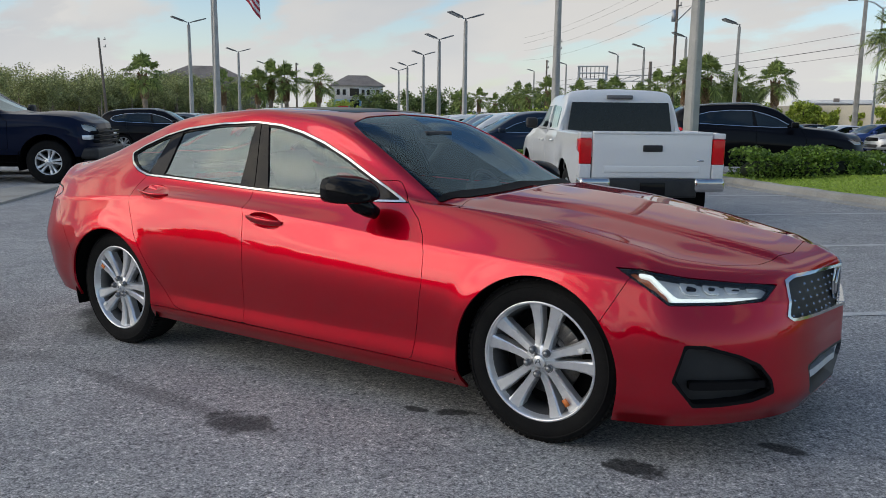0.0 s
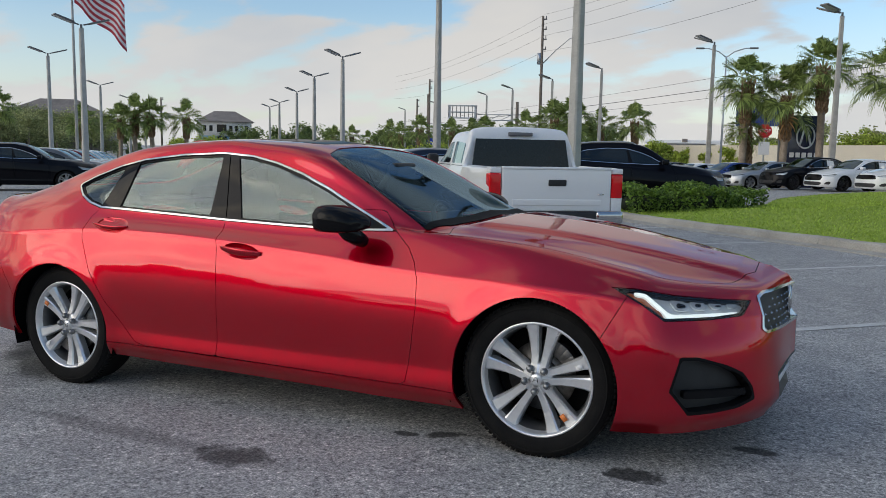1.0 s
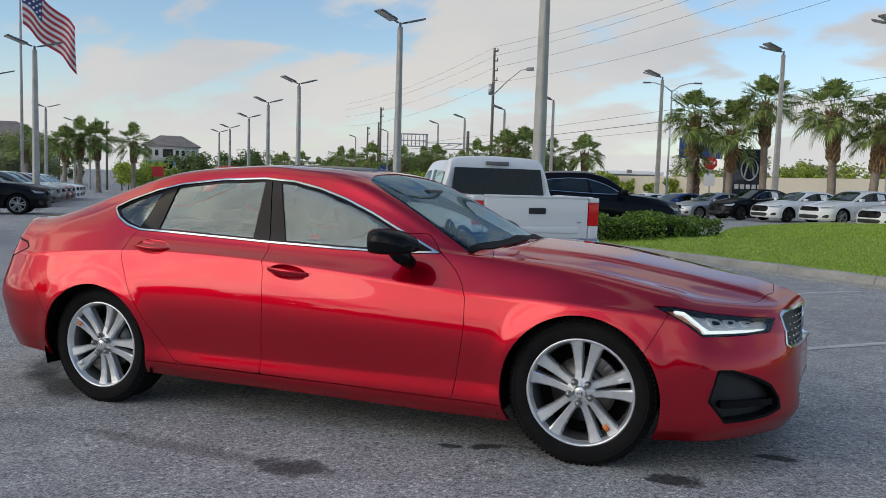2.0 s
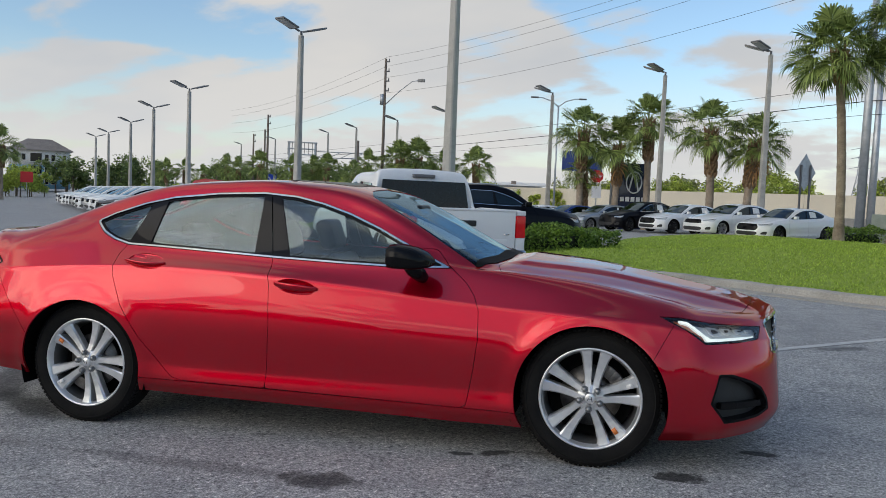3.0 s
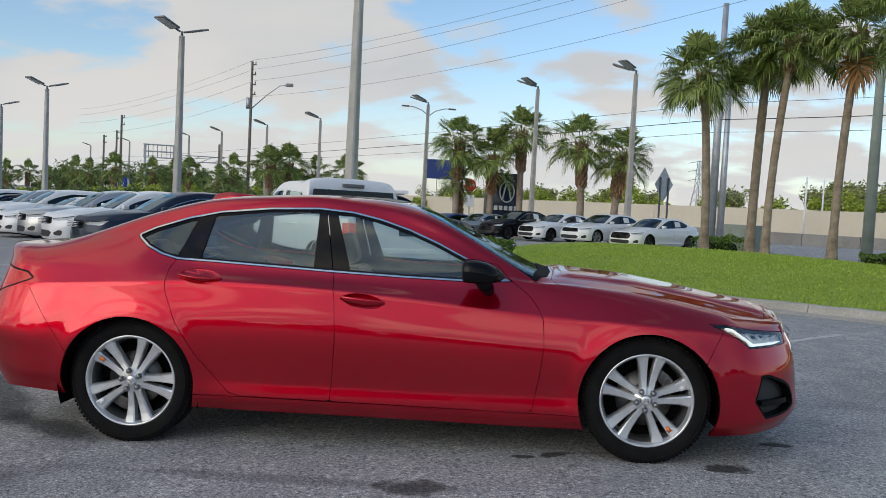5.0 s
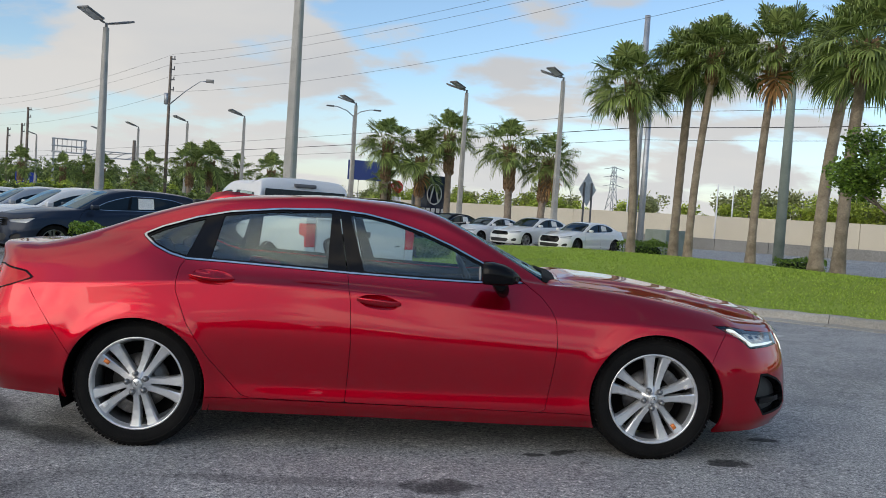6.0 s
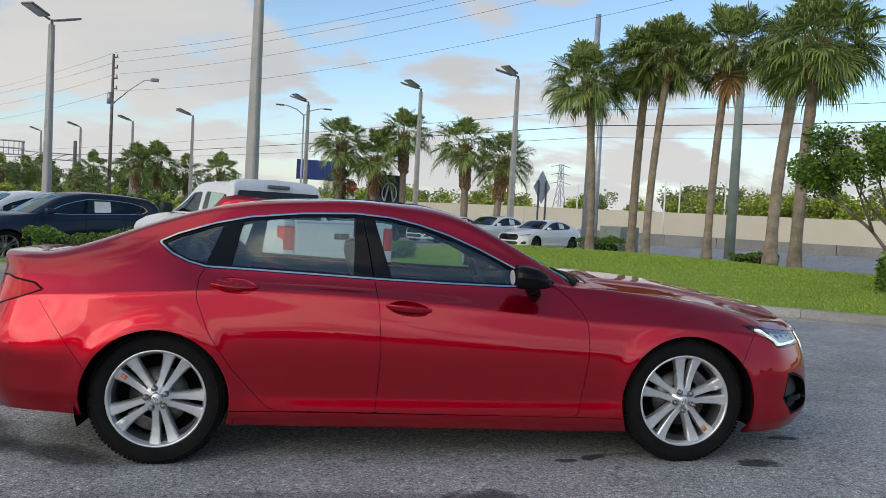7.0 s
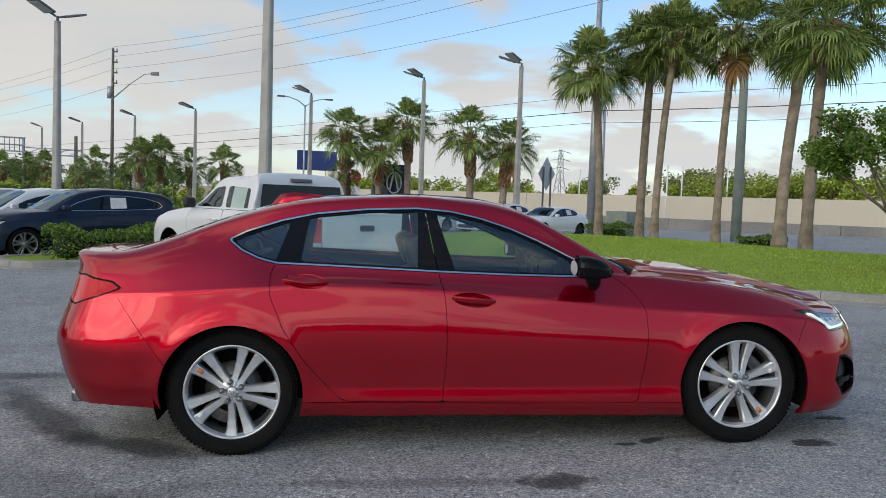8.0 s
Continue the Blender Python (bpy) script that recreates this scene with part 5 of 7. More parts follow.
def palm_tree(height, lean, crown, fronds, seed, radius=.15, boots=1.2, dry=0):
    """A cabbage palm with a rough trunk, leaf bases and a round head of fan leaves; its base lies at the origin."""
    rng = random.Random(seed)
    root = thing("palm_tree", Matrix(), "cabbage palm with a bare brown-grey trunk and fan leaves", "palm tree", "palms")
    bm = bmesh.new()
    path = []
    steps = 46
    for k in range(steps + 1):
        f = k / steps
        bend = Vector((lean[0] * f * f, lean[1] * f * f, height * f - .15))
        r = radius * (1.28 - .35 * min(f * 7, 1)) * (1 - .12 * f) * (1 + .035 * math.sin(k * 2.4) + rng.uniform(-.02, .02))
        path.append((bend, r))
    tube(bm, path, 12)
    part("trunk", bm, PALM_BARK, root)
    top = path[-1][0]
    bm = bmesh.new()
    n = int(46 * boots)
    for k in range(n):
        f = k / n
        a = k * 2.4
        z = top.z - boots * (1 - f)
        base = Vector((lean[0] * (z / height) ** 2, lean[1] * (z / height) ** 2, z))
        out = Vector((math.cos(a), math.sin(a), 0))
        ln = rng.uniform(.22, .36)
        stations = [(base + out * radius * .7, .075), (base + out * (radius + .05 + .03 * f) + Vector((0, 0, ln * .45)), .062), (base + out * (radius + .08 + .07 * f) + Vector((0, 0, ln)), .025)]
        tube(bm, stations, 5)
    part("leaf_base_sheath", bm, BOOTS, root, "brown fibrous leaf bases under the crown", False)

    def fan(bm_v, bm_f, origin, way, reach, droop, size, blades):
        """An arching stalk and a folded fan whose blades part half way and hang at their tips."""
        down = Vector((0, 0, -1))
        line = [origin + way * (reach * s) + down * (droop * reach * s * s) for s in (0, .5, 1)]
        along = (way * reach + down * (2 * droop * reach)).normalized()
        side = along.cross(Vector((0, 0, 1)))
        side = side.normalized() if side.length > 1e-3 else Vector((1, 0, 0))
        for p, q, w0, w1 in ((line[0], line[1], .030, .018), (line[1], line[2], .018, .014)):
            i = len(bm_v)
            bm_v.extend([p - side * w0, p + side * w0, q + side * w1, q - side * w1])
            bm_f.append((i, i + 1, i + 2, i + 3))
        twist = rng.uniform(-.5, .5)
        side = (side + side.cross(along) * twist).normalized()
        up = side.cross(along).normalized()
        for b in range(blades):
            s = (b + .5) / blades * 2 - 1
            f = 1 - abs(s)
            ang = s * radians(118)
            q = line[2] + along * (size * .30 * f) + down * (size * .10 * f * f)
            d = (along * math.cos(ang) + side * math.sin(ang) + up * (.34 * abs(math.sin(ang))) + down * (.25 * f * (droop + .3))).normalized()
            ln = size * (.78 - .20 * abs(s) ** 3) * rng.uniform(.85, 1.1)
            across = d.cross(up)
            across = (across.normalized() if across.length > 1e-3 else side) * (size * .036)
            hang = rng.uniform(.30, 1.0) + .4 * droop
            m = q + d * ln * .50 + down * (ln * .03)
            e = q + d * ln * .78 + down * (ln * .20 * hang)
            tip = q + d * ln * .88 + down * (ln * .60 * hang)
            i = len(bm_v)
            bm_v.extend([q, m + across, e + across * .55, tip, e - across * .55, m - across])
            bm_f.append((i, i + 1, i + 5))
            bm_f.append((i + 1, i + 2, i + 4, i + 5))
            bm_f.append((i + 2, i + 3, i + 4))

    v, f = [], []
    for k in range(fronds):
        a = k * 2.39996 + rng.uniform(-.3, .3)
        el = math.asin(min(max(1 - 1.52 * (k + .5) / fronds, -.52), .97)) + rng.uniform(-.25, .25) - (.35 if k % 9 == 8 else 0)
        way = Vector((math.cos(a) * math.cos(el), math.sin(a) * math.cos(el), math.sin(el)))
        droop = max(0.0, .55 - .5 * math.sin(el)) * rng.uniform(.2, .8)
        far = rng.uniform(.80, 1.05)
        fan(v, f, top + Vector((0, 0, .05)), way, crown * .50 * far, droop * .5, crown * .52 * far, 30)
    me = bpy.data.meshes.new("crown")
    me.from_pydata(v, [], f)
    part_mesh("crown", me, PALM, root, "round green crown of fan leaves", False)
    if dry:
        v, f = [], []
        for k in range(dry):
            a = rng.uniform(0, 6.28)
            fan(v, f, top + Vector((0, 0, -.25)), Vector((math.cos(a) * .30, math.sin(a) * .30, -1)), crown * .25, .2, crown * .50, 12)
        me = bpy.data.meshes.new("dry_leaves")
        me.from_pydata(v, [], f)
        part_mesh("dry_leaves", me, DRY, root, "hanging dry brown leaves", False)
    return root


def put_palm(tree, x, y, scale=1.0, turn=0.0, z=None):
    tree.matrix_world = Matrix.Translation((x, y, level(x, y) if z is None else z)) @ Matrix.Rotation(radians(turn), 4, "Z") @ Matrix.Scale(scale, 4)
    return tree


# six tall palms on the lawn
for i, (x, y, z, height, lean, crown, dry, r) in enumerate(((8.17, 23.1, .38, 6.1, (-.38, .1), 1.75, 0, .18), (9.93, 23.7, .30, 7.2, (.25, .1), 1.8, 0, .20), (10.08, 22.6, .38, 7.15, (.45, -.1), 1.8, 0, .17),
                                                            (11.57, 20.85, .45, 7.1, (.35, .0), 1.8, 7, .17), (13.1, 19.5, .45, 7.1, (.75, .2), 1.95, 0, .24), (11.2, 14.8, .46, 6.0, (.32, .1), 1.85, 0, .20))):
    put_palm(palm_tree(height, lean, crown * 1.02, 60, 20 + i, r * .86, 1.0, dry), x, y, 1, 0, z)
# shorter palms by the pylon sign
for i, (x, y, height, crown, dry, lean) in enumerate(((-1.15, 40.9, 5.5, 1.9, 0, (.1, 0)), (.80, 40.9, 4.7, 1.85, 1, (.1, 0)), (2.50, 40.9, 6.1, 1.85, 0, (-.1, 0)), (5.35, 35.7, 5.0, 1.85, 0, (-.15, 0)), (6.95, 35.5, 4.5, 1.75, 4, (.35, 0)),
                                                      (-.95, 41.4, 3.2, 1.2, 0, (-.2, 0)))):
    put_palm(palm_tree(height, lean, crown * 1.08, 34, 40 + i, .21, 2.2, dry), x, y)
# palms further off
master = put_palm(palm_tree(4.6, (.15, .1), 2.15, 32, 61, .22, 1.8, 0), -15.7, 54.5, .95)
for i, (x, y, s) in enumerate(((-14.6, 55.6, 1.05), (-12.7, 57.4, .9), (-10.2, 57.9, .98), (-23.3, 65.8, .8), (-29.2, 74.2, 1.0), (-31.0, 75.5, .95), (-32.2, 73.0, .95), (-50.1, 92.2, 1.1), (-57.2, 94.0, 1.0), (-59.1, 92.8, .98), (-52.6, 90.8, .85), (-39.8, 80.6, 1.1),
                               (-65.4, 62.3, 1.35), (-64.1, 63.6, 1.32), (-61.5, 66.0, 1.28), (-66.2, 61.0, 1.2), (-65.1, 55.2, 1.1), (-61.8, 43.2, 1.25), (-45.5, 86.5, 1.0), (-24.0, 72.0, 1.05), (-22.0, 66.5, .75))):
    copy_thing(master, Matrix.Translation((x, y, level(x, y))) @ Matrix.Rotation(i * 1.7, 4, "Z") @ Matrix.Scale(s, 4))


def broadleaf_tree(seed, height, spread, stems, n_leaves, leaf, material, label, name="tree"):
    rng = random.Random(seed)
    root = thing(name, Matrix(), label, "tree", "")
    bm, tips = bmesh.new(), []

    def grow(p, way, length, r, depth):
        q = p
        stations = [(p, r)]
        for k in range(4):
            way = (way + Vector((rng.uniform(-.18, .18), rng.uniform(-.18, .18), rng.uniform(-.02, .14)))).normalized()
            q = q + way * length / 4
            stations.append((q, r * (1 - .12 * (k + 1))))
        tube(bm, stations, 7)
        if depth == 0:
            tips.append(q)
            return
        for k in range(rng.randint(2, 3)):
            a = rng.uniform(0, 6.28)
            grow(q, (way + Vector((math.cos(a), math.sin(a), rng.uniform(-.1, .35))) * spread).normalized(), length * rng.uniform(.55, .8), r * .6, depth - 1)
        if depth < 2:
            tips.append(q)
    for k in range(stems):
        a = 6.28 * k / stems + rng.uniform(-.4, .4)
        grow(Vector((.08 * math.cos(a), .08 * math.sin(a), -.1)), Vector((math.cos(a) * .28, math.sin(a) * .28, 1)), height * .38, height * .016, 3)
    part("trunk", bm, BARK, root)
    pts = []
    per = n_leaves // len(tips)
    for t in tips:
        rr = height * rng.uniform(.055, .10)
        for k in range(per):
            v = Vector((rng.gauss(0, 1), rng.gauss(0, 1), rng.gauss(0, .75)))
            pts.append(t + v.normalized() * rr * rng.uniform(.35, 1.0) ** .6)
    leaf_object("crown", pts, leaf, material, seed, root)
    return root


tree = broadleaf_tree(11, 3.4, .50, 5, 20000, .085, HEDGE, "small multi-stemmed tree with dark glossy leaves on the lawn")
tree.matrix_world = Matrix.Translation((9.65, 8.35, level(9.65, 8.35) + .34))
hedge([(9.1, 7.6), (9.7, 8.2)], 1.1, 1.0, 9, name="shrub", density=2500, label="low dark green shrub round the small tree")


def woods(name, line, deep, tall, count, seed, material, leaf, label, fine=1, low=.30, stem=None):
    """A far belt of trees: trunks and uneven crowns of loose leaf clumps."""
    rng = random.Random(seed)
    pts, bm = [], bmesh.new()
    for k in range(count):
        f = rng.random() * (len(line) - 1)
        i = min(int(f), len(line) - 2)
        p = Vector((*line[i], 0)).lerp(Vector((*line[i + 1], 0)), f - i) + Vector((rng.uniform(-deep, deep), rng.uniform(-deep, deep), 0))
        z0, h = level(p.x, p.y), rng.uniform(*tall)
        tube(bm, [((p.x, p.y, z0 - .3), h * .025), ((p.x + rng.uniform(-.3, .3), p.y, z0 + h * .7), h * .012)], 6)
        for c in range(rng.randint(9, 13)):
            q = Vector((p.x + rng.gauss(0, h * .17), p.y + rng.gauss(0, h * .17), z0 + h * rng.uniform(low, .92)))
            rr = h * rng.uniform(.12, .22) * (1.2 - .67 * low)
            for j in range(34 * fine):
                v = Vector((rng.gauss(0, 1), rng.gauss(0, 1), rng.gauss(0, .8))).normalized() * rr * rng.uniform(.35, 1.05)
                pts.append(q + v)
    root = tagged(leaf_object(name, pts, leaf, material, seed), label, "woodland", "", "stuff")
    part("trunks", bm, stem or BARK, root)
    return root


def lot(a, c):
    """A ground point from metres along and across the grid of the lot."""
    p = ALONG * a + ACROSS * c
    return (p.x, p.y)


woods("far_trees", [lot(-40, 84), lot(0, 84), lot(40, 82), lot(110, 80)], 5, (4.2, 6.5), 50, 71, OLIVE, 0.43, "belt of mixed green trees beyond the road wall", 3)
woods("bright_trees", [lot(-40, 78), lot(0, 79), lot(40, 77), lot(110, 76)], 2.5, (3.6, 6.0), 80, 72, SPRING, 0.35, "light green young trees beyond the road wall", 3)
woods("wood_edge", [(-128, 62), (-118, 82), (-112, 98)], 7, (6.0, 9.5), 50, 73, OLIVE, 0.34, "dark mixed woodland along the far edge of the lot", 6)
woods("wood_edge", [(-122, 98), (-126, 122)], 4, (5, 8.0), 12, 76, WOOD_LEAVES, 0.46, "dark trees beside the apartment building", 3)
woods("bright_trees", [(-112, 56), (-108, 74), (-104, 86)], 4, (5.0, 8.0), 22, 82, OLIVE, 0.32, "light green trees with bare pale trunks at the edge of the wood", 4, .52, PALM_BARK)
woods("bright_bushes", [(-76, 84), (-88, 100)], 3, (3.0, 4.6), 14, 74, SPRING, 0.29, "bright green bushes by the far parking row", 3)
woods("median_bushes", [lot(30, 16.5), lot(130, 15.0)], 1.2, (1.4, 2.5), 40, 75, WOOD_LEAVES, 0.24, "loose bushes between the parking rows", 3)
woods("median_bushes", [lot(30, 17.0), lot(130, 16.0)], 1.2, (1.3, 2.4), 34, 77, SPRING, 0.23, "light green bushes between the parking rows", 3)
woods("far_trees", [lot(110, 60), lot(150, 40), lot(165, 10)], 6, (4, 8), 60, 78, WOOD_LEAVES, 0.52, "distant trees at the end of the lot", 3)
woods("far_trees", [(-60, 112), (-20, 118), (20, 124)], 6, (2.4, 4.6), 50, 79, SPRING, 0.45, "distant green trees beyond the road", 3)

# unseen trees behind the viewer, added as a dark skyline for the car's reflections
woods("unseen_tree_belt", [(-70, -44), (-25, -54), (10, -56), (55, -46)], 3, (3.0, 5.2), 90, 81, WOOD_LEAVES, 0.9, "unseen dark tree belt added along the near edge for reflections", 2)

# ---- posts, signs and far buildings ----
POST = surface("pale_concrete_post", (0.36, 0.35, 0.32), (0.50, 0.485, 0.45), 0.8, 2.5, 50, 0.3, 0.004, each=0.1)
GALV = surface("galvanised_steel", (0.40, 0.42, 0.44), (0.58, 0.60, 0.62), 0.45, 3, 60, 0.2, 0.002, 0.6)
LAMP_GREY = plain("grey_lamp_housing", (0.13, 0.13, 0.135), 0.4)
LAMP_GLASS = plain("led_lamp_face", (0.50, 0.50, 0.48), 0.3)
POLE_WOOD = surface("weathered_pole_wood", (0.12, 0.095, 0.075), (0.24, 0.20, 0.165), 0.9, 3, 50, 0.5, 0.01)
GREEN_POLE = surface("green_grey_concrete_pole", (0.20, 0.24, 0.20), (0.32, 0.36, 0.31), 0.8, 1.5, 40, 0.3, 0.005)
WIRE = plain("black_cable", (0.015, 0.015, 0.016), 0.6)
BEIGE_WALL = surface("beige_painted_wall", (0.62, 0.56, 0.45), (0.68, 0.62, 0.50), 0.85, 0.1, 45, 0.1, 0.004)
BARRIER = surface("grey_concrete_barrier", (0.22, 0.215, 0.20), (0.34, 0.33, 0.31), 0.9, 0.4, 12, 0.3, 0.01)
SIGN_BLUE = plain("dark_navy_sign", (0.010, 0.016, 0.045), 0.25, coat=0.5)
SIGN_BRIGHT = plain("bright_blue_sign", (0.02, 0.045, 0.20), 0.35)
SIGN_BLUEST = plain("royal_blue_sign", (0.015, 0.05, 0.36), 0.35)
WHITE_PLASTIC = plain("white_sign_face", (0.80, 0.80, 0.80), 0.4)
STOP_RED = plain("red_sign_face", (0.55, 0.02, 0.025), 0.4)
ALU = plain("grey_aluminium_back", (0.20, 0.205, 0.21), 0.45, 0.7)
STUCCO_WHITE = surface("white_stucco", (0.66, 0.65, 0.62), (0.78, 0.77, 0.74), 0.9, 0.3, 6, 0.2, 0.01)
STUCCO_BLUE = surface("blue_stucco", (0.16, 0.33, 0.46), (0.22, 0.42, 0.56), 0.9, 0.3, 6, 0.2, 0.01)
ROOF_BROWN = surface("brown_grey_roof", (0.20, 0.17, 0.15), (0.30, 0.26, 0.23), 0.9, 0.5, 6, 0.4, 0.02)
DARK_PANE = plain("dark_window_pane", (0.008, 0.010, 0.012), 0.06, spec=0.35)
FLAG_RED = surface("flag_red_cloth", (0.38, 0.03, 0.05), (0.48, 0.05, 0.07), 0.8, 3, 60, 0.2, 0.003)
FLAG_WHITE = surface("flag_white_cloth", (0.66, 0.65, 0.66), (0.78, 0.77, 0.78), 0.8, 3, 60, 0.2, 0.003)
FLAG_BLUE = surface("flag_blue_cloth", (0.03, 0.05, 0.16), (0.05, 0.07, 0.22), 0.8, 3, 60, 0.2, 0.003)


def lamp_post(top, both, heads=2, turn=0.0):
    """A tapered square post with flat lamp heads; base at the origin."""
    root = thing("lamp_post", Matrix(), "pale concrete lamp post with flat grey lamp heads", "lamp post", "lamp posts")
    bm = bmesh.new()
    rings = []
    for z, w in ((-.3, .15), (0, .15), (top * .5, .115), (top - .15, .085)):
        c = w * .72
        rings.append([bm.verts.new((x, y, z)) for x, y in ((w, c), (c, w), (-c, w), (-w, c), (-w, -c), (-c, -w), (c, -w), (w, -c))])
    for a, b in zip(rings, rings[1:]):
        for k in range(8):
            bm.faces.new((a[k], a[(k + 1) % 8], b[(k + 1) % 8], b[k]))
    bm.faces.new(rings[-1])
    part("post", bm, POST, root, "", False)
    bm = bmesh.new()
    tube(bm, [((0, 0, top - .2), .05), ((0, 0, top + .02), .05)], 10)
    part("collar", bm, LAMP_GREY, root)
    for k in range(heads):
        a = math.pi * k if both else radians(-30 + 60 * k)
        m = Matrix.Rotation(a + turn, 4, "Z") @ Matrix.Translation((.10, 0, top)) @ Matrix.Rotation(radians(-17), 4, "Y")
        bm = bmesh.new()
        box(bm, .0, .30, -.03, .03, -.03, .03, .006, m)
        arm = part("arm", bm, LAMP_GREY, root)
        bm = bmesh.new()
        box(bm, .24, 1.06, -.24, .24, -.035, .035, .015, m)
        head = part("lamp_head", bm, LAMP_GREY, root)
        bm = bmesh.new()
        box(bm, .30, 1.02, -.20, .20, -.042, -.034, .003, m)
        part("led_face", bm, LAMP_GLASS, head)
    return root



def street_lamp(x, y, top):
    """A slim road lamp with two swept arms."""
    root = thing("street_lamp", pose(x, y, level(x, y), 0, 0, 15), "slim grey street lamp with two arms over the road", "street lamp")
    bm = bmesh.new()
    tube(bm, [((0, 0, -.3), .10), ((0, 0, top - .6), .06)], 8)
    part("pole", bm, GALV, root)
    for s in (-1, 1):
        bm = bmesh.new()
        tube(bm, [((0, 0, top - .7), .05), ((s * .6, 0, top - .25), .045), ((s * 1.4, 0, top), .04), ((s * 1.8, 0, top + .02), .035)], 7)
        arm = part("arm", bm, GALV, root)
        bm = bmesh.new()
        box(bm, s * 2.05 - .32, s * 2.05 + .32, -.14, .14, top - .05, top + .07, .03)
        part("lamp_head", bm, LAMP_GREY, arm)
    return root


GRID = math.atan2(ACROSS.y, ACROSS.x)
twin = lamp_post(8.4, True)
single = lamp_post(8.2, False)
# the lot's own rows of twin lamps: place and height of the heads
for i, (x, y, z) in enumerate(((-10.92, 24.2, 7.27), (-22.67, 36.24, 6.58), (-31.04, 45.83, 6.49), (-40.5, 57.15, 6.34), (-51.1, 69.0, 6.18), (-61.1, 80.6, 6.4),
                               (-26.5, 21.4, 6.4), (-42.1, 32.5, 6.97), (-56.4, 49.6, 6.6), (-70.9, 67.0, 6.7), (-83.7, 82.2, 6.6), (-2.9, 15.0, 8.3))):
    m = Matrix.Translation((x, y, z - 8.4)) @ Matrix.Rotation(GRID + .42, 4, "Z")
    if i == 0:
        twin.matrix_world = m
    else:
        copy_thing(twin, m)
# lamps along the road
for i, (x, y, z) in enumerate(((3.04, 38.5, 8.03), (7.4, 34.0, 8.3), (-3.2, 43.8, 7.59), (-11.0, 49.9, 6.95), (-16.85, 57.8, 7.04), (-23.5, 67.0, 7.1), (-32.75, 83.7, 7.78), (-46.65, 99.6, 7.83), (-57.6, 111.0, 7.61))):
    m = Matrix.Translation((x, y, z - 8.2)) @ Matrix.Rotation(GRID + math.pi - .5, 4, "Z")
    if i == 0:
        single.matrix_world = m
    else:
        copy_thing(single, m)


street_lamp(-4.7, 64.7, 10.3)


def cable(a, b, sag, r=.010):
    bm = bmesh.new()
    a, b = Vector(a), Vector(b)
    tube(bm, [(a.lerp(b, k / 16) - Vector((0, 0, sag * 4 * (k / 16) * (1 - k / 16))), r) for k in range(17)], 5)
    return tagged(part("overhead_cable", bm, WIRE), "thin black overhead power cable", "cable", "overhead cables")


def utility_pole(x, y, height, r, material, label, arms=3, lamp=False, lean=0.0):
    root = thing("utility_pole", pose(x, y, level(x, y)), label, "utility pole", "utility poles")
    bm = bmesh.new()
    tube(bm, [((0, 0, -.5), r), ((lean * .5, 0, height * .5), r * .85), ((lean, 0, height), r * .65)], 12)
    part("pole", bm, material, root)
    for k in range(arms):
        bm = bmesh.new()
        box(bm, -.05, .42, -.05, .05, height - .35 - k * .95, height - .22 - k * .95, .02)
        tube(bm, [((.34, 0, height - .25 - k * .95), .05), ((.34, 0, height + .0 - k * .95), .05)], 8)
        part("insulator", bm, LAMP_GREY, root)
    if lamp:
        bm = bmesh.new()
        tube(bm, [((.05, -.05, height * .70), .06), ((1.6, -.3, height * .79), .05), ((2.9, -.5, height * .85), .04), ((3.6, -.6, height * .855), .04)], 8)
        arm = part("lamp_arm", bm, GALV, root)
        bm = bmesh.new()
        box(bm, 3.5, 4.2, -.74, -.50, height * .845, height * .865, .02)
        part("lamp_head", bm, ALU, arm)
        bm = bmesh.new()
        lathe(bm, [(.0, height * .70), (.22, height * .70), (.22, height * .77), (.0, height * .77)], 14, "z", Matrix.Translation((-.25, 0, 0)))
        part("transformer", bm, GALV, root)
    return root


utility_pole(-22.5, 72.2, 15.1, .17, POLE_WOOD, "tall wooden utility pole with insulators and a street lamp arm", 4, True)
utility_pole(13.3, 40.8, 13.5, .24, GALV, "grey steel utility pole behind the palms", 0)
utility_pole(13.75, 40.6, 8.6, .20, GALV, "grey steel utility pole behind the palms", 0)
utility_pole(17.2, 30.6, 9.9, .25, GREEN_POLE, "thick green-grey concrete utility pole", 0)
utility_pole(-48.0, 100.0, 12.5, .2, POLE_WOOD, "distant wooden utility pole", 2)
utility_pole(-57.0, 118.0, 12, .2, POLE_WOOD, "distant wooden utility pole", 2)
utility_pole(-59.5, 119.0, 11.3, .2, POLE_WOOD, "distant wooden utility pole", 2)
utility_pole(-80.5, 82.0, 9.4, .16, POLE_WOOD, "distant wooden utility pole", 2)
utility_pole(-96.0, 62.0, 12.0, .2, POLE_WOOD, "distant wooden utility pole", 2, False, -1.1)
utility_pole(-32.5, 93.5, 8.6, .28, POLE_WOOD, "short wooden utility pole", 0)
for x, y, h in ((29.4, 69.1, 5.8), (32.2, 72.2, 5.9), (36.1, 70.4, 6.4), (43.3, 79.2, 6.2), (23.8, 79.4, 5.6), (46.2, 67.0, 7.8)):
    utility_pole(x, y, h, .09, WHITE_PLASTIC, "thin pale pole beyond the road wall", 0)
for z, sag, z2 in ((14.5, .9, 15.0), (13.6, .7, 14.4), (12.5, .9, 13.9), (11.0, 1.0, 12.3)):
    cable((-22.3, 72.2, z), (16.0, 30.0, z2), sag)
    cable((16.0, 30.0, z2), (36, 5, z2 + 1.5), sag)
    cable((-60.0, 112.0, z - 1.6), (-22.3, 72.2, z), sag)
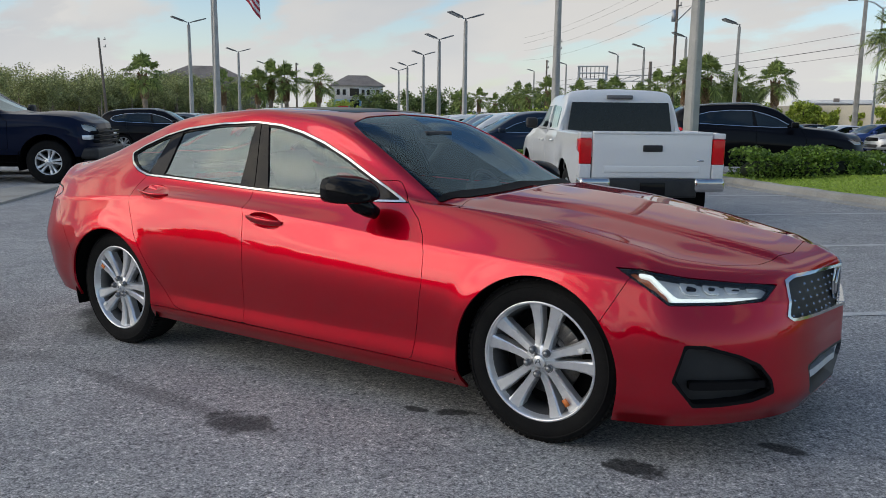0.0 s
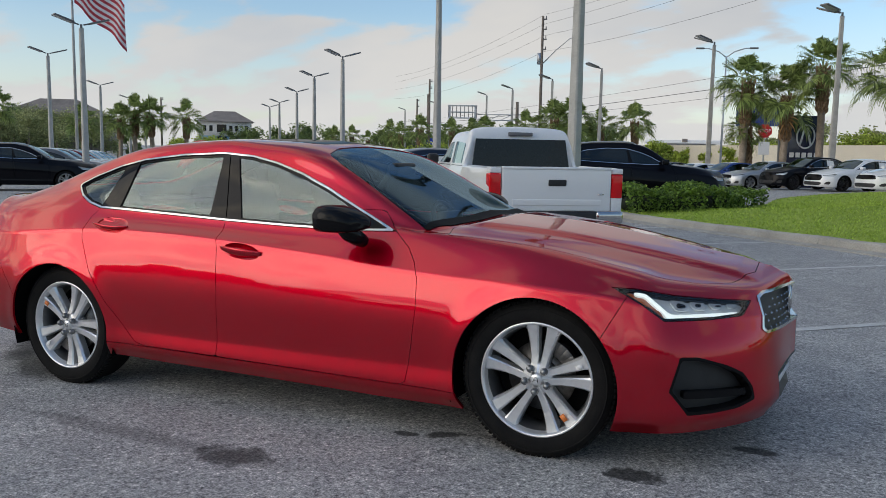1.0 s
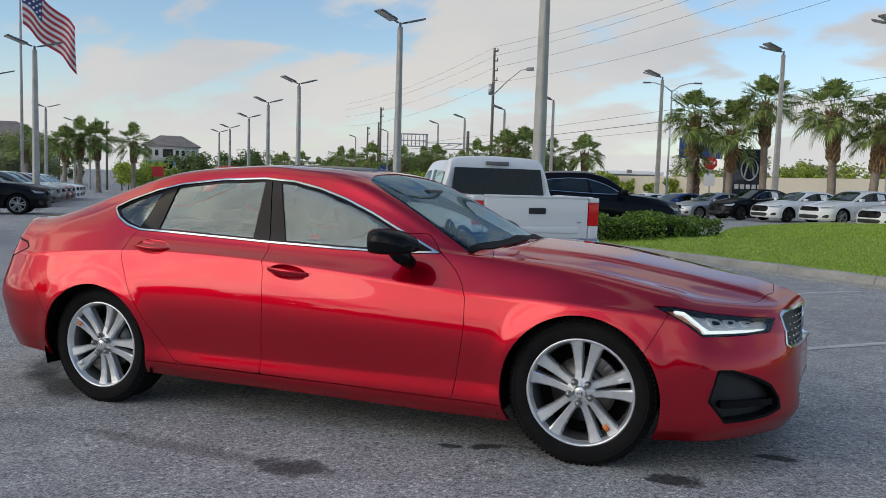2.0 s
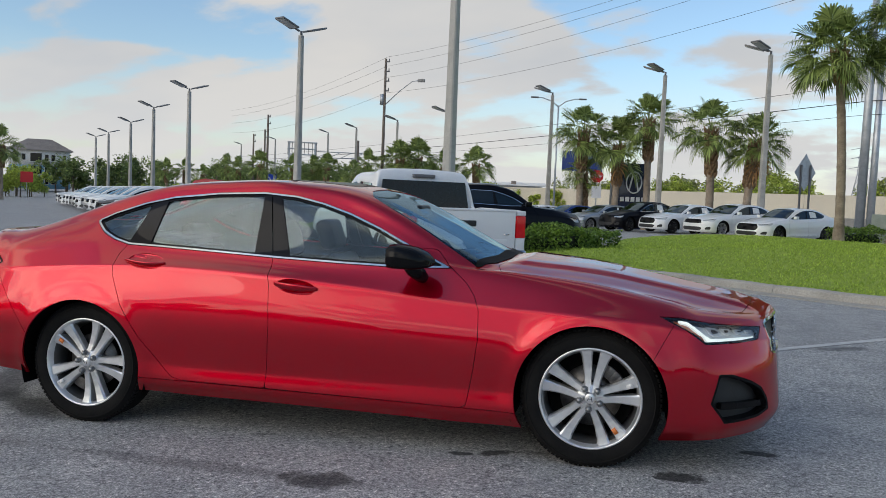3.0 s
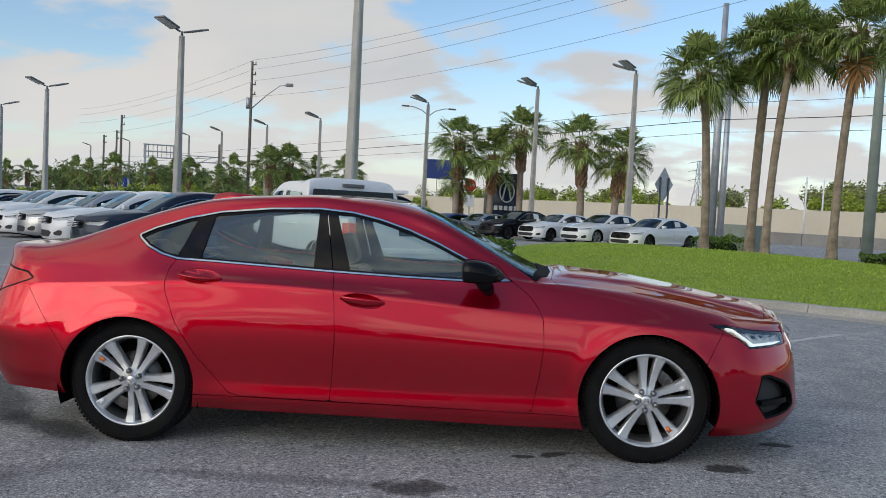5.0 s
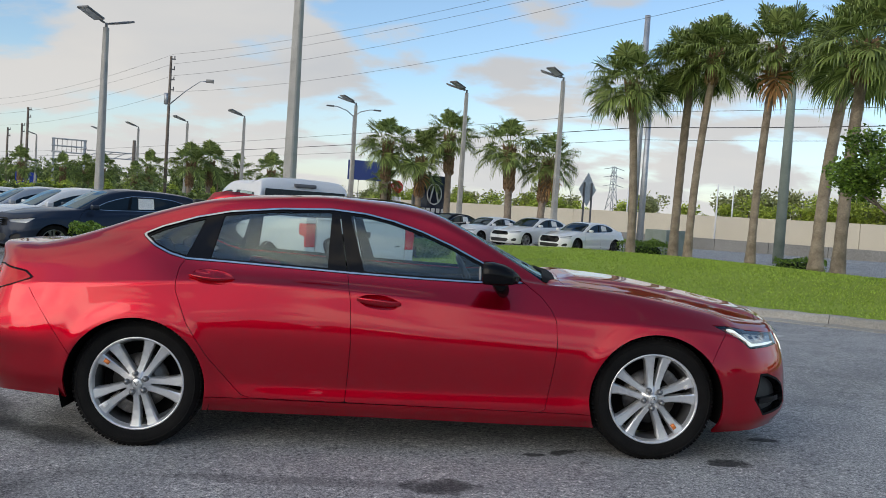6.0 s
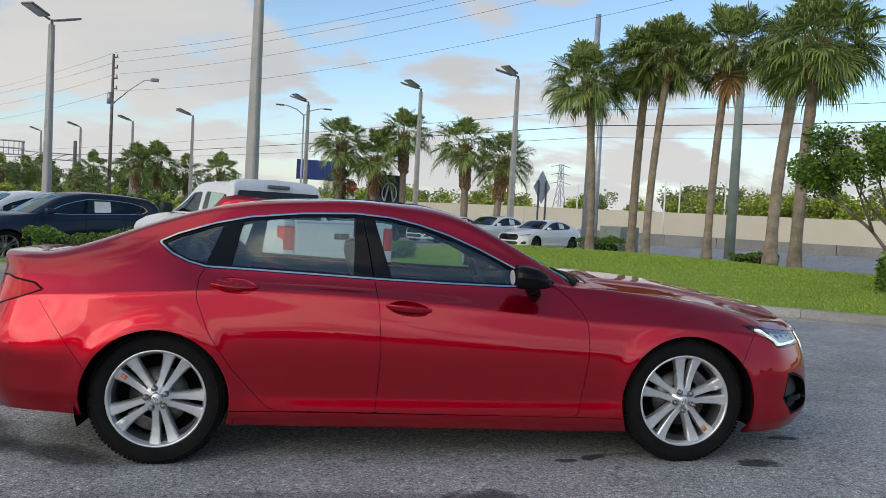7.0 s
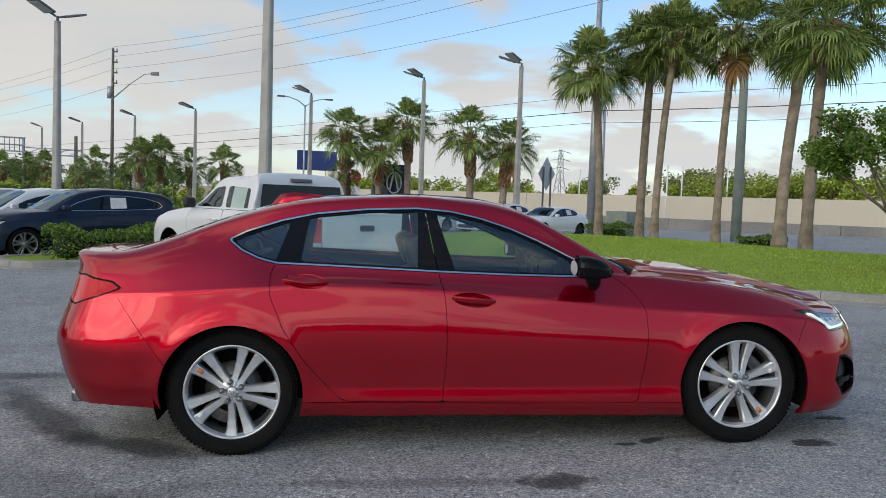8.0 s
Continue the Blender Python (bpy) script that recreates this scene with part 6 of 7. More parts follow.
for z, z2, r in ((5.9, 7.9, .012), (5.3, 7.0, .022), (4.9, 6.3, .012)):
    cable((-62, 118, z), (13.3, 40.8, z2), .5, r)
    cable((13.3, 40.8, z2), (42, 15, z2 + .7), .4, r)


def pylon_sign():
    root = thing("pylon_sign", pose(1.75, 42.6, level(1.75, 42.6), 0, 0, 12), "tall dark navy pylon sign with a plain white emblem", "sign")
    bm = bmesh.new()
    box(bm, -.88, .88, -.22, .22, -.2, 3.75, .05)
    part("sign_body", bm, SIGN_BLUE, root)
    bm = bmesh.new()
    box(bm, -1.28, -.885, -.16, .16, -.2, 2.6, .03)
    part("side_panel", bm, ALU, root, "grey side panel of the sign")
    bm = bmesh.new()
    ring = [((.43 * math.cos(a), -.235, 2.67 + .60 * math.sin(a)), .040) for a in (2 * math.pi * k / 36 for k in range(37))]
    tube(bm, ring, 8, False)
    part("emblem_ring", bm, WHITE_PLASTIC, root)
    for s in (-1, 1):
        bm = bmesh.new()
        tube(bm, [((s * .26, -.235, 2.20), .05), ((s * .07, -.235, 3.12), .05)], 8)
        part("emblem_bar", bm, WHITE_PLASTIC, root)
    for k in range(5):
        bm = bmesh.new()
        box(bm, -.74 + k * .30, -.52 + k * .30, -.236, -.215, 1.58, 1.84, .01)
        part("lettering_bar", bm, WHITE_PLASTIC, root)
    return root


pylon_sign()


def flat_sign(name, x, y, z, w, h, turn, face, label, posts=1, outline=None, text=None, fore=0.0):
    root = thing(name, pose(x, y, level(x, y), 0, 0, turn), label, "sign")
    bm = bmesh.new()
    if outline:
        prism(bm, [(a * w / 2, z + b * h / 2) for a, b in outline], -.02, .0, "y")
    else:
        box(bm, -w / 2, w / 2, -.03, .0, z - h / 2, z + h / 2, .005)
    part("sign_face", bm, face, root, "", False)
    for k in range(posts):
        bm = bmesh.new()
        px = 0 if posts == 1 else (-w * .22 + w * .44 * k)
        box(bm, px - .04, px + .04, .001 - fore, .08 - fore, -.3, z + h * (.38 if not fore else .2), .005)
        part("sign_post", bm, GALV if posts == 1 else LAMP_GREY, root)
    if text:
        cu = bpy.data.curves.new("word", "FONT")
        cu.body, cu.size, cu.align_x, cu.align_y, cu.extrude = text, h * .36, "CENTER", "CENTER", .004
        ob = new("word", cu)
        ob.parent, ob.matrix_local = root, Matrix.Translation((0, -.026, z)) @ Matrix.Rotation(radians(90), 4, "X")
        cu.materials.append(WHITE_PLASTIC)
    return root


OCT = [(math.cos(radians(22.5 + 45 * k)) * 1.08, math.sin(radians(22.5 + 45 * k)) * 1.08) for k in range(8)]
flat_sign("stop_sign", -.46, 46.9, 3.15, .76, .76, 5, STOP_RED, "red octagonal stop sign on a grey post", 1, OCT, "STOP")
flat_sign("small_sign", -.46, 46.8, 2.15, .6, .75, 5, WHITE_PLASTIC, "small white sign plate under the stop sign")
flat_sign("warning_sign", 10.26, 39.6, 3.3, 1.3, 1.9, 30, GALV, "back of a grey diamond road sign on two posts", 2, [(0, 1), (1, 0), (0, -1), (-1, 0)], None, .105)
blue = flat_sign("blue_sign", -49.7, 103.9, 3.3, 2.5, 2.2, 25, SIGN_BLUEST, "bright blue rectangular sign panel with white marks", 1)
bm = bmesh.new()
box(bm, -.85, .85, -.04, -.032, 2.45, 2.75)
part("lettering_bar", bm, WHITE_PLASTIC, blue)
bm = bmesh.new()
tube(bm, [((.38 * math.cos(k * math.pi / 8), -.04, 3.55 + .38 * math.sin(k * math.pi / 8)), .05) for k in range(17)], 6, False)
part("emblem_ring", bm, WHITE_PLASTIC, blue)
flat_sign("blue_billboard", -5.9, 124.7, 8.2, 6.4, 3.1, 12, SIGN_BRIGHT, "blue billboard panel on posts beyond the palms", 2)
flat_sign("red_sign", -75.7, 86.5, 2.7, 1.5, 1.4, 40, STOP_RED, "red advertising panel with white bars", 1)


def billboard_frame():
    root = thing("billboard_frame", pose(-40.9, 95.5, level(-40.9, 95.5), 0, 0, 22), "bare grey steel billboard frame on posts", "billboard")
    for x in (-1.7, 1.7):
        bm = bmesh.new()
        box(bm, x - .12, x + .12, -.12, .12, -.3, 8.5, .01)
        part("post", bm, GALV, root)
    for y in (-.55, .55):
        for z in (6.75, 7.5, 8.35):
            bm = bmesh.new()
            box(bm, -1.95, 1.95, y - .06, y + .06, z, z + .12, .01)
            part("beam", bm, GALV, root)
        for k in range(8):
            bm = bmesh.new()
            x = -1.85 + k * .53
            box(bm, x - .03, x + .03, y - .03, y + .03, 6.75, 8.35, .0)
            part("slat", bm, LAMP_GREY, root)
    for z in (6.5, 7.25):
        bm = bmesh.new()
        box(bm, 1.95, 8.0, -.07, .07, z, z + .12, .0)
        part("gantry_beam", bm, GALV, root)
    for k in range(4):
        bm = bmesh.new()
        tube(bm, [((2.0 + k * 1.5, 0, 6.55), .05), ((3.5 + k * 1.5, 0, 7.3), .05)], 5)
        part("gantry_brace", bm, GALV, root)
    return root


billboard_frame()


def pylon_tower(x, y, height):
    """A far lattice mast for power lines."""
    root = thing("transmission_tower", pose(x, y, -1.5, 0, 0, 20), "distant grey steel lattice transmission tower", "tower")
    corners = [(-1, -1), (1, -1), (1, 1), (-1, 1)]
    for a, b in corners:
        bm = bmesh.new()
        tube(bm, [((a * 2.2, b * 2.2, -1), .14), ((a * .7, b * .7, height * .6), .11), ((a * .35, b * .35, height), .08)], 5)
        part("leg", bm, GALV, root)
    for k in range(7):
        z = height * (.12 + .12 * k)
        w = 2.2 - 1.5 * min(z / (height * .6), 1) - .35 * max(z / height - .6, 0)
        for (a, b), (c, d) in zip(corners, corners[1:] + corners[:1]):
            bm = bmesh.new()
            tube(bm, [((a * w, b * w, z), .07), ((c * w * .85, d * w * .85, z + height * .11), .07)], 4)
            part("brace", bm, GALV, root)
    for z in (.70, .83, .95):
        bm = bmesh.new()
        tube(bm, [((-3.4, 0, height * z), .07), ((0, 0, height * z + .7), .12), ((3.4, 0, height * z), .07)], 5)
        part("cross_arm", bm, GALV, root)
    return root


pylon_tower(58.2, 217.2, 18.8)


def long_wall(name, c, a0, a1, z0, z1, thick, material, label, step=9.0):
    """A straight wall along the lot's grid, in panels with joints and a coping."""
    root = tagged(new(name), label, "wall", "", "structure")
    k, a = 0, a0
    while a < a1:
        p, q = Vector((*lot(a + .02, c), 0)), Vector((*lot(min(a + step, a1) - .02, c), 0))
        n = ACROSS * thick
        bm = bmesh.new()
        vs = []
        for base in (p, q):
            for off in (0, 1):
                w = base + n * off
                vs.append((bm.verts.new((w.x, w.y, z0)), bm.verts.new((w.x, w.y, z1))))
        (pa, pb), (pc, pd), (qa, qb), (qc, qd) = vs
        for f in ((pa, qa, qb, pb), (pc, pd, qd, qc), (pb, qb, qd, pd), (pa, pb, pd, pc), (qa, qc, qd, qb)):
            bm.faces.new(f)
        bmesh.ops.recalc_face_normals(bm, faces=bm.faces[:])
        part("wall_panel", bm, material, root, "", False)
        a += step
    return root


long_wall("road_wall", 70, -70, 130, -1.5, 2.75, .3, BEIGE_WALL, "long beige wall along the far side of the road", 30.0)
long_wall("road_barrier", 52, -60, 60, -1.5, .75, .4, BARRIER, "low grey concrete road barrier", 4.0)


def apartment_house():
    """A pale three-storey block with blue lower walls and a hipped roof."""
    root = thing("apartment_building", pose(-116.1, 137.9, -.1, 0, 0, 40), "white and blue three-storey apartment building with a hipped roof", "building")
    bm = bmesh.new()
    box(bm, -5.5, 5.5, -5, 5, -1, 3.6)
    part("lower_wall", bm, STUCCO_BLUE, root)
    bm = bmesh.new()
    box(bm, -5.5, 5.5, -5, 5, 3.6, 6.6)
    part("upper_wall", bm, STUCCO_WHITE, root)
    bm = bmesh.new()
    e = [bm.verts.new(p) for p in ((-6.1, -5.6, 6.6), (6.1, -5.6, 6.6), (6.1, 5.6, 6.6), (-6.1, 5.6, 6.6))]
    r = [bm.verts.new(p) for p in ((-2.2, 0, 9.0), (2.2, 0, 9.0))]
    for f in ((e[0], e[1], r[1], r[0]), (e[1], e[2], r[1]), (e[2], e[3], r[0], r[1]), (e[3], e[0], r[0]), (e[3], e[2], e[1], e[0])):
        bm.faces.new(f)
    part("roof", bm, ROOF_BROWN, root, "", False)
    for z in (-.2, 2.0, 4.5):
        for x in (-4.2, -2.9, 1.2, 2.4, 4.4):
            bm = bmesh.new()
            box(bm, x - .42, x + .42, -5.06, -4.98, z, z + 1.35)
            win = part("window", bm, STUCCO_WHITE, root, "", False)
            bm = bmesh.new()
            box(bm, x - .34, x + .34, -5.08, -5.055, z + .08, z + 1.27)
            part("pane", bm, DARK_PANE, win, "", False)
        bm = bmesh.new()
        box(bm, -1.7, .3, -5.10, -4.98, z - .3, z + 1.5)
        bal = part("balcony", bm, DARK_PANE, root, "", False)
        bm = bmesh.new()
        box(bm, -1.8, .4, -5.7, -5.0, z - .35, z - .2)
        part("slab", bm, STUCCO_WHITE, bal, "", False)
        for y in (-3.2, 0, 3.0):
            bm = bmesh.new()
            box(bm, 5.48, 5.56, y - .42, y + .42, z, z + 1.35)
            part("window", bm, DARK_PANE, root, "", False)
    return root


apartment_house()
bm = bmesh.new()
e = [bm.verts.new(p) for p in ((-9, -5, 0), (9, -5, 0), (9, 5, 0), (-9, 5, 0))]
lowv = [bm.verts.new((v.co.x, v.co.y, -6)) for v in e]
r = [bm.verts.new(p) for p in ((-3, 0, 3.0), (3, 0, 3.0))]
for f in ((e[0], e[1], r[1], r[0]), (e[1], e[2], r[1]), (e[2], e[3], r[0], r[1]), (e[3], e[0], r[0])):
    bm.faces.new(f)
for k in range(4):
    bm.faces.new((lowv[k], lowv[(k + 1) % 4], e[(k + 1) % 4], e[k]))
house = thing("house", pose(-122, 100, 6.2, 0, 0, 40), "distant house with a brown-grey hipped roof", "building")
part("roof", bm, ROOF_BROWN, house, "", False)


def shop_building():
    """A low white shop with a flat canopy beyond the road."""
    root = thing("shop_building", pose(-26.4, 194, .9, 0, 0, 8), "low white shop with a flat canopy beyond the road", "building")
    bm = bmesh.new()
    box(bm, -7, 7, 0, 8, -1, 3.0)
    part("wall", bm, STUCCO_WHITE, root)
    bm = bmesh.new()
    box(bm, -9, 8, -2, 8.5, 3.0, 3.8, .05)
    part("roof", bm, WHITE_PLASTIC, root)
    for k in range(5):
        bm = bmesh.new()
        box(bm, -6 + k * 2.6, -4.2 + k * 2.6, -.06, .01, -.2, 2.2)
        part("window", bm, DARK_PANE, root, "", False)
    bm = bmesh.new()
    box(bm, -.6, .6, -2.1, -1.9, 3.3, 4.1, .02)
    part("shop_sign", bm, ROOF_BROWN, root)
    return root


shop_building()


def flag():
    x, y = -42.8, 35.1
    root = thing("flagpole", pose(x, y, level(x, y)), "tall white flagpole with a striped flag", "flagpole")
    bm = bmesh.new()
    tube(bm, [((0, 0, -.3), .11), ((0, 0, 7), .09), ((0, 0, 16), .05)], 12)
    part("pole", bm, POST, root)
    # cloth that hangs from the hoist in soft folds
    top, hoist, fly = 14.1, 2.9, 5.0
    cols, rows = 26, 13

    def at(u, v):
        d = fly * u * .66
        return Vector((.12 + d * .80 + .10 * math.sin(u * 9 + v), d * .60 + .22 * math.sin(u * 11 + v * 1.5) * u, top - hoist * v - 2.9 * u ** 1.15 + .10 * math.sin(u * 8 + v * 2)))
    for stripe in range(rows):
        start = 0.4 if stripe < 7 else 0.0
        bm = bmesh.new()
        grid = [[bm.verts.new(at(start + (1 - start) * i / cols, (stripe + j) / rows)) for j in (0, .5, 1)] for i in range(cols + 1)]
        for a, b in zip(grid, grid[1:]):
            for j in range(2):
                bm.faces.new((a[j], b[j], b[j + 1], a[j + 1]))
        part("stripe", bm, FLAG_RED if stripe % 2 == 0 else FLAG_WHITE, root)
    bm = bmesh.new()
    grid = [[bm.verts.new(at(.4 * i / 12, 7 / 13 * j / 6)) for j in range(7)] for i in range(13)]
    for a, b in zip(grid, grid[1:]):
        for j in range(6):
            bm.faces.new((a[j], b[j], b[j + 1], a[j + 1]))
    part("canton", bm, FLAG_BLUE, root, "dark blue corner of the flag")
    for i in range(5):
        for j in range(4):
            bm = bmesh.new()
            c = at(.04 + .08 * i, 7 / 13 * (.14 + .24 * j)) + Vector((.03, -.05, 0))
            bmesh.ops.create_circle(bm, cap_ends=True, segments=5, radius=.085, matrix=Matrix.Translation(c) @ Matrix.Rotation(radians(37), 4, "Z") @ Matrix.Rotation(radians(90), 4, "X"))
            part("star", bm, FLAG_WHITE, root, "", False)


flag()
bm = bmesh.new()
box(bm, -.9, .9, -.6, .6, -.2, 1.25, .04)
cab = thing("utility_cabinet", pose(13.2, 34.5, level(13, 34.5), 0, 0, 40), "pale green utility cabinet beside the road", "cabinet")
part("cabinet_body", bm, GREEN_POLE, cab)

# an unseen plain long wall, added to close the lot behind the viewer in reflections
bm = bmesh.new()
box(bm, -70, 70, -.4, .4, -2, 3.2)
ob = tagged(part("unseen_closing_wall", bm, STUCCO_WHITE, None, "", False), "plain pale unseen wall added to close the lot behind the viewer", "wall", "", "structure")
ob.matrix_world = pose(0, -62, 0, 0, 0, 4)

# ---- the other vehicles ----
WHITE = paint("white_car_paint", (0.72, 0.73, 0.73))
SILVER = paint("silver_car_paint", (0.42, 0.43, 0.44), 0.7)
BLACK = paint("black_car_paint", (0.003, 0.003, 0.005), coat=.28, spec=0.05)
SLATE = paint("slate_blue_car_paint", (0.016, 0.026, 0.048), 0.3, coat=.4, spec=0.1)
NAVY = paint("navy_car_paint", (0.004, 0.008, 0.026), 0.2, coat=.3, spec=0.05)
GREY = paint("grey_car_paint", (0.12, 0.125, 0.13), 0.5)
MAROON = paint("maroon_car_paint", (0.16, 0.012, 0.018), 0.3)
BLUE = paint("blue_car_paint", (0.012, 0.045, 0.20), 0.3)
DULL_ALLOY = plain("grey_alloy", (0.42, 0.43, 0.44), 0.35, 0.9)
DARK_ALLOY = plain("black_alloy", (0.03, 0.03, 0.032), 0.3, 0.5)

SUV = [[(x * .97, y, z * 1.13 + .03) for x, y, z in track] for track in SEDAN[:6]] + [
    [(-2.30, 0, 1.25), (-2.28, .45, 1.26), (-2.20, .62, 1.28), (-2.10, .66, 1.32), (-1.90, .67, 1.42), (-1.45, .67, 1.52), (-1.05, .67, 1.56), (-.70, .67, 1.57), (-.30, .67, 1.56), (.25, .70, 1.38), (.70, .745, 1.14), (1.02, .70, 1.10),
     (1.40, .66, 1.07), (1.72, .62, 1.02), (1.9, .56, .98), (2.15, .36, .94), (2.28, 0, .95)],
    [(-2.28, 0, 1.35), (-2.24, .4, 1.38), (-2.14, .55, 1.45), (-2.0, .58, 1.52), (-1.85, .58, 1.57), (-1.4, .57, 1.62), (-1.05, .56, 1.64), (-.7, .55, 1.65), (-.3, .55, 1.64), (.2, .58, 1.52), (.78, .62, 1.17), (1.02, .45, 1.125),
     (1.4, .4, 1.10), (1.72, .38, 1.05), (1.9, .35, 1.01), (2.12, .22, .97), (2.25, 0, .965)],
    [(-2.26, 0, 1.40), (-2.2, 0, 1.48), (-2.08, 0, 1.56), (-1.95, 0, 1.60), (-1.8, 0, 1.63), (-1.4, 0, 1.66), (-1.05, 0, 1.67), (-.7, 0, 1.68), (-.3, 0, 1.67), (.15, 0, 1.57), (.84, 0, 1.19), (1.06, 0, 1.14), (1.4, 0, 1.115),
     (1.72, 0, 1.07), (1.9, 0, 1.03), (2.1, 0, .985), (2.24, 0, .97)]]
SUV_WINDOWS = [(-1.85, 1.28), (-1.75, 1.38), (-1.4, 1.47), (-.9, 1.515), (-.4, 1.51), (-.1, 1.44), (.2, 1.34), (.45, 1.21), (.60, 1.135), (.1, 1.125), (-.6, 1.145), (-1.3, 1.175), (-1.72, 1.20)]
SUV_SCREEN = [(.06, -.5), (.06, .2), (.12, .5), (.22, .60), (.55, .65), (.80, .70), (.90, .5), (.93, -.5)]
SUV_BACK = [(-1.98, -.5), (-1.98, .4), (-2.02, .50), (-2.22, .46), (-2.25, -.5)]


def other_car(kind, colour, label, papers=False, alloy=None, wide_grille=False, chrome=False):
    """A parked car of lower detail, nose to +x, wheels on z = 0."""
    alloy = alloy or DULL_ALLOY
    suv = kind == "suv"
    root = thing("suv" if suv else "sedan", Matrix(), label, "car")
    car = Car(SUV if suv else SEDAN, 7, 5, .004)
    ax = 1.39 if suv else 1.43
    wz, wr = (.37, .37) if suv else (.345, .345)
    inner = car.mesh
    side = lambda x, y, z, l: y > .45
    front, nose, back = (lambda x, y, z, l: x > 1.55), (lambda x, y, z, l: x > 1.9), (lambda x, y, z, l: x < -1.65)
    upper = lambda x, y, z, l: (z > .9) & (x > -.3) & (x < 1.2) & (l > 5.6)
    behind = lambda x, y, z, l: (z > 1.05) & (x < -.6) & (l > 5.5)
    for s in (-1, 1):
        car.circle(s * ax, wz - .03, wr + .055, .6)
    inner = car.mesh
    lift = (lambda o: [(a, b * 1.13 + .03) for a, b in o]) if suv else (lambda o: o)
    screen = car.take(SUV_SCREEN if suv else WINDSCREEN, "xy", upper, 0)
    rear = car.take(SUV_BACK if suv else BACKLIGHT, "xy", behind, 0)
    dlo = car.take(SUV_WINDOWS if suv else WINDOW_LINE, "xz", side, 0)
    lamp = car.take(lift(HEADLAMP), "front", front, 0)
    tail = car.take(lift(TAIL), "rear", back, 0)
    g = GRILLE if not wide_grille else [(-.5, .74), (.46, .73), (.55, .60), (.50, .47), (-.5, .45)]
    grille = car.take(lift(g), "yz", nose, 0)
    low = car.take(lift([(-.5, .41), (.48, .41), (.56, .36), (.48, .255), (-.5, .25)]), "yz", nose, 0)
    fog = car.take(lift([(1.28, .30), (1.24, .42), (1.42, .43), (1.62, .36), (1.60, .30)]), "front", front, 0)
    doors = []
    for outline in (REAR_DOOR, FRONT_DOOR):
        doors.append(car.take([(a, min(b, 1.0) * 1.13 + .03 if suv else b) for a, b in outline], "xz", side))
    part_mesh("body", panel_mesh("body", car.mesh, flange=.01), colour, root)
    for s in (-1, 1):
        for name, mesh in zip(("rear_door", "front_door"), doors):
            part_mesh(name, panel_mesh(name, mesh, (s,), flange=.01), colour, root)
        part_mesh("side_window", panel_mesh("side_window", inside_of(car, dlo, SUV_WINDOWS if suv else WINDOW_LINE, "xz", side, .012), (s,), inward=.004), DARK_GLASS, root)
        part_mesh("window_trim", panel_mesh("window_trim", band(car, dlo, SUV_WINDOWS if suv else WINDOW_LINE, "xz", side, .0, .014), (s,), inward=-.002), CHROME if papers or chrome else BLACK_GLOSS, root)
        pz = (1.0, 1.33) if not suv else (1.15, 1.5)
        part_mesh("pillar_trim", panel_mesh("pillar_trim", between(dlo, (-.34, -.40), (-.25, -.35), *pz), (s,), inward=.0), BLACK_GLOSS, root)
        if papers:
            v = between(inside_of(car, dlo, SUV_WINDOWS if suv else WINDOW_LINE, "xz", side, .05), (-.92, -.92), (-.52, -.54), 1.0, 1.4)
            part_mesh("window_paper", panel_mesh("window_paper", v, (s,), inward=.001), PAPER, root, "white paper sheet in the rear window")
        if suv and chrome:
            bm = bmesh.new()
            tube(bm, [((-1.80, s * .60, 1.545), .012), ((-1.72, s * .60, 1.60), .018), ((-1.2, s * .60, 1.655), .018), ((-.5, s * .60, 1.675), .018), ((-.22, s * .60, 1.645), .018), ((-.14, s * .60, 1.595), .012)], 8)
            part("roof_rail", bm, GALV, root, "grey metal roof rail")
        hl = part_mesh("headlight", panel_mesh("headlight", lamp, (s,), inward=.0), LENS, root)
        hl.visible_shadow = False
        part_mesh("lamp_housing", panel_mesh("lamp_housing", lamp, (s,), inward=.03), REFLECTOR, hl)
        part_mesh("tail_light", panel_mesh("tail_light", tail, (s,), inward=.0), TAIL_RED, root)
        part_mesh("fog_opening", panel_mesh("fog_opening", fog, (s,), inward=.02, flange=-.02), BLACK_PLASTIC, root)
        bm = bmesh.new()
        z = 1.03 if not suv else 1.19
        box(bm, .48, .64, s * .96 - .085, s * .96 + .085, z - .06, z + .06, .03, None, 3)
        part("door_mirror", bm, colour, root)
    part_mesh("windscreen", panel_mesh("windscreen", screen, inward=.003), DARK_GLASS, root)
    part_mesh("rear_window", panel_mesh("rear_window", rear, inward=.003), DARK_GLASS, root)
    part_mesh("grille", panel_mesh("grille", grille, inward=.015, flange=-.015), BLACK_GLOSS, root)
    bm = bmesh.new()
    for k in range(4):
        z = (.58 + k * .036) * (1.13 if suv else 1) + (.03 if suv else 0)
        box(bm, 2.28, 2.40, -.36, .36, z, z + .012)
    part("grille_bar", bm, CHROME if suv else BLACK_GLOSS, root)
    part_mesh("lower_intake", panel_mesh("lower_intake", low, inward=.015, flange=-.015), BLACK_PLASTIC, root)
    part_mesh("inner_shell", panel_mesh("inner_shell", inner, inward=.07), LINER, root)
    bm = bmesh.new()
    box(bm, -1.0, 1.0, -.82, .82, .22, .34)
    part("undertray", bm, LINER, root)
    for sx, t in ((1, 10), (-1, 40)):
        for s in (-1, 1):
            wheel_well(root, sx * ax, s, wz - .02, wr + .07, .45, .90)
            wheel_parts(root, (sx * ax, s * .865, wz), s, radians(t), wr, .262, False, 32, alloy=alloy, detail=False)
    return root


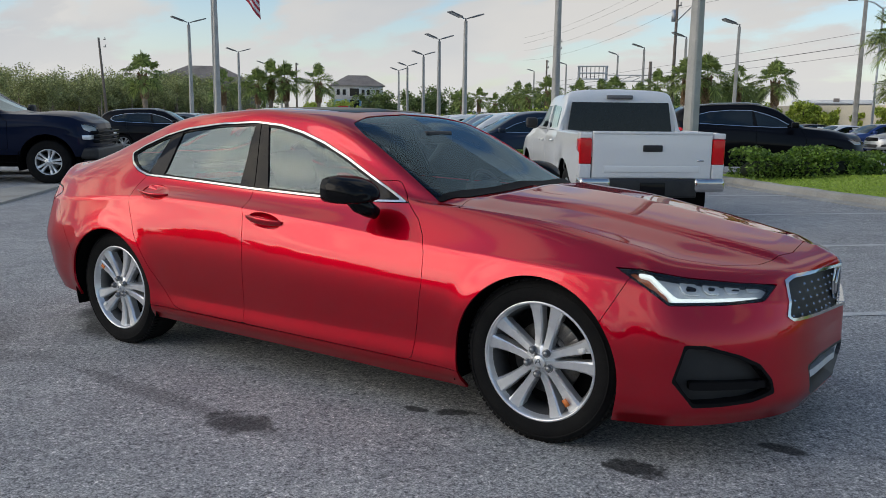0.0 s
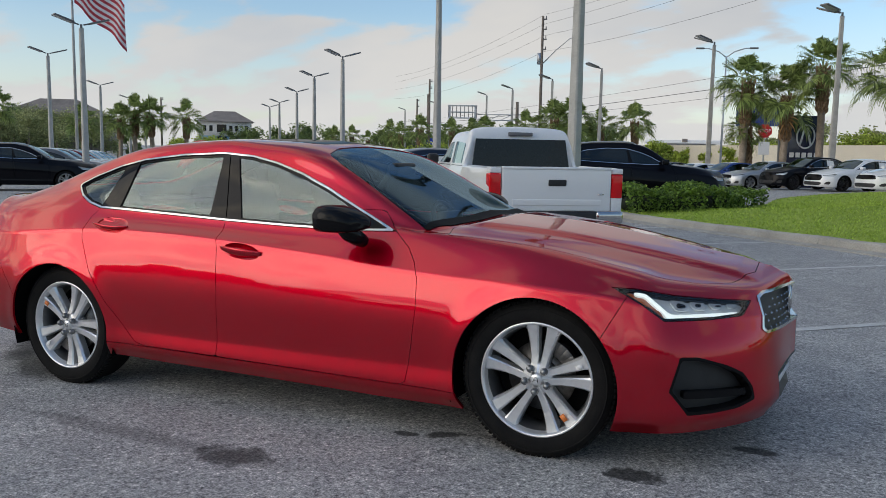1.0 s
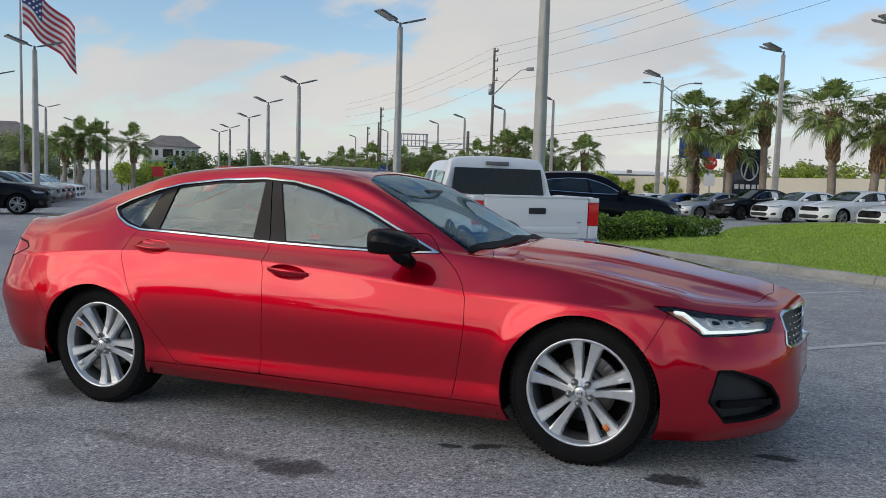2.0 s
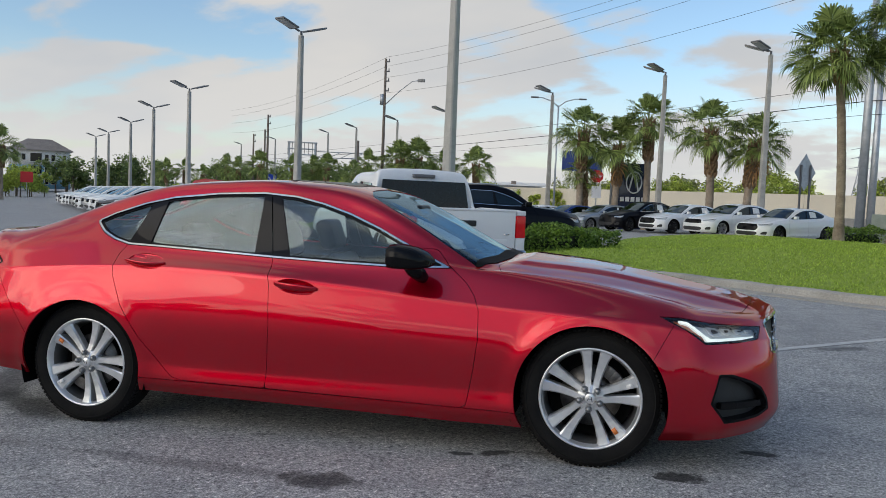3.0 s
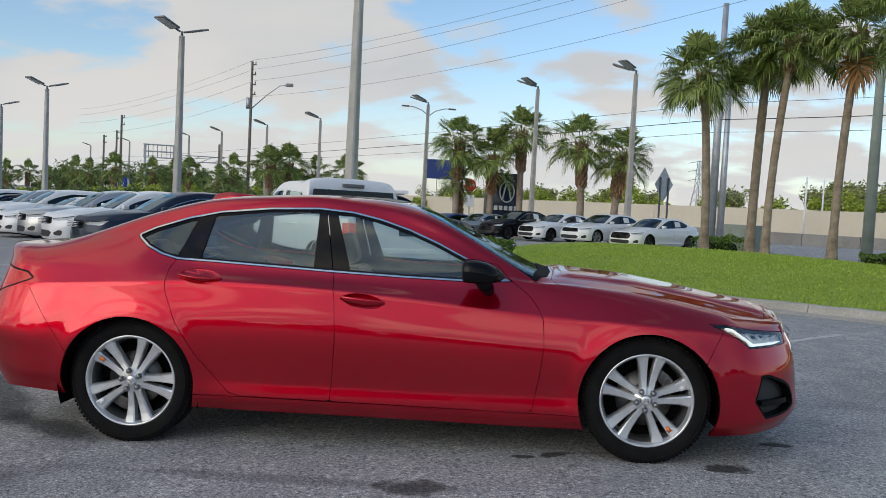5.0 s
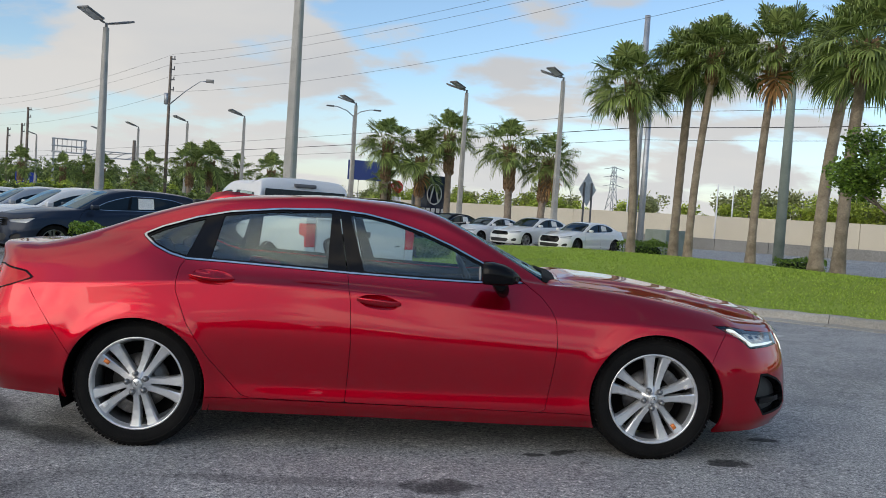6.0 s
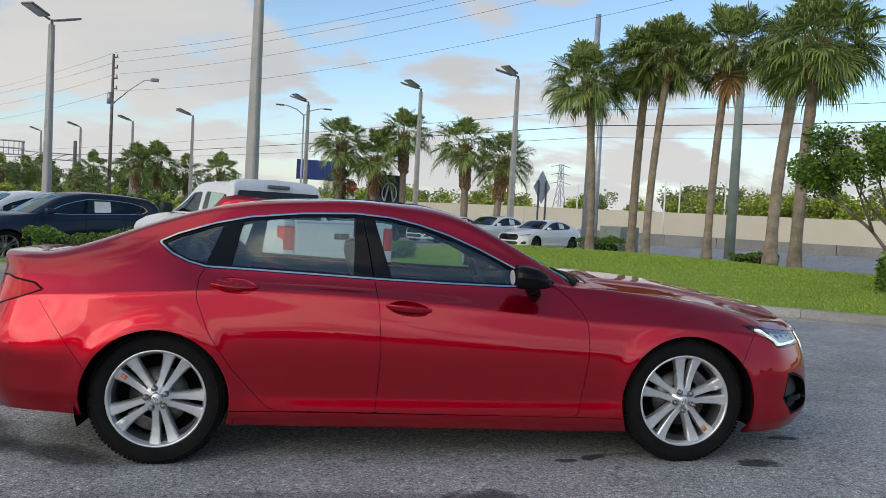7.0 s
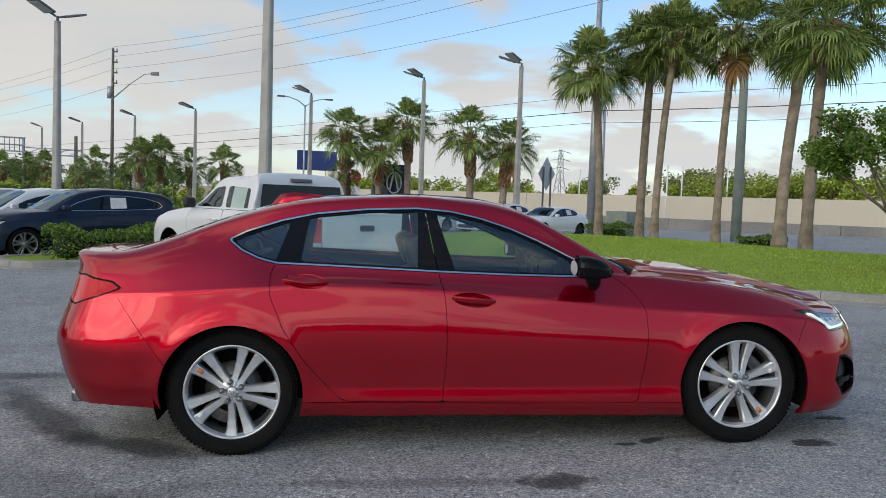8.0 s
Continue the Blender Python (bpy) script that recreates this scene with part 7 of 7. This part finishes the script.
PICKUP_NET = [
    [(-2.62, 0.88, 0.56), (-2, 0.88, 0.52), (-1.62, 0.88, 0.51), (-1.35, 0.88, 0.51), (-1.04, 0.88, 0.51), (-1, 0.88, 0.51), (-0.58, 0.88, 0.51), (0.1, 0.88, 0.51), (0.6, 0.88, 0.51), (1.05, 0.88, 0.51), (1.62, 0.88, 0.51), (2.1, 0.88, 0.49), (2.4, 0.82, 0.48), (2.6, 0.5, 0.48), (2.64, 0, 0.48)],
    [(-2.63, 0.925, 0.68), (-2, 0.925, 0.64), (-1.62, 0.93, 0.64), (-1.35, 0.925, 0.63), (-1.04, 0.925, 0.63), (-1, 0.925, 0.63), (-0.58, 0.925, 0.63), (0.1, 0.925, 0.63), (0.6, 0.925, 0.63), (1.05, 0.925, 0.63), (1.62, 0.93, 0.64), (2.1, 0.92, 0.63), (2.44, 0.84, 0.62), (2.64, 0.5, 0.62), (2.68, 0, 0.62)],
    [(-2.63, 0.94, 0.87), (-2, 0.945, 0.87), (-1.62, 0.95, 0.87), (-1.35, 0.94, 0.85), (-1.04, 0.935, 0.85), (-1, 0.935, 0.85), (-0.58, 0.935, 0.85), (0.1, 0.935, 0.85), (0.6, 0.935, 0.85), (1.05, 0.94, 0.85), (1.62, 0.95, 0.87), (2.1, 0.93, 0.85), (2.43, 0.84, 0.83), (2.63, 0.5, 0.83), (2.67, 0, 0.83)],
    [(-2.62, 0.93, 1.09), (-2, 0.935, 1.09), (-1.62, 0.935, 1.09), (-1.35, 0.93, 1.08), (-1.04, 0.93, 1.08), (-1, 0.93, 1.08), (-0.58, 0.93, 1.08), (0.1, 0.93, 1.08), (0.6, 0.93, 1.07), (1.05, 0.93, 1.06), (1.62, 0.93, 1.05), (2.1, 0.89, 1.03), (2.4, 0.8, 0.98), (2.6, 0.48, 0.96), (2.65, 0, 0.96)],
    [(-2.61, 0.915, 1.22), (-2, 0.915, 1.22), (-1.62, 0.915, 1.22), (-1.35, 0.915, 1.22), (-1.04, 0.915, 1.22), (-1, 0.9, 1.19), (-0.58, 0.9, 1.21), (0.1, 0.9, 1.21), (0.6, 0.9, 1.21), (1.05, 0.89, 1.21), (1.62, 0.86, 1.16), (2.1, 0.8, 1.1), (2.35, 0.74, 1.03), (2.56, 0.46, 0.99), (2.62, 0, 0.99)],
    [(-2.61, 0.83, 1.225), (-2, 0.83, 1.225), (-1.62, 0.83, 1.225), (-1.35, 0.83, 1.225), (-1.04, 0.83, 1.225), (-0.99, 0.795, 1.56), (-0.58, 0.795, 1.61), (0.1, 0.795, 1.61), (0.6, 0.8, 1.39), (1.05, 0.8, 1.22), (1.62, 0.74, 1.19), (2.1, 0.66, 1.14), (2.35, 0.58, 1.07), (2.5, 0.36, 1.02), (2.56, 0, 1.02)],
    [(-2.61, 0.8, 0.7), (-2, 0.8, 0.7), (-1.62, 0.8, 0.7), (-1.35, 0.8, 0.7), (-1.04, 0.8, 0.7), (-0.96, 0.69, 1.675), (-0.58, 0.69, 1.705), (0.1, 0.69, 1.695), (0.55, 0.68, 1.43), (1.05, 0.55, 1.24), (1.62, 0.45, 1.22), (2.1, 0.4, 1.17), (2.35, 0.36, 1.09), (2.46, 0.22, 1.04), (2.5, 0, 1.04)],
    [(-2.61, 0, 0.69), (-2, 0, 0.69), (-1.62, 0, 0.69), (-1.35, 0, 0.69), (-1.04, 0, 0.69), (-0.94, 0, 1.71), (-0.58, 0, 1.74), (0.1, 0, 1.73), (0.5, 0, 1.5), (1.08, 0, 1.26), (1.62, 0, 1.24), (2.1, 0, 1.18), (2.38, 0, 1.1), (2.44, 0, 1.06), (2.46, 0, 1.06)]]


def pickup(colour, label, alloy, papers=False, blunt=False):
    root = thing("pickup_truck", Matrix(), label, "pickup truck")
    net = PICKUP_NET
    if blunt:
        # a shorter, upright nose with a high flat bonnet
        net = [[(x if x < 1.62 else 1.62 + (x - 1.62) * .76, y if x < 1.62 else min(y * 1.05, .95), z if i < 4 or x < 1.0 else z + .075 * min((x - 1.0) / 1.2, 1)) for x, y, z in track] for i, track in enumerate(PICKUP_NET)]
    car = Car(net, 10, 7, .004)
    side = lambda x, y, z, l: (y > .5) & (x > -.98) & (z > 1.2)
    front = lambda x, y, z, l: x > 1.7
    for x in (-1.62, 1.62):
        car.circle(x, .40, .475, .6)
    inner = car.mesh
    rear_w, front_w = [(-.88, 1.25), (-.86, 1.54), (-.22, 1.575), (-.20, 1.25)], [(-.10, 1.25), (-.11, 1.575), (.20, 1.54), (.50, 1.38), (.80, 1.25)]
    glass = [car.take(o, "xz", side, 0) for o in (rear_w, front_w)]
    screen = car.take([(.22, -.5), (.24, .45), (.32, .60), (.62, .68), (.93, .74), (1.0, .5), (1.02, -.5)], "xy", lambda x, y, z, l: (z > 1.1) & (x > 0) & (x < 1.3) & (l > 5.3), 0)
    lamp = car.take([(1.36, 1.06), (1.62, 1.04), (1.90, .99), (1.88, .88), (1.60, .90), (1.38, .96)], "front", front, 0)
    grille = car.take([(-.5, .96), (.44, .96), (.50, .88), (.44, .68), (-.5, .66)], "yz", lambda x, y, z, l: x > 2.1, 0)
    doors = [car.take(o, "xz", lambda x, y, z, l: (y > .7) & (x > -1.1), .004) for o in ([(-.95, .60), (-.95, 1.22), (-.17, 1.22), (-.15, .60)], [(-.14, .60), (-.16, 1.22), (.86, 1.22), (1.0, 1.08), (.98, .60)])]
    part_mesh("body", panel_mesh("body", car.mesh, flange=.012), colour, root)
    part_mesh("inner_shell", panel_mesh("inner_shell", (lambda m: split(m, np.where(m[0][:, 0] > -.90, -1.0, 1.0))[0])(inner), inward=.06), LINER, root)
    for s in (-1, 1):
        for name, mesh in zip(("rear_door", "front_door"), doors):
            ob = part_mesh(name, panel_mesh(name, mesh, (s,), flange=.01), colour, root)
        for x, z in ((-.76, 1.08), (.04, 1.06)):
            bm = bmesh.new()
            tube(bm, [((x - .10, s * .94, z), .01), ((x - .08, s * .965, z), .014), ((x + .08, s * .965, z), .014), ((x + .10, s * .94, z), .01)], 8)
            part("door_handle", bm, colour, root)
        for mesh in glass:
            part_mesh("side_window", panel_mesh("side_window", mesh, (s,), inward=.008), GLASS if papers else DARK_GLASS, root)
        if papers:
            part_mesh("window_paper", panel_mesh("window_paper", between(glass[0], (-.74, -.74), (-.34, -.34), 1.1, 1.6), (s,), inward=.016), PAPER, root, "white paper sheet in the rear window")
        hl = part_mesh("headlight", panel_mesh("headlight", lamp, (s,)), LENS, root)
        part_mesh("lamp_housing", panel_mesh("lamp_housing", lamp, (s,), inward=.03), REFLECTOR, hl)
        bm = bmesh.new()
        box(bm, .72, .84, s * 1.0 - .10, s * 1.0 + .09, 1.22, 1.38, .05, None, 4)
        part("door_mirror", bm, BLACK_PLASTIC, root)
        # tail lamp in the rear corner
        bm = bmesh.new()
        box(bm, -2.655, -2.46, s * .855 - .078, s * .855 + .080, .86, 1.165, .02, None, 3)
        tl = part("tail_light", bm, TAIL_RED, root, "red tail light with a clear lower lens")
        bm = bmesh.new()
        box(bm, -2.64, -2.46, s * .855 - .085, s * .855 + .070, 1.167, 1.235, .015, None, 3)
        part("bed_corner_cap", bm, colour, root)
        bm = bmesh.new()
        box(bm, -2.652, -2.47, s * .855 - .074, s * .855 + .076, .69, .86, .015, None, 3)
        part("reversing_lens", bm, HOUSING, tl, "clear grey reversing lens")
        bm = bmesh.new()
        box(bm, -2.74, -2.46, s * .735 - .20, s * .735 + .20, .53, .70, .06, None, 4)
        part("bumper_corner", bm, CHROME, root, "chrome rear bumper corner")
    part_mesh("windscreen", panel_mesh("windscreen", screen, inward=.004), GLASS if papers else DARK_GLASS, root)
    part_mesh("grille", panel_mesh("grille", grille, inward=.02, flange=-.02), BLACK_PLASTIC, root)
    if blunt:
        bm = bmesh.new()
        box(bm, 2.16, 2.47, -.90, .90, .44, .64, .05, None, 3)
        box(bm, 2.20, 2.45, -.84, .84, .30, .44, .04, None, 3)
        part("front_bumper", bm, BLACK_PLASTIC, root, "black front bumper")
        for z in (.72, .80, .88):
            bm = bmesh.new()
            box(bm, 2.30, 2.455, -.70, .70, z, z + .05, .015)
            part("grille_bar", bm, BLACK_GLOSS, root)
        for side_of in (-1, 1):
            bm = bmesh.new()
            box(bm, 2.10, 2.36, side_of * .80 - .10, side_of * .80 + .115, .78, .86, .02)
            part("lower_lamp", bm, REFLECTOR, root, "clear lower headlight")
            bm = bmesh.new()
            box(bm, 2.02, 2.12, side_of * .875 - .03, side_of * .875 + .055, .93, 1.00, .015)
            part("side_marker", bm, AMBER, root, "amber side marker")
    # tailgate
    bm = bmesh.new()
    box(bm, -2.655, -2.585, -.765, .765, .69, 1.245, .018, None, 3)
    box(bm, -2.663, -2.64, -.62, .62, .76, .84, .010, None, 3)
    box(bm, -2.665, -2.60, -.765, .765, 1.215, 1.25, .012, None, 2)
    gate = part("tailgate", bm, colour, root)
    bm = bmesh.new()
    box(bm, -2.672, -2.64, -.125, .125, 1.01, 1.09, .012, None, 2)
    part("tailgate_handle", bm, BLACK_PLASTIC, gate, "black tailgate handle")
    bm = bmesh.new()
    box(bm, -2.665, -2.65, -.66, -.58, .90, .915, .0)
    part("badge", bm, CHROME, gate)
    bm = bmesh.new()
    box(bm, -2.72, -2.52, -.58, .58, .46, .69, .03, None, 2)
    bumper = part("rear_bumper", bm, BLACK_PLASTIC, root, "black centre of the rear bumper")
    bm = bmesh.new()
    box(bm, -2.735, -2.71, -.16, .16, .49, .645, .006)
    part("plate_frame", bm, BLACK_GLOSS, bumper)
    # rear window of the cab
    bm = bmesh.new()
    vs = [bm.verts.new(p) for p in ((-1.057, -.765, 1.22), (-1.057, .765, 1.22), (-1.027, .705, 1.61), (-1.027, -.705, 1.61))]
    more = [bm.verts.new(v.co + Vector((.03, 0, 0))) for v in vs]
    bm.faces.new(vs[::-1])
    for k in range(4):
        bm.faces.new((vs[k], vs[(k + 1) % 4], more[(k + 1) % 4], more[k]))
    part("rear_window", bm, DARK_PANE, root, "dark tinted rear window of the cab", False)
    bm = bmesh.new()
    box(bm, -1.0, -.90, -.19, .19, 1.655, 1.71, .015)
    part("brake_light", bm, LAMP_GREY, root)
    bm = bmesh.new()
    box(bm, -2.4, 2.2, -.60, .60, .40, .56)
    part("chassis", bm, LINER, root)
    for x in (-1.62, 1.62):
        for s in (-1, 1):
            wheel_well(root, x, s, .39, .50, .45, .92)
            wheel_parts(root, (x, s * .87, .385), s, radians(15), .385, .23, False, 40, alloy=alloy, detail=False)
    return root


def park(car, x, y, heading, scale=1.0, height=1.0):
    car.matrix_world = Matrix.Translation((x, y, level(x, y))) @ Matrix.Rotation(radians(heading), 4, "Z") @ Matrix.Diagonal((scale, scale, scale * height, 1))
    return car


def park_copy(car, x, y, heading, scale=1.0, height=1.0):
    m = Matrix.Translation((x, y, level(x, y))) @ Matrix.Rotation(radians(heading), 4, "Z")
    new_car = copy_thing(car, m)
    new_car.matrix_world = m @ Matrix.Diagonal((scale, scale, scale * height, 1))
    return new_car


# the white pickup behind the red car
truck = pickup(WHITE, "white crew-cab pickup truck standing with its tailgate shut", DULL_ALLOY, True)
TRUCK_HEADING = 127
h = Vector((math.cos(radians(TRUCK_HEADING)), math.sin(radians(TRUCK_HEADING)), 0))
tail_at = Vector((-.58, 6.02, 0))
c = tail_at + h * 2.60
park(truck, c.x, c.y, TRUCK_HEADING, .98, 1.05)
# the dark pickup in the facing row
dark = pickup(NAVY, "dark navy pickup truck with bright alloy wheels", ALLOY, False, True)
park(dark, -15.7, 5.2, 42, 1.2)

white_sedan = other_car("sedan", WHITE, "white four-door sedan parked in the row", True)
white_saloon = other_car("sedan", WHITE, "white sedan with a wide black grille and black wheels", True, DARK_ALLOY, True)
white_suv = other_car("suv", WHITE, "white SUV parked in the row", False)
silver_suv = other_car("suv", SILVER, "silver SUV parked in the row", False)
black_suv = other_car("suv", BLACK, "black SUV with chrome window trim", False, None, False, True)
slate_suv = other_car("suv", SLATE, "slate blue SUV parked behind the hedge", True)
grey_suv = other_car("suv", GREY, "grey SUV parked in the row", False)
silver_sedan = other_car("sedan", SILVER, "silver sedan parked in the row", True)
black_sedan = other_car("sedan", BLACK, "black compact car parked in the row", True, DARK_ALLOY)
maroon_suv = other_car("suv", MAROON, "dark red SUV in the far row", False)
blue_sedan = other_car("sedan", BLUE, "blue sedan parked in the row", False)

# right-hand row, noses towards the lawn
FACE = 220
bx, by = 7.35, 27.4
row = [(white_saloon, .97, 1.0), (white_sedan, .98, 1.02), (white_saloon, .94, 1.0), (black_sedan, .92, 1.12), (silver_sedan, .92, 1.02), (blue_sedan, .95, 1.0), (white_sedan, .95, 1.0), (black_sedan, .95, 1.05)]
first = set()
for k, (car, s, hh) in enumerate(row):
    x, y = bx - 1.75 * k, by + 1.68 * k
    (park_copy if car in first else park)(car, x, y, FACE, s * .90, hh)
    first.add(car)
# row behind the hedge and along the left
sx, sy = -7.25, 14.6
cars = [slate_suv, white_suv, silver_suv, white_sedan, white_suv, silver_suv, black_sedan, white_suv, white_suv, silver_suv, white_sedan, white_suv, silver_suv, white_suv, white_suv, white_sedan, silver_suv, white_suv]
for k, car in enumerate(cars):
    a = k * 2.95 if k < 6 else k * 2.95 + 3
    x, y = sx - .665 * a, sy + .747 * a
    (park_copy if car in first else park)(car, x, y, 221, 1.0, .96)
    first.add(car)
# black SUV across the hedge
park(black_suv, -2.1, 18.4, 24, 1.03, 1.06)
first.add(black_suv)
# facing row on the far left
park_copy(black_suv, -17.4, 7.1, 41, .95, .97)
park_copy(black_suv, -24.5, 17.0, 40, 1.03, 1.02)
for k, (car, gap) in enumerate(((grey_suv, 9), (grey_suv, 12), (maroon_suv, 15.5), (maroon_suv, 18.5), (white_suv, 22), (white_suv, 25), (silver_suv, 28))):
    x, y = -25.0 - .665 * gap, 17.0 + .747 * gap
    (park_copy if car in first else park)(car, x, y, 40, 1.0, 1.0)
    first.add(car)
